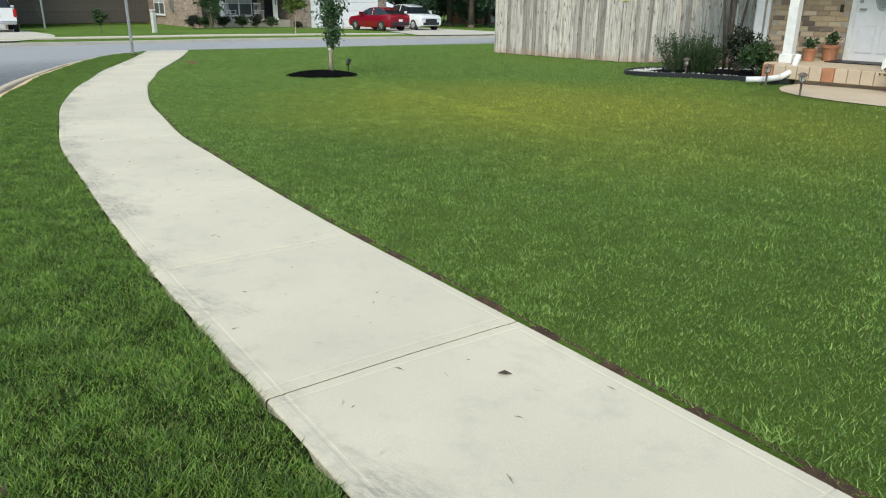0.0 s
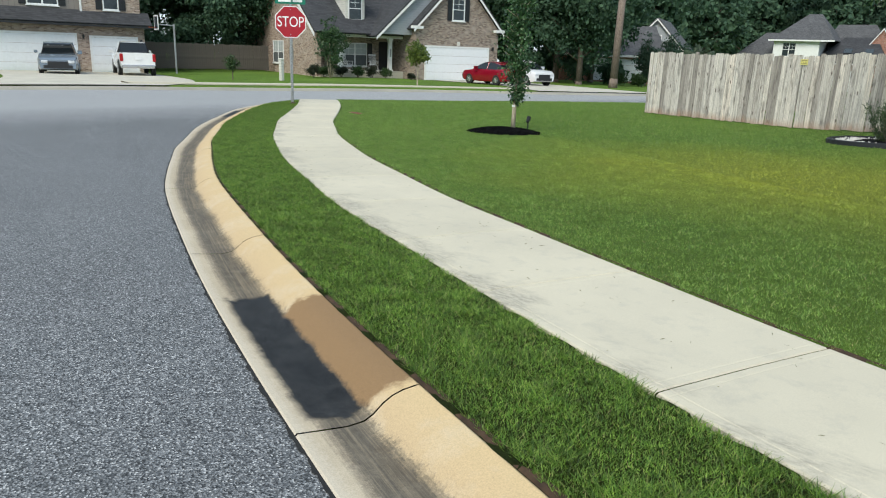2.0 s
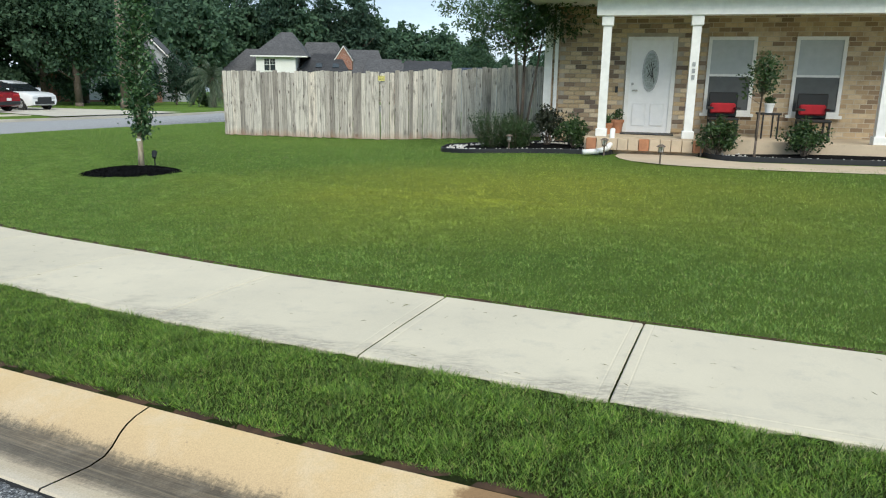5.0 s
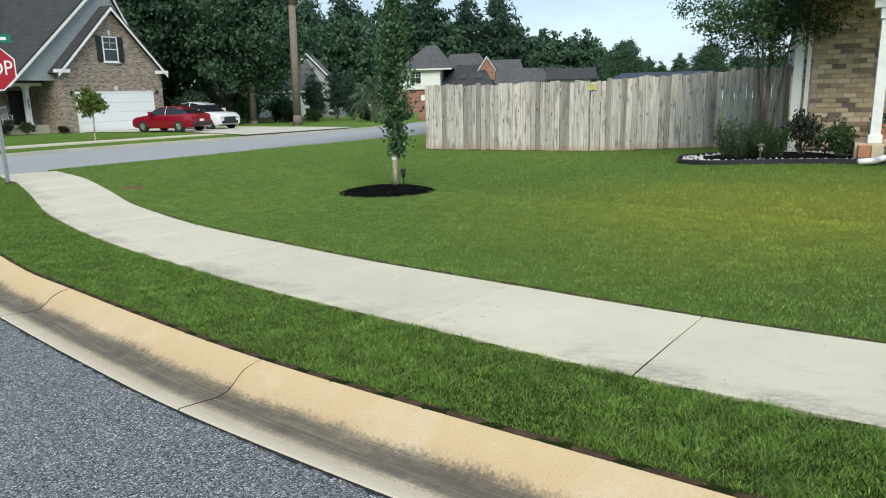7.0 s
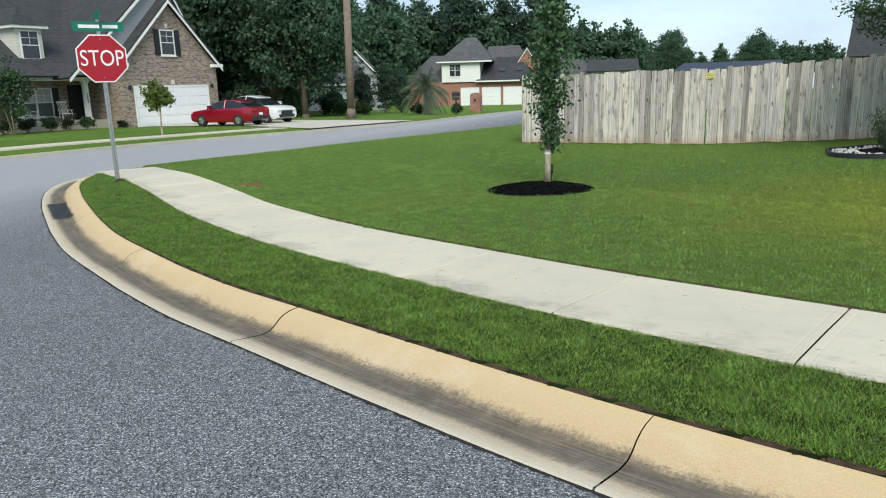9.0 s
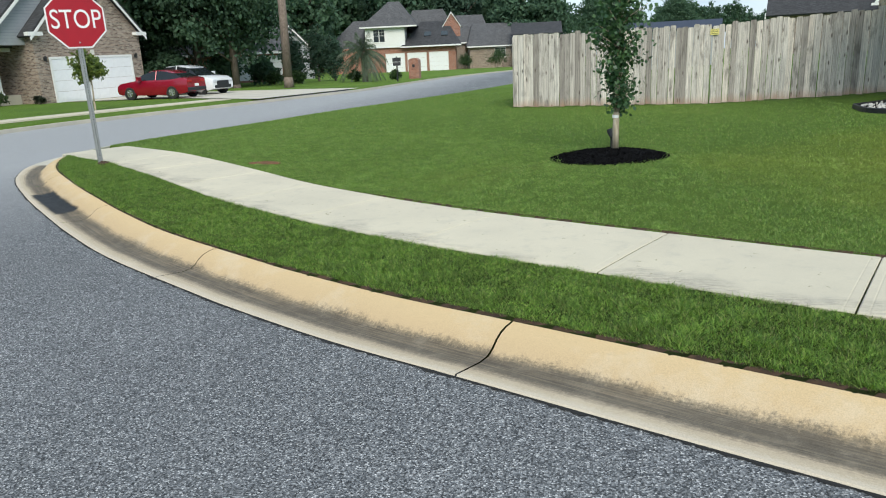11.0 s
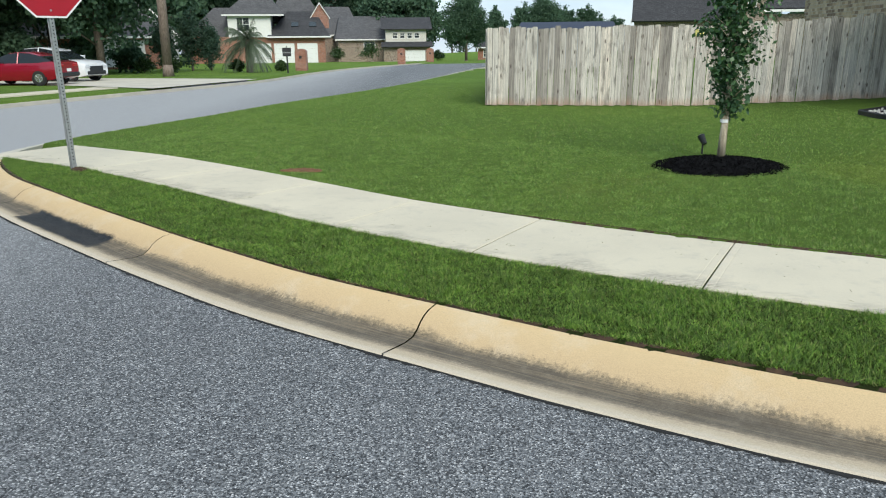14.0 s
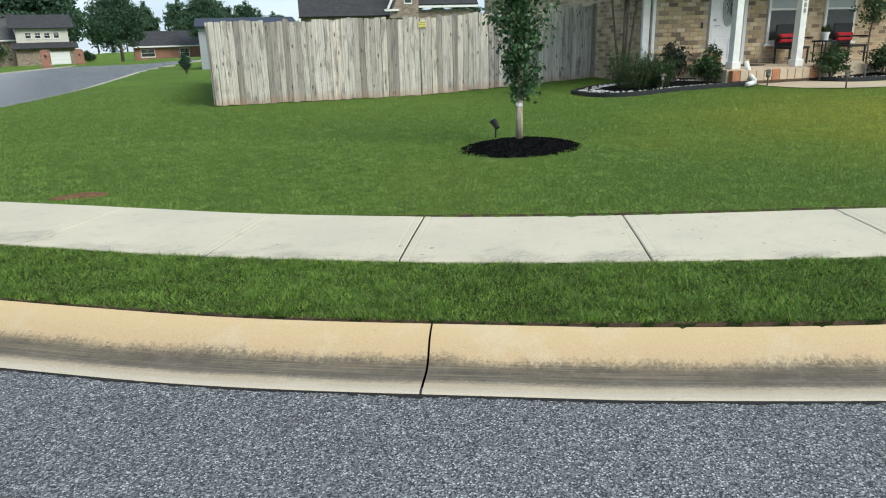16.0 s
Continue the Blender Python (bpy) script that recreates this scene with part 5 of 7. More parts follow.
# yard fence between the two houses
DARKWOOD = plain("dark_fence_wood", (0.12, 0.10, 0.085), 0.9, vary=0.5, scale=9)
back_fence = thing("yard_fence", H2 @ pose(-0.3, 3.0, -0.2), "dark weathered board fence between the houses", "fence", kind="structure")
bd = bmesh.new()
prism(bd, ((-0.075, 0), (0.075, 0), (0.075, 1.78), (0.045, 1.82), (-0.045, 1.82), (-0.075, 1.78)), -0.01, 0.01)
bd_mesh = bpy.data.meshes.new("board")
bd.to_mesh(bd_mesh)
bd.free()
bd_mesh.materials.append(DARKWOOD)
for k in range(60):
    o = new("board", bd_mesh)
    o.parent = back_fence
    o.matrix_basis = pose(k * 0.16, k * 0.01, random.uniform(-0.02, 0.02), 0, random.uniform(-0.4, 0.4), 0)


# ---- drives and mats ----
def sheet(name, outline, lift, mat, label, category="driveway", n=24):
    """A flat slab that follows the ground, given two opposite edges as lists of points."""
    a, b = curve(outline[0], 0.4), curve(outline[1], 0.4)
    ia, ib = np.linspace(0, len(a) - 1, n), np.linspace(0, len(b) - 1, n)
    verts, faces, m = [], [], 10
    for k in range(n):
        p = np.array([np.interp(ia[k], range(len(a)), a[:, i]) for i in (0, 1)])
        q = np.array([np.interp(ib[k], range(len(b)), b[:, i]) for i in (0, 1)])
        for j in range(m):
            x, y = p + (q - p) * j / (m - 1)
            verts.append((x, y, float(yard(x, y)) + lift))
    for k in range(n - 1):
        faces += [(k * m + j, k * m + j + 1, (k + 1) * m + j + 1, (k + 1) * m + j) for j in range(m - 1)]
    return tagged(put(name, verts, faces, mat, smooth=True), label, category, kind="structure")


def yard(x, y):
    """Height of the ground sheet, also beyond the main road."""
    wst = -inside_far(x, y)
    up = -np.clip(wst * 0.0125, 0, 0.25) * (1 - ease(y, 8, 22))
    return level(x, y) + (up if wst > 0.5 else 0)


sheet("driveway", (((-6.6, 20.6), (-9.5, 22.5), (-14, 25.0), (-20.5, 25.2)), ((-4.4, 29.6), (-8, 31.0), (-13, 32.6), (-19.0, 34.0))), 0.03, DRIVE, "pale concrete driveway leading to the garage")
sheet("driveway", (((-11.6, -6), (-15, -4.2), (-20, -2.2), (-32.5, 0.5)), ((-10.6, 1.0), (-14, 4.0), (-20, 6.6), (-31, 9.2))), 0.03, DRIVE, "wide pale concrete driveway before the garages")
off = FAR[(FAR[:, 1] > 0) & (FAR[:, 1] < 21)]
foot = swept("far_sidewalk", off, ((-3.1, -0.02), (-3.09, 0.03), (-1.9, 0.03), (-1.89, -0.02)), level, SIDEWALK, flip=False)
tagged(foot, "pale concrete sidewalk strip across the street", "sidewalk", kind="structure")
RUBBER = plain("black_rubber", (0.02, 0.02, 0.022), 0.8)
for p, q in (((-6.25, 21.6), (-5.5, 24.7)), ((-5.42, 25.0), (-4.75, 28.3)), ((-11.15, -3.6), (-10.62, 0.3))):
    a, b = Vector((*p, float(road_level(*p)) + 0.01)), Vector((*q, float(road_level(*q)) + 0.01))
    t = thing("curb_ramp", Matrix.Translation(a), "long black rubber kerb ramp lying in the gutter", "ramp")
    dvec = b - a
    bm = bmesh.new()
    prism(bm, ((0.0, 0.0), (0.35, 0.0), (0.0, 0.11)), 0, dvec.length)
    bmesh.ops.transform(bm, matrix=pose(0, 0, 0, 0, 0, math.degrees(math.atan2(dvec.y, dvec.x)) - 90), verts=bm.verts)
    part("ramp_body", bm, RUBBER, t)


# ---- vehicles ----
CHROME = plain("bright_metal", (0.6, 0.6, 0.62), 0.2, 0.9, vary=0.1)
TYRE = plain("tyre_rubber", (0.02, 0.02, 0.02), 0.85)
DARKGLASS = plain("car_glass", (0.012, 0.015, 0.018), 0.05, vary=0.1)
LAMP_RED = plain("tail_lamp", (0.4, 0.01, 0.015), 0.15)
LAMP_CLEAR = plain("head_lamp", (0.6, 0.62, 0.65), 0.08)


def paint(name, colour, metal=0.2):
    m = plain(name, colour, 0.25, metal, vary=0.06)
    p = m.node_tree.nodes["Principled BSDF"]
    p.inputs["Coat Weight"].default_value, p.inputs["Coat Roughness"].default_value = 0.7, 0.05
    return m


def loft(rings, mat, name, parent, label="", caps=True):
    v = [p for r in rings for p in r]
    n = len(rings[0])
    f = [(k * n + j, k * n + (j + 1) % n, (k + 1) * n + (j + 1) % n, (k + 1) * n + j) for k in range(len(rings) - 1) for j in range(n)]
    if caps:
        f += [tuple(range(n))[::-1], tuple(range((len(rings) - 1) * n, len(rings) * n))]
    ob = put(name, v, f, mat, parent, label)
    bm = bmesh.new()
    bm.from_mesh(ob.data)
    bmesh.ops.recalc_face_normals(bm, faces=bm.faces)
    bm.to_mesh(ob.data)
    bm.free()
    ob.data.shade_smooth()
    ob.data.set_sharp_from_angle(angle=radians(32))
    return ob


def car(m, label, category, colour, body, cabin, wide, wheels, wheel_r, bed=None):
    """body: (x, low, belt) stations from nose to tail; cabin: (x, roof, half width at roof) from cowl to tail."""
    c = thing(category.replace(" ", "_"), m, label, category)
    rings = []
    for k, (x, low, belt) in enumerate(body):
        e = 0.9 if k in (0, len(body) - 1) else 1.0
        w = wide / 2 * e
        rings.append([(x, -w * 0.93, low), (x, -w, low + 0.15), (x, -w, belt - 0.18), (x, -w * 0.95, belt - 0.03), (x, -w * 0.8, belt),
                      (x, w * 0.8, belt), (x, w * 0.95, belt - 0.03), (x, w, belt - 0.18), (x, w, low + 0.15), (x, w * 0.93, low)])
    loft(rings, colour, "body", c)
    belt_at = lambda x: float(np.interp(x, [b[0] for b in body], [b[2] for b in body]))
    glass, roof = [], []
    for x, z, hw in cabin:
        b = belt_at(x) - 0.03
        wb = wide / 2 * 0.9
        glass.append([(x, -wb, b), (x, -hw, max(z, b + 0.02)), (x, hw, max(z, b + 0.02)), (x, wb, b)])
        roof.append([(x, -hw - 0.012, max(z, b + 0.02) - 0.02), (x, -hw * 0.9, max(z, b + 0.02) + 0.025), (x, hw * 0.9, max(z, b + 0.02) + 0.025), (x, hw + 0.012, max(z, b + 0.02) - 0.02)])
    loft(glass, DARKGLASS, "glasshouse", c, "dark tinted glasshouse")
    top = max(z for _, z, _ in cabin)
    flat = [r for r, (x, z, _) in zip(roof, cabin) if z > top - 0.16]
    if len(flat) > 1:
        loft(flat, colour, "roof", c)
    for k in (len(cabin) // 2,):
        x, z, hw = cabin[k]
        for sgn in (-1, 1):
            part("pillar", cyl(bmesh.new(), (x, sgn * wide / 2 * 0.905, belt_at(x) - 0.04), (x, sgn * (hw + 0.005), z), 0.028, seg=6), colour, c)
    for x in wheels:
        for sgn in (-1, 1):
            y = sgn * (wide / 2 - 0.1)
            w = new("wheel")
            w.parent = c
            part("tyre", cyl(bmesh.new(), (x, y - 0.11, wheel_r), (x, y + 0.11, wheel_r), wheel_r, seg=20), TYRE, w)
            bm = bmesh.new()
            cyl(bm, (x, y + sgn * 0.1, wheel_r), (x, y + sgn * 0.118, wheel_r), wheel_r * 0.62, seg=16)
            rim = part("rim", bm, CHROME, w)
            bm = bmesh.new()
            for k in range(5):
                a = k * 1.2566
                cyl(bm, (x, y + sgn * 0.122, wheel_r), (x + math.cos(a) * wheel_r * 0.55, y + sgn * 0.122, wheel_r + math.sin(a) * wheel_r * 0.55), 0.02, seg=5)
            part("spoke", bm, GALV, rim)
            arch = bmesh.new()
            cyl(arch, (x, y + sgn * 0.055, wheel_r + 0.01), (x, y + sgn * 0.095, wheel_r + 0.01), wheel_r * 1.16, seg=20)
            part("wheel_arch", arch, BLACKISH, c)
    nose, tail = body[0], body[-1]
    for sgn in (-1, 1):
        w = wide / 2
        bx("headlight", nose[0] - 0.03, nose[0] + 0.24, sgn * w * 0.66 - 0.17, sgn * w * 0.66 + 0.17, nose[2] - 0.2, nose[2] - 0.04, LAMP_CLEAR, c, bevel=0.03)
        if bed:
            bx("tail_light", tail[0] - 0.1, tail[0] + 0.03, sgn * w * 0.87 - 0.1, sgn * w * 0.87 + 0.08, tail[2] - 0.48, tail[2] - 0.06, LAMP_RED, c, bevel=0.02)
        else:
            bx("tail_light", tail[0] - 0.22, tail[0] + 0.03, sgn * w * 0.62 - 0.2, sgn * w * 0.62 + 0.2, tail[2] - 0.22, tail[2] - 0.08, LAMP_RED, c, bevel=0.03)
        xm = cabin[0][0] + 0.45
        bx("mirror", xm - 0.06, xm + 0.08, sgn * (w + 0.02), sgn * (w + 0.2), belt_at(xm) + 0.0, belt_at(xm) + 0.15, colour, c, bevel=0.03)
    bx("number_plate", tail[0] + 0.012, tail[0] + 0.03, -0.16, 0.16, tail[2] - 0.42, tail[2] - 0.28, SIGN_WHITE, c)
    bx("bumper", tail[0] - 0.12, tail[0] + 0.06, -wide * 0.44, wide * 0.44, tail[1] + 0.02, tail[1] + 0.2, CHROME if bed else BLACKISH, c, bevel=0.03)
    bx("grille", nose[0] - 0.035, nose[0] + 0.05, -wide * 0.26, wide * 0.26, nose[2] - 0.42, nose[2] - 0.1, BLACKISH, c, bevel=0.02)
    bx("lower_grille", nose[0] - 0.03, nose[0] + 0.06, -wide * 0.36, wide * 0.36, nose[1] + 0.02, nose[1] + 0.2, BLACKISH, c, bevel=0.02)
    return c


def stand(x, y, heading):
    return Matrix.Translation((x, y, float(yard(x, y)) + 0.035)) @ pose(0, 0, 0, 0, 0, heading)


# each car's nose is at -x
car(stand(-14.34, 25.55, -6.6), "glossy red compact sedan parked on the driveway", "sedan car", paint("red_paint", (0.29, 0.004, 0.022)),
    ((-2.2, 0.3, 0.72), (-1.9, 0.22, 0.86), (-0.9, 0.2, 0.98), (1.2, 0.2, 1.0), (1.9, 0.24, 1.06), (2.22, 0.34, 1.0)),
    ((-1.05, 0.97, 0.74), (-0.6, 1.24, 0.66), (-0.2, 1.38, 0.61), (0.3, 1.44, 0.6), (0.8, 1.41, 0.6), (1.3, 1.29, 0.61), (1.9, 1.06, 0.68)), 1.78, (-1.35, 1.3), 0.32)
car(stand(-14.6, 29.4, 165), "white compact crossover parked on the driveway", "crossover car", paint("white_paint", (0.78, 0.79, 0.8), 0.0),
    ((-2.25, 0.32, 0.86), (-1.95, 0.24, 1.0), (-1.0, 0.22, 1.08), (1.3, 0.22, 1.1), (1.95, 0.26, 1.12), (2.28, 0.36, 1.0)),
    ((-1.1, 1.08, 0.74), (-0.4, 1.52, 0.62), (0.5, 1.66, 0.62), (1.4, 1.6, 0.62), (2.1, 1.15, 0.66)), 1.86, (-1.4, 1.35), 0.35)
vp = H2 @ Vector((-6.35, -4.0, 0))
car(stand(vp.x, vp.y, 160), "silver-blue minivan parked before the garage", "minivan", paint("silver_blue_paint", (0.22, 0.27, 0.33), 0.5),
    ((-2.5, 0.3, 0.8), (-2.2, 0.22, 0.98), (-1.3, 0.2, 1.12), (1.8, 0.2, 1.15), (2.3, 0.25, 1.15), (2.5, 0.35, 1.1)),
    ((-1.5, 1.12, 0.82), (-0.5, 1.66, 0.7), (0.6, 1.74, 0.72), (1.9, 1.7, 0.72), (2.4, 1.2, 0.78)), 2.0, (-1.6, 1.45), 0.35)
tp = H2 @ Vector((-2.35, -4.2, 0))
car(stand(tp.x, tp.y, -17), "white crew cab pickup truck parked before the garage", "pickup truck", paint("truck_white", (0.8, 0.8, 0.8), 0.0),
    ((-2.8, 0.45, 1.1), (-2.5, 0.4, 1.22), (-1.4, 0.38, 1.28), (0.7, 0.38, 1.3), (0.75, 0.38, 1.32), (2.85, 0.45, 1.32)),
    ((-1.5, 1.28, 0.8), (-0.8, 1.82, 0.68), (0.0, 1.92, 0.7), (0.5, 1.88, 0.7), (0.72, 1.4, 0.78)), 2.02, (-1.85, 1.75), 0.42, True)


# ---- own corner house with porch ----
H3 = house_frame(0, 0, 0)
TERRA = plain("terracotta", (0.42, 0.19, 0.10), 0.85, vary=0.3)
h3 = thing("corner_house", H3, "tan brick corner house with white porch columns and door", "house")
bm = bmesh.new()
box(bm, 14.15, 26.0, 8.35, 19.4, -0.2, 4.2)
walls("wall", h3, bm, BRICK_TAN, "multi-tone tan brick wall")
bx("corner_trim", 14.1, 14.28, 8.27, 8.347, 0.1, 3.3, WHITE, h3, "white downspout and corner trim")
bx("downspout", 14.34, 14.42, 8.24, 8.32, 0.2, 3.2, WHITE, h3)
part("roof_slope", slab(bmesh.new(), ((13.8, 6.3, 3.28), (26.3, 6.3, 3.28), (26.3, 13.8, 7.4), (13.8, 13.8, 7.4)), -0.12), ROOF_GREY, h3)
part("roof_slope", slab(bmesh.new(), ((13.8, 13.8, 7.4), (26.3, 13.8, 7.4), (26.3, 19.8, 4.1), (13.8, 19.8, 4.1)), -0.12), ROOF_GREY, h3)
bm = bmesh.new()
prism(bm, ((8.36, 4.2), (19.38, 4.2), (13.8, 7.35)), 0, 0.2)
for v in bm.verts:
    v.co.x, v.co.y = 14.151 + v.co.y, v.co.x
bmesh.ops.recalc_face_normals(bm, faces=bm.faces)
part("gable_end", bm, BRICK_TAN, h3)
bx("porch_beam", 15.35, 26.0, 6.62, 6.92, 2.92, 3.26, WHITE, h3, "white porch beam")
bx("porch_soffit", 13.9, 26.0, 6.35, 8.34, 3.27, 3.31, WHITE, h3)
bx("porch_floor", 15.25, 25.9, 6.55, 8.345, 0.0, 0.46, PATHCON, h3, "concrete porch floor")
for k in range(11):
    bx("step_brick", 15.3 + k * 0.215, 15.505 + k * 0.215, 6.4, 6.54, 0.2, 0.44, PATHCON if k % 5 else TERRA, h3, bevel=0.008)
for x in (15.58, 17.34, 20.9, 23.6):
    bm = bmesh.new()
    box(bm, x - 0.085, x + 0.085, 6.69, 6.86, 0.62, 2.72)
    box(bm, x - 0.12, x + 0.12, 6.655, 6.895, 0.46, 0.62, None, 0.01)
    box(bm, x - 0.12, x + 0.12, 6.655, 6.895, 2.72, 2.92, None, 0.01)
    col = part("porch_column", bm, WHITE, h3, "square white porch column")
    if x == 17.34:
        for k in range(3):
            bx("number_bar", x - 0.03, x + 0.03, 6.675, 6.686, 1.66 + k * 0.13, 1.75 + k * 0.13, GALV, col)
door = new("front_door")
door.parent = h3
door["label"] = "white panelled front door with oval glass"
bm = bmesh.new()
for a, b, c, d_ in ((15.98, 16.07, 0.47, 2.6), (16.97, 17.06, 0.47, 2.6), (16.07, 16.97, 2.52, 2.6)):
    box(bm, a, b, 8.27, 8.345, c, d_)
part("door_frame", bm, WHITE, door)
bx("door_leaf", 16.07, 16.97, 8.3, 8.346, 0.47, 2.52, WHITE_DOOR, door)
for xa, xb in ((16.17, 16.47), (16.57, 16.87)):
    bx("door_panel", xa, xb, 8.285, 8.298, 0.62, 1.12, WHITE_DOOR, door, bevel=0.012)
bm = bmesh.new()
bmesh.ops.create_cone(bm, cap_ends=True, segments=28, radius1=0.5, radius2=0.5, depth=0.02, matrix=pose(16.52, 8.288, 1.85, 90, 0, 0) @ Matrix.Diagonal((0.36, 0.92, 1, 1)))
oval = part("oval_frame", bm, GALV, door)
bm = bmesh.new()
bmesh.ops.create_cone(bm, cap_ends=True, segments=28, radius1=0.44, radius2=0.44, depth=0.02, matrix=pose(16.52, 8.28, 1.85, 90, 0, 0) @ Matrix.Diagonal((0.34, 0.92, 1, 1)))
part("oval_glass", bm, plain("etched_glass", (0.34, 0.38, 0.37), 0.25, vary=0.5, scale=22), oval)
for k in range(5):
    a = 0.5 + k * 0.55
    part("lead_scroll", cyl(bmesh.new(), (16.52 + 0.1 * math.cos(a), 8.265, 1.85 + 0.2 * math.sin(a)), (16.52 - 0.1 * math.cos(a * 1.7), 8.265, 1.85 - 0.28 * math.sin(a)), 0.006, seg=5), BLACKISH, oval)
part("door_handle", cyl(bmesh.new(), (16.14, 8.25, 1.42), (16.26, 8.25, 1.42), 0.014, seg=8), GALV, door, "steel lever handle")
part("deadbolt", cyl(bmesh.new(), (16.14, 8.26, 1.56), (16.14, 8.3, 1.56), 0.03, seg=10), GALV, door)
bx("door_bell", 15.76, 15.82, 8.31, 8.348, 1.36, 1.5, BLACKISH, h3)
window(h3, 17.72, 18.72, 0.95, 2.6, 8.35, False, 1, True)
window(h3, 19.5, 20.5, 0.95, 2.6, 8.35, False, 1, True)
bx("door_mat", 15.95, 17.1, 7.5, 8.1, 0.462, 0.48, BLACKISH, h3, "dark doormat")


def local3(u, v):
    p = FU * u + FV * v
    return p.x, p.y


def flower_pot(x, y, z, r, h, mat, label, leafy=True):
    p = thing("flower_pot", Matrix.Translation((x, y, z)), label, "plant pot")
    bm = bmesh.new()
    cyl(bm, (0, 0, 0), (0, 0, h * 0.8), r * 0.72, r * 0.95, 16)
    cyl(bm, (0, 0, h * 0.8), (0, 0, h), r * 1.06, r * 1.06, 16)
    part("pot", bm, mat, p)
    if leafy:
        r_ = np.random.default_rng(int(x * 10))
        pts, _ = clumps(r_, (0, 0, h + r * 0.7), (r, r, r * 0.8), 12, 14, r * 0.4)
        leaves("plant", pts, 0.07, LEAF_SHRUB, p, "small green potted plant", 0, 3)
    return p


px3, py3 = local3(15.85, 7.95)
flower_pot(px3, py3, 0.46, 0.16, 0.3, TERRA, "terracotta plant pot on the porch")
px3, py3 = local3(15.65, 7.5)
flower_pot(px3, py3, 0.46, 0.13, 0.24, TERRA, "small terracotta plant pot by the door")
RED_CUSH = plain("red_cushion", (0.45, 0.02, 0.03), 0.9)
for u, cushion in ((18.1, True), (19.9, True)):
    x, y = local3(u, 7.8)
    ch = thing("porch_chair", Matrix.Translation((x, y, 0.46)) @ pose(0, 0, 0, 0, 0, -10.6), "dark wicker porch chair with red cushion", "chair", "porch chairs")
    for sx_ in (-0.27, 0.27):
        for sy_ in (-0.25, 0.25):
            part("leg", cyl(bmesh.new(), (sx_, sy_, 0), (sx_, sy_, 0.4), 0.025, seg=6), BLACKISH, ch)
        bx("armrest", sx_ - 0.04, sx_ + 0.04, -0.3, 0.28, 0.6, 0.64, BLACKISH, ch)
    bx("seat", -0.3, 0.3, -0.3, 0.28, 0.36, 0.42, BLACKISH, ch, bevel=0.02)
    bx("backrest", -0.3, 0.3, 0.24, 0.3, 0.42, 0.95, BLACKISH, ch, bevel=0.02)
    bx("cushion", -0.26, 0.26, 0.14, 0.235, 0.5, 0.72, RED_CUSH, ch, "red cushion", 0.03)
x, y = local3(19.0, 7.7)
tb = thing("side_table", Matrix.Translation((x, y, 0.46)), "small dark side table with a white pot", "table")
bx("tabletop", -0.2, 0.2, -0.2, 0.2, 0.5, 0.54, BLACKISH, tb)
for sx_ in (-0.16, 0.16):
    for sy_ in (-0.16, 0.16):
        part("leg", cyl(bmesh.new(), (sx_, sy_, 0), (sx_, sy_, 0.5), 0.018, seg=6), BLACKISH, tb)
flower_pot(x, y, 1.0, 0.1, 0.2, WHITE, "white pot with a small green plant on the table")

# path and planting beds
path3 = sheet("front_path", (((17.1, 3.75), (16.75, 2.95), (17.0, 2.0), (18.2, 1.2), (21, 0.55), (25, 0.2)), ((18.55, 3.45), (18.35, 3.0), (18.75, 2.3), (19.6, 1.95), (22, 1.6), (25, 1.4))), 0.014, PATHCON, "tan concrete path to the porch", "path")
STONE = plain("white_stone", (0.62, 0.6, 0.56), 0.85, vary=0.35, scale=30)


def bed(name, outline, label, seed):
    c = curve(outline + (outline[0],), 0.15)
    mid = c.mean(0)
    rings = []
    verts, faces = [], []
    for f, h in ((1.0, 0.02), (0.7, 0.07), (0.35, 0.1)):
        for p in c:
            q = mid + (p - mid) * f
            verts.append((*q, float(level(*q)) + h))
    n = len(c)
    verts.append((*mid, float(level(*mid)) + 0.11))
    for k in range(2):
        faces += [(k * n + j, k * n + (j + 1) % n, (k + 1) * n + (j + 1) % n, (k + 1) * n + j) for j in range(n)]
    faces += [(2 * n + j, 2 * n + (j + 1) % n, 3 * n) for j in range(n)]
    b = put(name, verts, faces, MULCH, smooth=True)
    tagged(b, label, "planting bed", kind="structure")
    rim = swept("bed_edging", np.vstack([c, c[:1]]), ((-0.025, -0.02), (-0.02, 0.085), (0.0, 0.1), (0.02, 0.085), (0.025, -0.02)), level, BLACKISH, b)
    rim["label"] = "black edging strip"
    r = np.random.default_rng(seed)
    bmst = bmesh.new()
    for k in range(420):
        p = c[r.integers(len(c))]
        q = mid + (p - mid) * r.uniform(0.72, 0.95)
        s = r.uniform(0.018, 0.04)
        bmesh.ops.create_icosphere(bmst, subdivisions=1, radius=s, matrix=Matrix.Translation((*q, float(level(*q)) + 0.06)) @ Euler(tuple(r.random(3) * 6)).to_matrix().to_4x4() @ Matrix.Diagonal((1.2, 0.8, 0.6, 1)))
    st = part("white_stones", bmst, STONE, b, "white landscaping stones")
    st["kind"] = "stuff"
    return b


bed("planting_bed_west", ((13.15, 5.3), (13.1, 4.3), (13.7, 3.8), (14.8, 3.7), (15.8, 3.45), (16.6, 3.25), (16.75, 3.9), (15.9, 5.4), (14.2, 5.7)), "mulched bed with white stones and black edging before the house", 7)
bed("planting_bed_east", ((18.5, 3.2), (18.75, 2.5), (19.6, 2.2), (21.5, 1.9), (24, 1.7), (24, 2.6), (21, 3.2), (19.0, 3.6)), "mulched bed with white stones beside the path", 9)

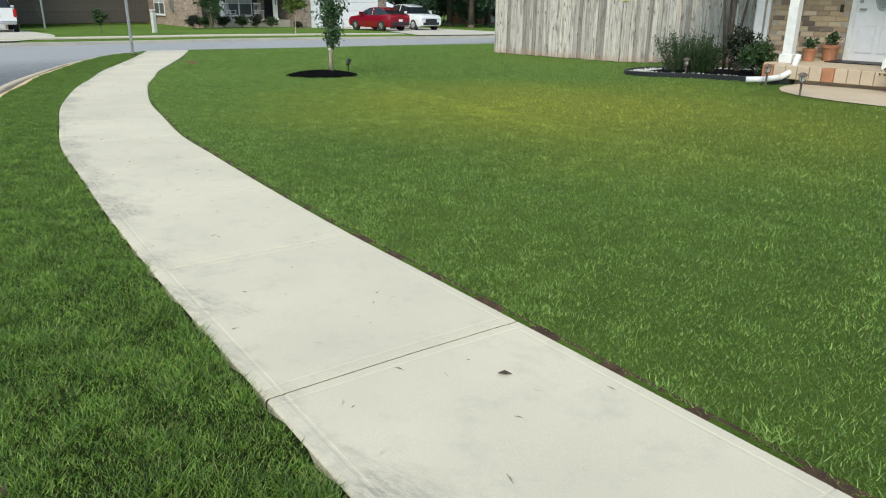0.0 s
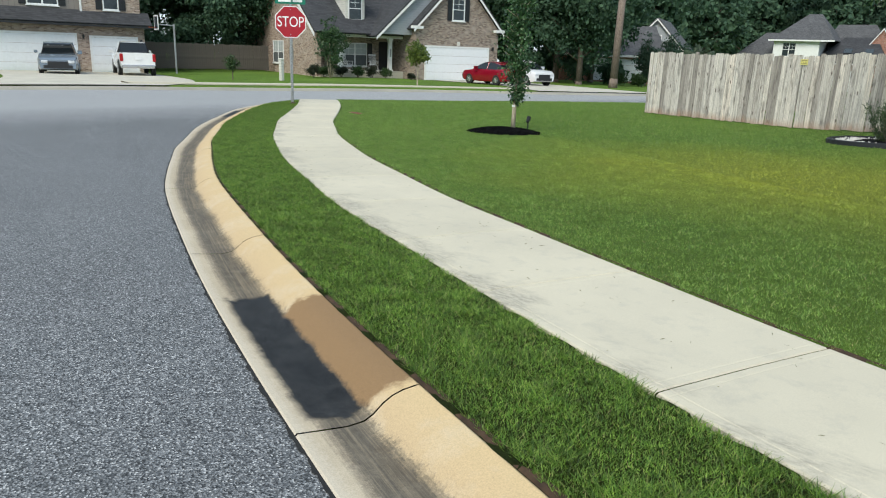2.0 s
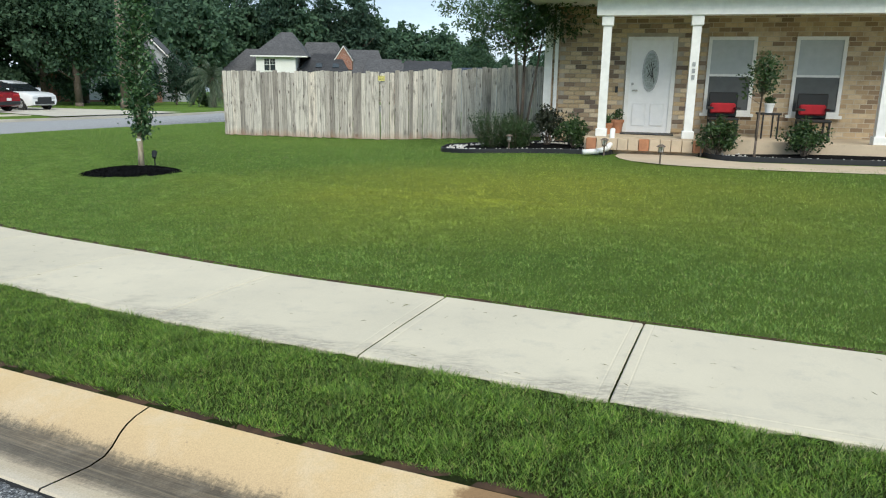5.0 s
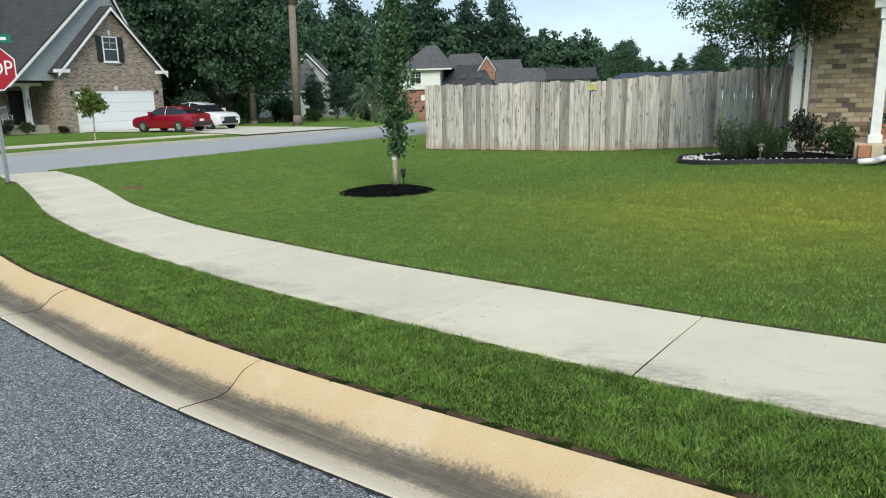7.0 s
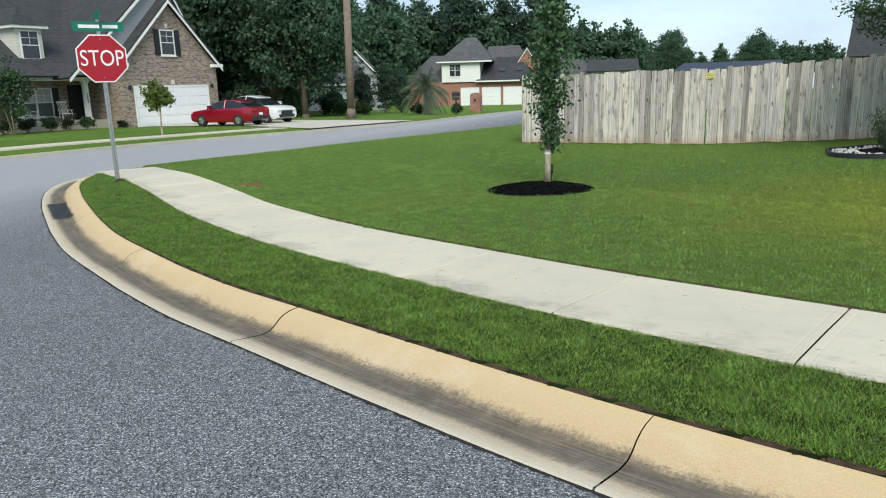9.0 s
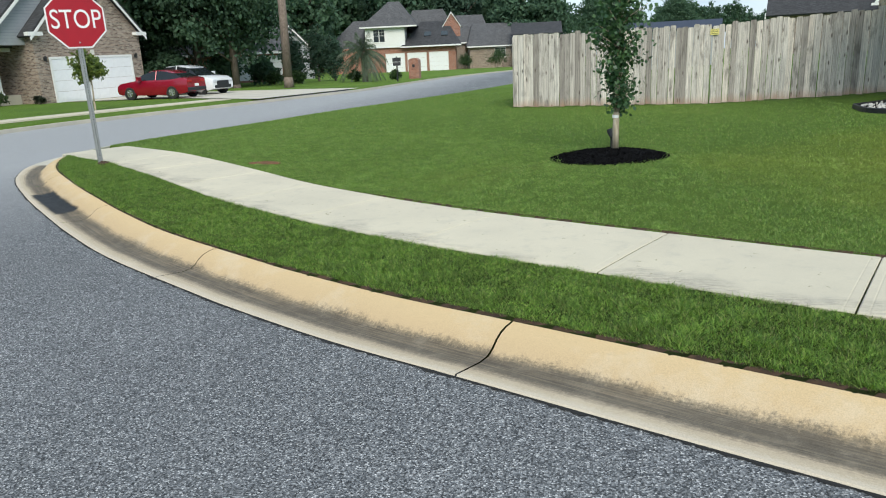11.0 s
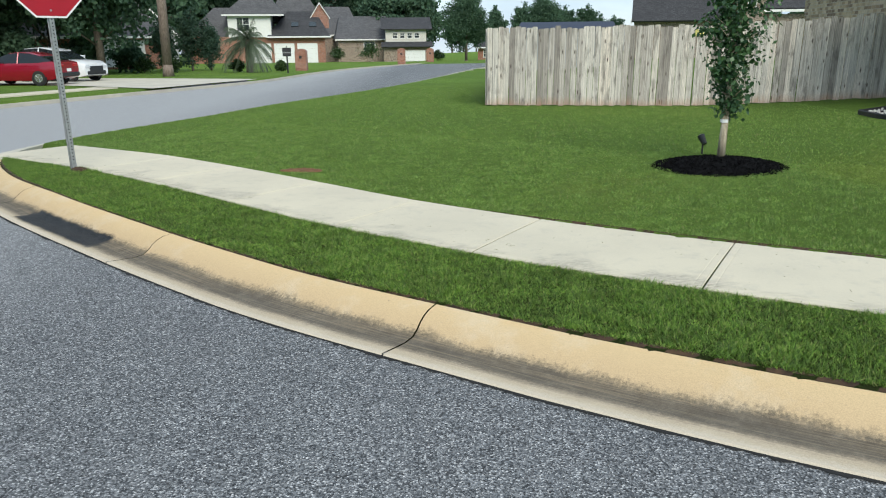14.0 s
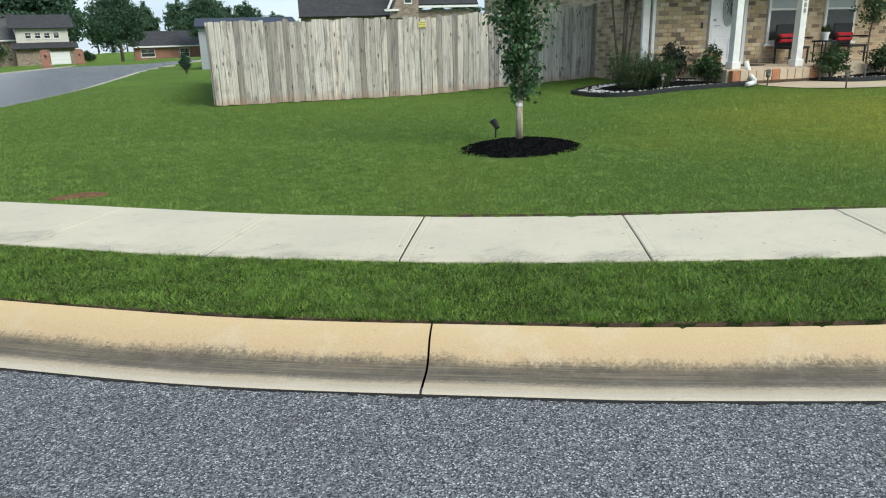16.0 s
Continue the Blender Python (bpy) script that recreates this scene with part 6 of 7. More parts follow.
# single bricks round the door
TONES = material("single_brick", 0.9)
tm, tn, tl, tp_ = TONES
ti = tn.new("ShaderNodeObjectInfo")
tc = ramp(tn, tl, ti.outputs["Random"], ((0.0, (0.16, 0.12, 0.095)), (0.22, (0.34, 0.25, 0.17)), (0.4, (0.50, 0.37, 0.22)), (0.75, (0.60, 0.47, 0.30)), (1.0, (0.68, 0.56, 0.40))))
tg = noise_at(tn, tl, place_of(tn), 40, 5)
tc = mixed(tn, tl, 0.5, tc, ramp(tn, tl, tg, ((0.3, (0.5,)), (0.65, (1.0,)))), "MULTIPLY")
tl.new(tc, tp_.inputs["Base Color"])
bump(tn, tl, tp_, tg, 0.5, 0.006)
brick_wall = bx("mortar_bed", 14.45, 17.7, 8.338, 8.3495, 0.48, 2.9, plain("mortar", (0.42, 0.37, 0.30), 0.95), h3)
bmb = box(bmesh.new(), -0.12, 0.12, -0.009, 0.004, -0.045, 0.045, None, 0.006)
brick_mesh = bpy.data.meshes.new("brick")
bmb.to_mesh(brick_mesh)
bmb.free()
brick_mesh.materials.append(tm)
for row in range(24):
    z = 0.53 + row * 0.1
    u = 14.45 + (0.125 if row % 2 else 0.25)
    while u < 17.6:
        if not (15.84 < u < 17.2 and z < 2.66) and not (u > 17.58):
            o = new("brick", brick_mesh)
            o.parent = brick_wall
            o.location = (u, 8.334 + random.uniform(-0.002, 0.002), z)
        u += 0.25


# ---- shrubs and small trees ----
def spiky_shrub(x, y, r, h, label, seed):
    s = thing("shrub", Matrix.Translation((x, y, float(level(x, y)) + 0.05)), label, "shrub")
    rg = np.random.default_rng(seed)
    stems, pts = bmesh.new(), []
    for k in range(110):
        a, d = rg.random() * 6.283, r * rg.random() ** 0.5
        p = np.array((math.cos(a) * d * 0.6, math.sin(a) * d * 0.6, 0.0))
        q = np.array((math.cos(a) * d * 1.15, math.sin(a) * d * 1.15, h * rg.uniform(0.65, 1.08) * (1 - 0.25 * d / r)))
        if k % 3 == 0:
            cyl(stems, p, q, 0.006, 0.002, 4)
        f = rg.random((70, 1))
        pts.append(p + (q - p) * f + rg.normal(size=(70, 3)) * 0.018)
    part("stem", stems, BARK, s)
    leaves("foliage", np.vstack(pts), 0.055, LEAF_SHRUB, s, "upright needle-like green foliage", -0.9, seed, 0.22)
    return s


def round_shrub(x, y, r, h, label, mat, seed, leaf=0.06, z=None, n=60):
    s = thing("shrub", Matrix.Translation((x, y, float(yard(x, y)) if z is None else z)), label, "shrub")
    rg = np.random.default_rng(seed)
    pts, cs = clumps(rg, (0, 0, h * 0.55), (r * 0.85, r * 0.85, h * 0.42), n, 42, r * 0.3)
    pts[:, 2] = np.abs(pts[:, 2]) + 0.02
    bm = bmesh.new()
    for c in cs[::4]:
        cyl(bm, (0, 0, 0), c, 0.012, 0.004, 4)
    part("stem", bm, BARK, s)
    leaves("foliage", pts, leaf, mat, s, "", 0.1, seed, 0.55)
    return s


spiky_shrub(14.35, 4.55, 0.62, 0.92, "spiky upright green shrub in the planting bed", 11)
spiky_shrub(14.75, 4.35, 0.45, 0.75, "small spiky upright green shrub in the bed", 12)
LEAF_DARK = leaf_material("dark_leaves", (0.012, 0.025, 0.012), (0.05, 0.055, 0.03))
round_shrub(15.45, 4.5, 0.42, 1.05, "dark leafy shrub beside the brick wall", LEAF_DARK, 13)
round_shrub(16.0, 4.0, 0.46, 0.72, "round dark green shrub beside the porch column", LEAF_SHRUB, 14)
round_shrub(18.75, 2.85, 0.5, 0.85, "round glossy green shrub beside the porch path", LEAF_SHRUB, 15)
round_shrub(20.3, 2.55, 0.55, 0.8, "round glossy green shrub in the far bed", LEAF_SHRUB, 16)


def spread_tree(name, m, label, height, crown_z, radii, trunk_r, mat, seed, n_clumps, per, leaf, clump_r, bark=BARK, stems=1, thin=0.6):
    t = thing(name, m, label, "tree")
    rg = np.random.default_rng(seed)
    pts, cs = clumps(rg, (0, 0, crown_z), radii, n_clumps, per, clump_r)
    keep_ = pts[:, 2] > 0.3
    pts = pts[keep_]
    limbs = []
    top = crown_z + radii[2] * 0.4
    for c in cs[:: max(1, n_clumps // 40)]:
        zb = max(0.25 * crown_z, min(c[2] - 0.25 * abs(c[0]) - radii[2] * 0.3, top))
        limbs.append(((0, 0, zb), tuple(c), trunk_r * 0.3))
    bm = limb_mesh([((0, 0, -0.2), trunk_r * 1.25), ((0, 0, 0.4), trunk_r), ((0.02, 0.03, crown_z * 0.6), trunk_r * 0.8), ((0.05, 0, top), trunk_r * 0.3)], limbs)
    for k in range(stems - 1):
        a = k * 2.1
        cyl(bm, (0.05 * math.cos(a), 0.05 * math.sin(a), -0.1), (0.5 * math.cos(a), 0.5 * math.sin(a), crown_z), trunk_r * 0.8, trunk_r * 0.4, 7)
    part("trunk", bm, bark, t, "", True)
    leaves("crown", pts, leaf, mat, t, "", 0.4, seed, thin)
    return t


spread_tree("crape_myrtle", Matrix.Translation((14.9, 5.6, 0.15)), "spreading dark green crape myrtle overhanging the fence", 5, 2.95, (2.05, 1.6, 1.0), 0.045, LEAF_CRAPE, 21, 330, 50, 0.085, 0.28, BARK, 4, 0.4)
spread_tree("crape_myrtle", H1 @ pose(-11.2, 0.2, -0.38), "loose leafy crape myrtle before the porch", 4, 2.3, (1.2, 1.2, 1.7), 0.05, LEAF_CRAPE, 22, 110, 36, 0.16, 0.36, BARK_PALE, 4, 0.5)
spread_tree("young_street_tree", Matrix.Translation((-11.54, 15.93, float(yard(-11.54, 15.93)))), "small light green young tree on the far verge", 2.6, 1.75, (0.62, 0.62, 0.75), 0.035, LEAF_LIGHT, 23, 70, 30, 0.14, 0.24, BARK_PALE)
spread_tree("small_tree", Matrix.Translation((-19.57, 9.17, float(yard(-19.57, 9.17)))), "thin small yard tree in a mulch patch", 1.5, 0.95, (0.55, 0.55, 0.5), 0.025, LEAF_SHRUB, 24, 40, 22, 0.1, 0.2)
spread_tree("rose_standard", Matrix.Translation((19.33, 2.4, float(level(19.33, 2.4)))), "small rounded standard rose tree on a thin stem beside the porch", 2.1, 1.6, (0.4, 0.4, 0.45), 0.022, LEAF_SHRUB, 26, 46, 26, 0.06, 0.16)
for k, (x, y_, r, h) in enumerate(((-12.6, -0.2, 0.6, 0.9), (-11.4, 0.9, 0.65, 0.8), (-10.1, 0.9, 0.7, 0.85), (-8.9, 0.8, 0.7, 0.8), (-7.7, 0.9, 0.7, 0.9), (-6.6, 1.0, 0.55, 0.75), (-5.2, -0.3, 0.35, 0.45))):
    p = H1 @ Vector((x, y_, 0))
    round_shrub(p.x, p.y, r, h, "clipped dark green foundation shrub before the porch", LEAF_SHRUB if k % 2 else LEAF_DARK, 30 + k, 0.1, None, 34)
round_shrub(8.5, 31.0, 0.35, 1.1, "small dark evergreen bush beside the fence line", LEAF_PINE, 41, 0.08)

box_u = thing("utility_box", Matrix.Translation((-18.2, 11.5, float(yard(-18.2, 11.5)))), "pale utility pedestal on the far lawn", "utility box")
bx("cabinet", -0.12, 0.12, -0.11, 0.11, 0.0, 1.15, SIDING_CREAM, box_u, "", 0.03)
bx("cap", -0.14, 0.14, -0.13, 0.13, 1.15, 1.25, SIDING_CREAM, box_u, "", 0.03)


# ---- pine, palm, mailboxes ----
pine = thing("pine_tree", Matrix.Translation((-11.3, 35.9, -0.35)), "tall straight bare-trunked pine beside the street", "tree")
part("trunk", limb_mesh([((0, 0, -0.2), 0.36), ((0.02, 0, 0.5), 0.29), ((0.12, 0.05, 8), 0.25), ((0.3, 0.1, 16), 0.18), ((0.4, 0.1, 22), 0.06)],
                        [((0.15, 0, 7.6), (1.2, 0.3, 8.6), 0.06), ((0.2, 0, 9.5), (-1.0, 0.5, 10.6), 0.06), ((0.25, 0, 13), (1.6, -0.4, 14.2), 0.08), ((0.28, 0, 15), (-1.8, 0.3, 16.4), 0.08)]), BARK_PINE, pine, "tall grey-brown pine trunk", True)
rg = np.random.default_rng(51)
leaves("crown", clumps(rg, (0.35, 0.1, 19), (3.2, 3.2, 4.2), 120, 40, 0.7)[0], 0.4, LEAF_PINE, pine, "", 0.2, 51, 0.2)

palm = thing("palm_tree", Matrix.Translation((-8.1, 43.3, float(yard(-8.1, 43.3)))) @ Matrix.Diagonal((1.15, 1.15, 1.5, 1)), "short shaggy grey-green palm on a lawn", "palm tree")
part("trunk", limb_mesh([((0, 0, -0.1), 0.22), ((0, 0, 0.7), 0.2), ((0, 0, 1.5), 0.17)], []), BARK, palm)
rg = np.random.default_rng(52)
for k in range(54):
    a, el = rg.random() * 6.283, rg.uniform(-0.75, 1.25)
    bm = bmesh.new()
    L = rg.uniform(1.3, 1.9)
    spine = []
    for i in range(13):
        s = i / 12
        spine.append(Vector((math.cos(a) * math.cos(el) * L * s, math.sin(a) * math.cos(el) * L * s, 1.5 + math.sin(el) * L * s - 0.75 * s * s)))
    across = Vector((-math.sin(a), math.cos(a), 0))
    for i in range(12):
        p, q = spine[i], spine[i + 1]
        up_ = across.cross(q - p).normalized() * 0.012
        bm.faces.new([bm.verts.new(c) for c in (p - up_, q - up_, q + up_, p + up_)])
        reach = 0.34 * math.sin(math.pi * min(1.0, 0.12 + i / 13)) + 0.05
        for half in (0.0, 0.5):
            b = p + (q - p) * half
            for sgn in (-1, 1):
                tip = b + across * sgn * reach * 0.75 + (q - p) * 1.6 + Vector((0, 0, -0.16 - rg.random() * 0.12))
                bm.faces.new([bm.verts.new(c) for c in (b, b + (q - p) * 0.3, tip)])
    part("frond", bm, LEAF_PALM, palm)


def brick_pillar(x, y, h, w):
    z = float(yard(x, y))
    m = thing("brick_mailbox", Matrix.Translation((x, y, z - 0.15)), "red brick mailbox pillar with arched top beside the street", "mailbox")
    bm = bmesh.new()
    prism(bm, [(-w, 0), (w, 0), (w, h - w * 0.5)] + [(w * math.cos(a), h - w * 0.5 + w * 0.5 * math.sin(a)) for a in np.linspace(0.3, 2.84, 8)] + [(-w, h - w * 0.5)], -w, w)
    part("pillar", bm, BRICK_RED, m)
    bx("mailbox_door", -0.1, 0.1, -w - 0.03, -w - 0.002, h * 0.6, h * 0.6 + 0.22, BLACKISH, m)
    return m


brick_pillar(-5.1, 47.4, 1.75, 0.42)
brick_pillar(1.6, 76.0, 1.9, 0.45)
brick_pillar(5.0, 92.0, 2.0, 0.5)
mb = thing("post_mailbox", Matrix.Translation((-4.9, 40.6, float(yard(-4.9, 40.6)) - 0.05)) @ pose(0, 0, 0, 0, 0, 14), "black metal mailbox on a black post", "mailbox")
part("post", cyl(bmesh.new(), (0, 0, 0), (0, 0, 1.15), 0.055), BLACKISH, mb)
part("finial", cyl(bmesh.new(), (0, 0, 1.7), (0, 0, 1.82), 0.05, 0.01), BLACKISH, mb)
bm = bmesh.new()
prism(bm, [(-0.12, 0), (0.12, 0), (0.12, 0.14)] + [(0.12 * math.cos(a), 0.14 + 0.12 * math.sin(a)) for a in np.linspace(0.3, 2.84, 6)] + [(-0.12, 0.14)], -0.28, 0.28)
bmesh.ops.transform(bm, matrix=pose(0, 0, 1.15, 0, 0, 90), verts=bm.verts)
part("box", bm, BLACKISH, mb)
bx("name_plate", -0.3, 0.3, -0.02, 0.02, 1.42, 1.7, BLACKISH, mb)


# ---- houses down the street ----
def hip(bm, x0, x1, y0, y1, z, rx0, rx1, ry, rz):
    a = [bm.verts.new(p) for p in ((x0, y0, z), (x1, y0, z), (x1, y1, z), (x0, y1, z))]
    b = [bm.verts.new((rx0, ry, rz)), bm.verts.new((rx1, ry, rz))]
    for f in ((a[0], a[1], b[1], b[0]), (a[1], a[2], b[1]), (a[2], a[3], b[0], b[1]), (a[3], a[0], b[0]), (a[3], a[2], a[1], a[0])):
        bm.faces.new(f)
    bmesh.ops.recalc_face_normals(bm, faces=bm.faces)
    return bm


H4 = Matrix.Translation((-20.6, 106.0, 0)) @ pose(0, 0, 0, 0, 0, 8)
h4 = thing("hip_roof_house", H4, "large brick house with grey hip roofs and three garage doors", "house")
bx("wall", -11, 9.3, 0.0, 12, -2.2, 2.1, BRICK_RED, h4, "red brick wall")
bx("turret_wall", -5.2, 1.2, -0.3, 8, 2.0, 5.3, WHITE, h4, "white upper storey wall")
part("roof", hip(bmesh.new(), -12, 2.5, 0.3, 13, 2.05, -8, -2, 6.5, 6.6), ROOF_GREY, h4)
part("roof", hip(bmesh.new(), -5.9, 3.2, -0.9, 9, 5.3, -1.6, 0.2, 4, 9.3), ROOF_GREY, h4)
part("roof", hip(bmesh.new(), 0.5, 10.2, -0.7, 13, 2.1, 3.5, 8.0, 6, 6.0), ROOF_DARK, h4)
bx("eave_board", -5.95, 3.25, -0.98, -0.85, 5.12, 5.34, WHITE, h4)
bx("eave_board", 0.4, 10.3, -0.8, -0.68, 1.9, 2.12, WHITE, h4)
gable = new("gable_dormer")
gable.parent = h4
bm = bmesh.new()
prism(bm, ((7.3, 3.4), (10.1, 3.4), (10.1, 5.2), (8.7, 7.2), (7.3, 5.2)), 4.4, 8.0)
part("gable_wall", bm, BRICK_RED, gable)
gable_roof(gable, 7.3, 10.1, 4.4, 9.0, 5.2, 8.7, 7.3, ROOF_GREY, 0.2)
part("roof", hip(bmesh.new(), 0.4, 9.6, 5.2, 12.5, 4.2, 2.0, 7.2, 8.5, 8.0), ROOF_GREY, h4)
window(h4, -3.9, -2.0, 2.9, 4.9, -0.3, False, 2)
for k in range(3):
    x0 = -2.0 + k * 3.55
    garage_door(h4, x0, x0 + 2.9, -1.9, 0.95, 0.0)
    bx("brick_pier", x0 - 0.5, x0 - 0.15, -0.12, -0.002, -2.0, 1.2, BRICK_RED, h4)
for x in (4.2, 7.0):
    part("skylight", slab(bmesh.new(), ((x, 1.7, 3.55), (x + 1.1, 1.7, 3.55), (x + 1.1, 2.8, 4.2), (x, 2.8, 4.2)), -0.12), GLASS, h4)


def plain_house(name, m, label, wide, deep, eave, ridge, wall, roof, gable_front=True, garage=None, wins=()):
    h = thing(name, m, label, "house")
    if gable_front:
        bm = bmesh.new()
        prism(bm, ((-wide / 2, -2.5), (wide / 2, -2.5), (wide / 2, eave), (0, ridge - 0.1), (-wide / 2, eave)), 0, deep)
        part("wall", bm, wall, h)
        gable_roof(h, -wide / 2, wide / 2, 0, deep, eave, 0, ridge, roof, 0.4)
    else:
        bx("wall", -wide / 2, wide / 2, 0, deep, -2.5, eave, wall, h)
        part("roof", hip(bmesh.new(), -wide / 2 - 0.5, wide / 2 + 0.5, -0.5, deep + 0.5, eave, -wide / 2 + 1, wide / 2 - 1, deep / 2, ridge), roof, h)
        bx("eave_board", -wide / 2 - 0.5, wide / 2 + 0.5, -0.56, -0.49, eave - 0.2, eave + 0.02, WHITE, h)
    if garage:
        garage_door(h, *garage, 0.0)
    for w in wins:
        window(h, *w, 0.0)
    return h


plain_house("gabled_house", Matrix.Translation((-5.5, 121, -1.0)) @ pose(0, 0, 0, 0, 0, 12), "grey-roofed brick house with a broad hip roof", 11, 12, 2.6, 6.6, BRICK_GREY, ROOF_GREY, False, None, ((-1, 1, 0.6, 2.2),))
plain_house("gabled_house", Matrix.Translation((-12.0, 124, -1.0)) @ pose(0, 0, 0, 0, 0, 12), "grey-roofed house with a tall hip roof", 9, 12, 3.4, 8.4, BRICK_GREY, ROOF_GREY, False)
h6 = thing("cream_house", Matrix.Translation((1.2, 117.5, -1.5)) @ pose(0, 0, 0, 0, 0, 4), "cream upper storey house with a low window band over a garage", "house")
bx("lower_wall", -4, 4, 0, 10, -1, 1.9, BRICK_GREY, h6)
bx("upper_wall", -3.6, 3.4, 1.2, 9, 1.9, 5.0, SIDING_CREAM, h6, "cream upper wall")
part("roof_slope", slab(bmesh.new(), ((-4.4, 0.6, 4.6), (4.4, 0.6, 4.6), (4.4, 5.5, 6.6), (-4.4, 5.5, 6.6)), -0.15), ROOF_DARK, h6)
part("roof_slope", slab(bmesh.new(), ((-4.4, -0.6, 1.7), (4.4, -0.6, 1.7), (4.4, 1.2, 2.5), (-4.4, 1.2, 2.5)), -0.15), ROOF_DARK, h6)
garage_door(h6, -0.6, 3.0, -1.0, 1.1, 0.0)
for k in range(4):
    x0 = -2.4 + k * 1.25
    window(h6, x0, x0 + 0.85, 3.2, 4.1, 1.2)
plain_house("brick_ranch", Matrix.Translation((18.5, 112, -1.8)) @ pose(0, 0, 0, 0, 0, -4), "low red brick ranch house with a white eave", 11, 8, 2.0, 4.2, BRICK_RED, ROOF_DARK, False, None, ((-4.6, -2.6, 0.4, 1.6), (1, 2.4, 0.3, 1.6)))
plain_house("wooded_house", Matrix.Translation((-24.5, 66, -0.4)) @ pose(0, 0, 0, 0, 0, 20), "house with white-trimmed gables among the trees", 7.5, 10, 2.6, 6.6, SIDING_GREY, ROOF_GREY, True, None, ((-0.6, 0.6, 3.4, 4.8),))
plain_house("wooded_house", Matrix.Translation((-25.5, 57, -0.4)) @ pose(0, 0, 0, 0, 0, 28), "brick house with white garage doors behind the trees", 12, 9, 2.4, 5.6, BRICK_RED, ROOF_GREY, False, (-1.0, 4.6, -0.3, 1.9), ())
HR = Matrix.Translation((28.4, 77.0, 0)) @ pose(0, 0, 0, 0, 0, -16)
hr = thing("rear_house", HR, "dark-roofed brick house standing beyond the fence", "house")
bx("wall", 0.3, 21.0, 0.3, 9, -1.5, 3.9, BRICK_GREY, hr)
part("roof_slope", slab(bmesh.new(), ((0, -0.3, 3.2), (11.5, -0.3, 3.2), (11.5, 6, 8.4), (0, 6, 8.4)), -0.2), ROOF_DARK, hr)
bx("rake_board", -0.12, 0.0, -0.3, 0.2, 3.0, 3.6, WHITE, hr)
part("roof_slope", slab(bmesh.new(), ((12.8, -0.3, 4.35), (21.5, -0.3, 4.35), (21.5, 6, 8.6), (12.8, 6, 8.6)), -0.2), ROOF_DARK, hr)
bx("eave_board", 12.8, 21.5, -0.45, -0.3, 4.1, 4.36, WHITE, hr)
bm = bmesh.new()
prism(bm, ((10.5, 3.0), (14.0, 3.0), (14.0, 8.3), (12.9, 8.3)), -1.2, 4.0)
part("gable_wall", bm, BRICK_GREY, hr)
bm = bmesh.new()
prism(bm, ((10.1, 3.9), (10.4, 3.9), (12.7, 8.6), (12.4, 8.6)), -1.5, -1.25)
part("rake_board", bm, WHITE, hr)
bx("cornice_return", 9.9, 11.6, -1.5, -1.22, 3.75, 4.0, WHITE, hr)
window(hr, 12.3, 13.2, 4.6, 6.4, -1.2)
NAVY = plain("navy_metal_roof", (0.008, 0.013, 0.035), 0.6, vary=0.2)
shed = thing("long_shed", house_frame(0, 40.0, -0.8), "long low shed with a dark blue roof behind the fence", "shed")
bx("wall", 3.2, 9.1, 0.2, 4, -0.2, 2.7, SIDING_GREY, shed)
part("roof_slope", slab(bmesh.new(), ((3.0, -0.1, 2.75), (9.3, -0.1, 2.75), (9.3, 4.2, 3.3), (3.0, 4.2, 3.3)), -0.1), NAVY, shed)


# ---- woods ----
def wood_tree(kind, seed, near=False):
    n, per, leaf = (420, 64, 0.34) if near else (130, 44, 0.66)
    if kind == "oak":
        return spread_tree("oak_tree", Matrix.Translation((0, 0, -500)), "tall dense dark green broadleaf tree", 15, 8.4, (5.2, 5.2, 6.2), 0.32, LEAF_OAK, seed, n, per, leaf, 1.25, BARK, 1, 0.7)
    return spread_tree("pine_wood_tree", Matrix.Translation((0, 0, -500)), "tall dark pine in the woods", 20, 12.0, (3.6, 3.6, 7.8), 0.26, LEAF_PINE, seed, n, per, leaf, 1.1, BARK_PINE, 1, 0.4)


kinds = [wood_tree("oak", 61, True), wood_tree("oak", 62, True), wood_tree("pine", 64, True), wood_tree("oak", 63), wood_tree("oak", 66), wood_tree("pine", 65)]
rw = random.Random(8)
spots = [(-16.8, 39.5, 0, 0.85), (-21, 42, 1, 0.95), (-25, 37, 0, 1.0), (-22.5, 50, 1, 0.9), (-29, 45, 2, 1.1), (-31, 37, 1, 1.1),
         (-38, 26, 0, 1.0), (-36.5, 19.5, 1, 0.8), (-43, 14, 0, 1.1), (-40, 33, 2, 1.1), (-41, 21, 2, 1.0),
         (10.4, 100, 0, 0.70), (23, 107, 1, 0.62)]
for k in range(15):
    spots.append((-50 - k % 3 * 7 + rw.uniform(-2, 2), -8 + k * 5.0 + rw.uniform(-2, 2), 3 + k % 3, rw.uniform(1.1, 1.4)))
for k in range(12):
    spots.append((-35 - k % 3 * 6 + rw.uniform(-2, 2), 54 + k * 5.5 + rw.uniform(-2, 2), 3 + k % 3, rw.uniform(1.0, 1.3)))
for k in range(28):
    x = -64 + k * 2.5 + rw.uniform(-1.2, 1.2)
    s = float(np.interp(x, (-30, -12, 5), (1.35, 1.2, 0.95)))
    spots.append((x, 136 + rw.uniform(-4, 14), 3 + (k % 3 if x < -14 else k % 2), s * rw.uniform(0.9, 1.12)))
for k in range(24):
    spots.append((9 + k * 5.2 + rw.uniform(-3, 3), 178 + rw.uniform(-10, 20) - k * 0.8, 3 + k % 2, rw.uniform(0.6, 0.8)))
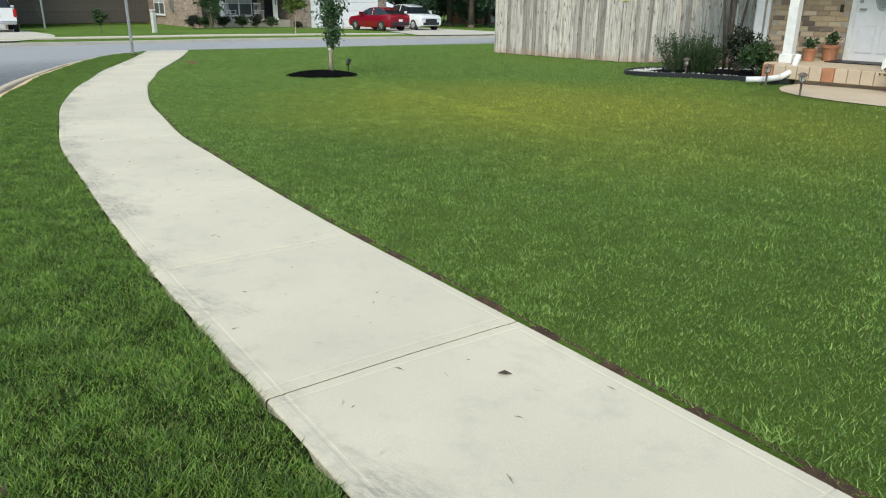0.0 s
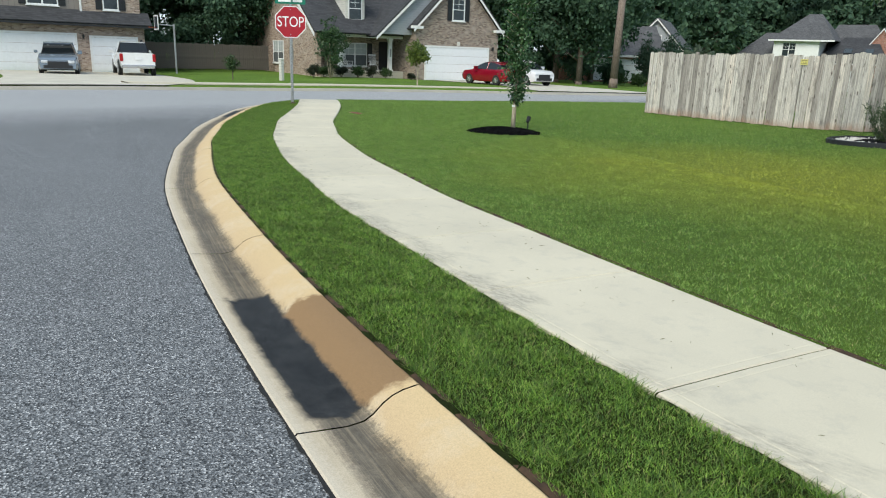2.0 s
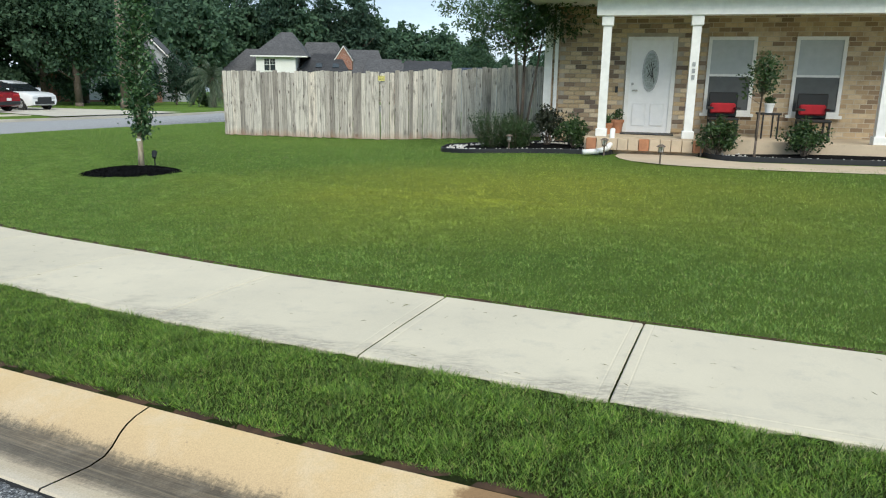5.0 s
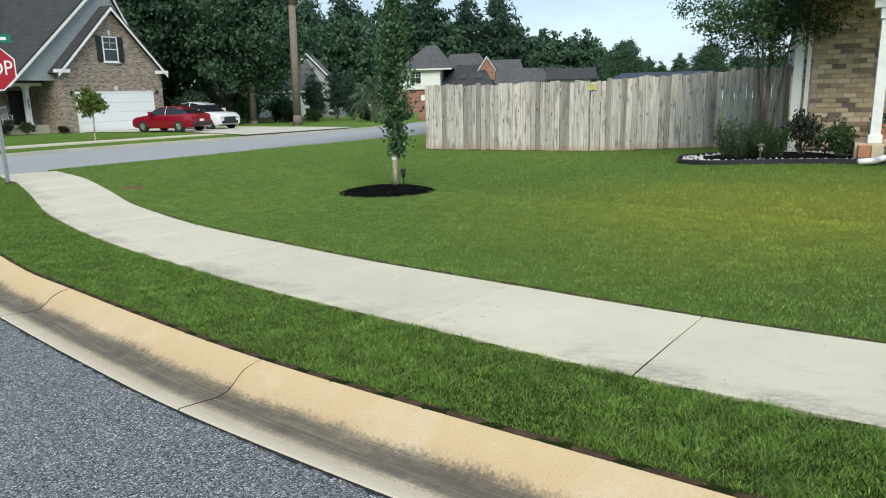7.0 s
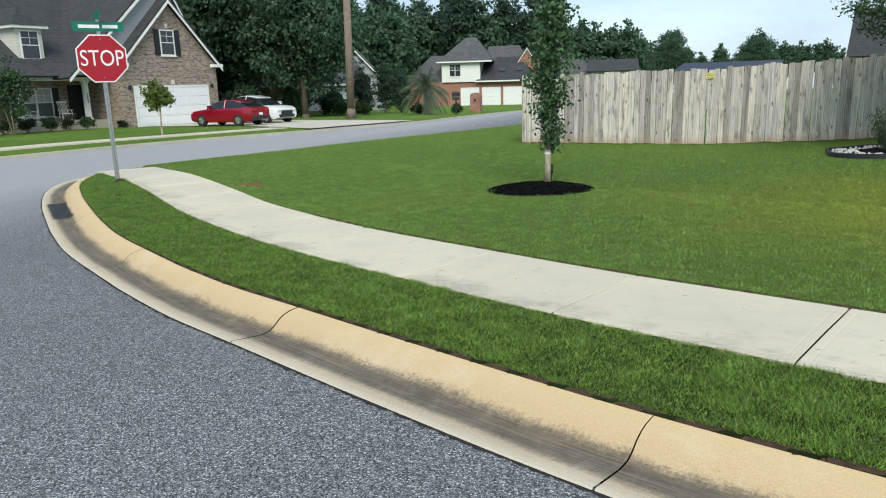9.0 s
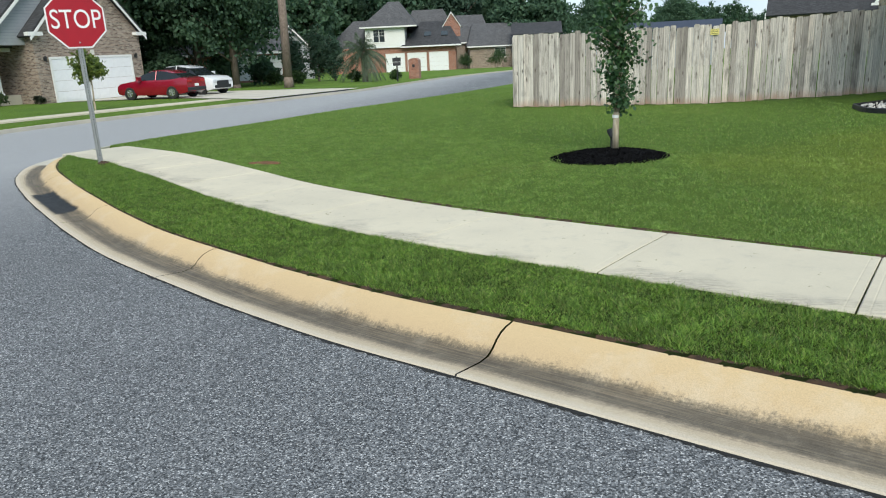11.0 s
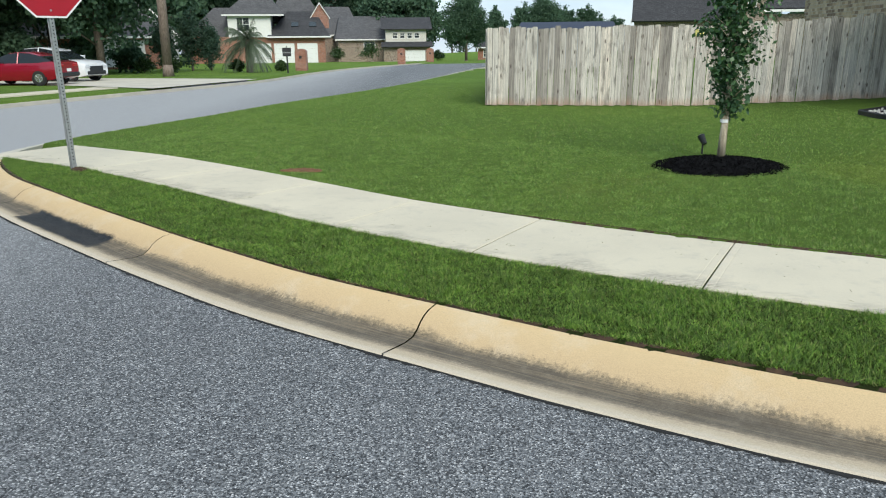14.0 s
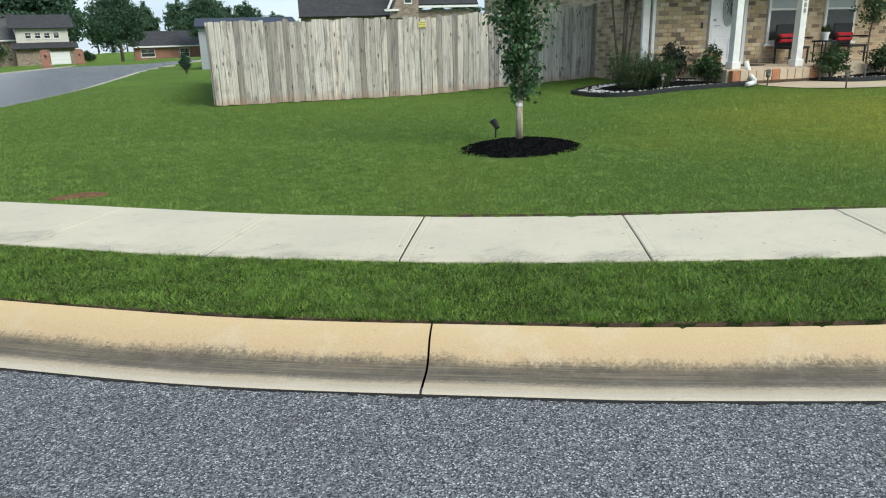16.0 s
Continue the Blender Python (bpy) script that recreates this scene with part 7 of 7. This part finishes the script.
for k in range(9):
    spots.append((-95 + rw.uniform(-12, 12), -40 + k * 17 + rw.uniform(-4, 4), 3 + k % 3, rw.uniform(1.2, 1.6)))
for x, y, kind, s in spots:
    z = float(yard(x, y)) - 0.1
    tr = copy_thing(kinds[kind], Matrix.Translation((x, y, z)) @ pose(0, 0, 0, 0, 0, rw.uniform(0, 360)) @ Matrix.Diagonal((s, s, s * rw.uniform(0.9, 1.1), 1)))
    tr["group"] = "woods round the houses"
for t in kinds:
    for o in (*t.children_recursive, t):
        bpy.data.objects.remove(o)
for x, y, h in ((-14.4, 50.5, 5.2), (-13.0, 50.8, 4.6), (-16.2, 49.5, 4.6)):
    spread_tree("evergreen", Matrix.Translation((x, y, float(yard(x, y)))), "dense dark cone-shaped evergreen", h, h * 0.48, (1.1, 1.1, h * 0.5), 0.08, LEAF_PINE, int(x * -10), 110, 40, 0.22, 0.4, BARK, 1, 0.4)
for k, (x, y, r) in enumerate(((-15.8, 44, 0.8), (-13.9, 44.3, 0.8), (-9.3, 44.6, 0.6), (-6.4, 46, 0.5), (-8.2, 96, 1.6), (-4.0, 101, 2.2), (6.2, 104, 1.3))):
    round_shrub(x, y, r, r * 1.35, "dark clipped shrub on a far lawn", LEAF_SHRUB, 70 + k, 0.2, None, 36)


for k, (x, y, rr, hh) in enumerate(((-36, 11.5, 2.2, 3.6), (-37.5, 15.5, 2.4, 4.2), (-36.5, 19, 2.0, 3.4), (-38, 23, 2.4, 4.0), (-40, 8, 2.4, 4.4), (-39, 28, 2.4, 4.2), (-22, 39.5, 1.8, 3.0), (-19.2, 42.5, 1.8, 2.8), (-25.5, 42, 2.2, 3.8), (-17.5, 45.8, 1.4, 2.2), (-28, 50, 2.4, 4.0), (-33, 58, 2.6, 4.4))):
    round_shrub(x, y, rr, hh, "dark undergrowth thicket beneath the trees", LEAF_OAK, 110 + k, 0.3, None, 70)


# ---- garden lights, downspout pipe and small litter ----
def path_light(x, y):
    l = thing("path_light", Matrix.Translation((x, y, float(level(x, y)) + 0.03)), "small bronze solar path light on a stake", "garden light", "path lights")
    part("stake", cyl(bmesh.new(), (0, 0, 0), (0, 0, 0.2), 0.016, seg=8), BARK, l)
    bm = bmesh.new()
    cyl(bm, (0, 0, 0.2), (0, 0, 0.23), 0.045, 0.05, 10)
    for k in range(4):
        a = k * 1.5708
        cyl(bm, (0.045 * math.cos(a), 0.045 * math.sin(a), 0.23), (0.055 * math.cos(a), 0.055 * math.sin(a), 0.32), 0.006, seg=4)
    cage = part("cage", bm, BARK, l)
    part("lens", cyl(bmesh.new(), (0, 0, 0.23), (0, 0, 0.315), 0.035, 0.04, 10), plain("pale_lens", (0.5, 0.5, 0.46), 0.2), cage)
    part("cap", cyl(bmesh.new(), (0, 0, 0.32), (0, 0, 0.36), 0.09, 0.03, 12), BARK, l)
    return l


for x, y in ((17.35, 1.5), (16.5, 2.75), (14.6, 3.95), (18.45, 2.9)):
    path_light(x, y)
pipe = thing("drain_pipe", Matrix(), "white corrugated downspout extension lying on the bed edge", "drain pipe")
bm = bmesh.new()
px_pts = [(16.78, 3.6, 0.62), (16.75, 3.45, 0.34), (16.62, 3.2, 0.24), (16.4, 3.0, 0.2), (16.1, 2.95, 0.18)]
for p, q in zip(px_pts[:-1], px_pts[1:]):
    cyl(bm, p, q, 0.055, seg=12)
for p in px_pts[1:-1]:
    bmesh.ops.create_icosphere(bm, subdivisions=2, radius=0.056, matrix=Matrix.Translation(p))
part("pipe", bm, WHITE, pipe, "", True)

REDSOIL = plain("red_clay_soil", (0.17, 0.085, 0.04), 0.95, vary=0.6, scale=16, grain=0.6)
heap("clay_patch", 2.85, 0.05, 0.30, 0.11, 0.03, REDSOIL, "bare red clay patch at the lawn's edge", "soil patch", 5)
heap("clay_patch", 0.05, 0.0, 0.14, 0.13, 0.045, SOIL, "bare soil round the sign post", "soil patch", 6)
CLIP = plain("dry_clippings", (0.16, 0.15, 0.06), 0.9, vary=0.5)
rl = np.random.default_rng(90)
v, f = [], []
for k in range(420):
    i = rl.integers(len(WALK_L))
    d = rl.random() * 1.1 + 0.03
    p = WALK_L[i] + wl_n[i] * d
    z = float(level(*p)) + 0.02
    a, L = rl.random() * 6.283, rl.uniform(0.006, 0.03)
    dx, dy = math.cos(a) * L, math.sin(a) * L
    b = len(v)
    v += [(p[0] - dx, p[1] - dy, z), (p[0] + dy * 0.12, p[1] - dx * 0.12, z + 0.003), (p[0] + dx, p[1] + dy, z + 0.001)]
    f.append((b, b + 1, b + 2))
tagged(put("clippings", v, f, CLIP), "dry grass clippings strewn over the sidewalk", "clippings", kind="stuff")
LEAFBROWN = plain("brown_leaf", (0.05, 0.03, 0.02), 0.8)
for x, y, a in ((18.62, -8.87, 35),):
    lf = put("fallen_leaf", [(-0.03, 0, 0.004), (0, -0.014, 0.012), (0.032, 0, 0.003), (0, 0.014, 0.012), (0, 0, 0.002)], [(0, 1, 4), (1, 2, 4), (2, 3, 4), (3, 0, 4)], LEAFBROWN)
    lf.matrix_world = Matrix.Translation((x, y, float(level(x, y)) + 0.016)) @ pose(0, 0, 0, 0, 0, a)
    tagged(lf, "small dry brown leaf on the sidewalk", "leaf")
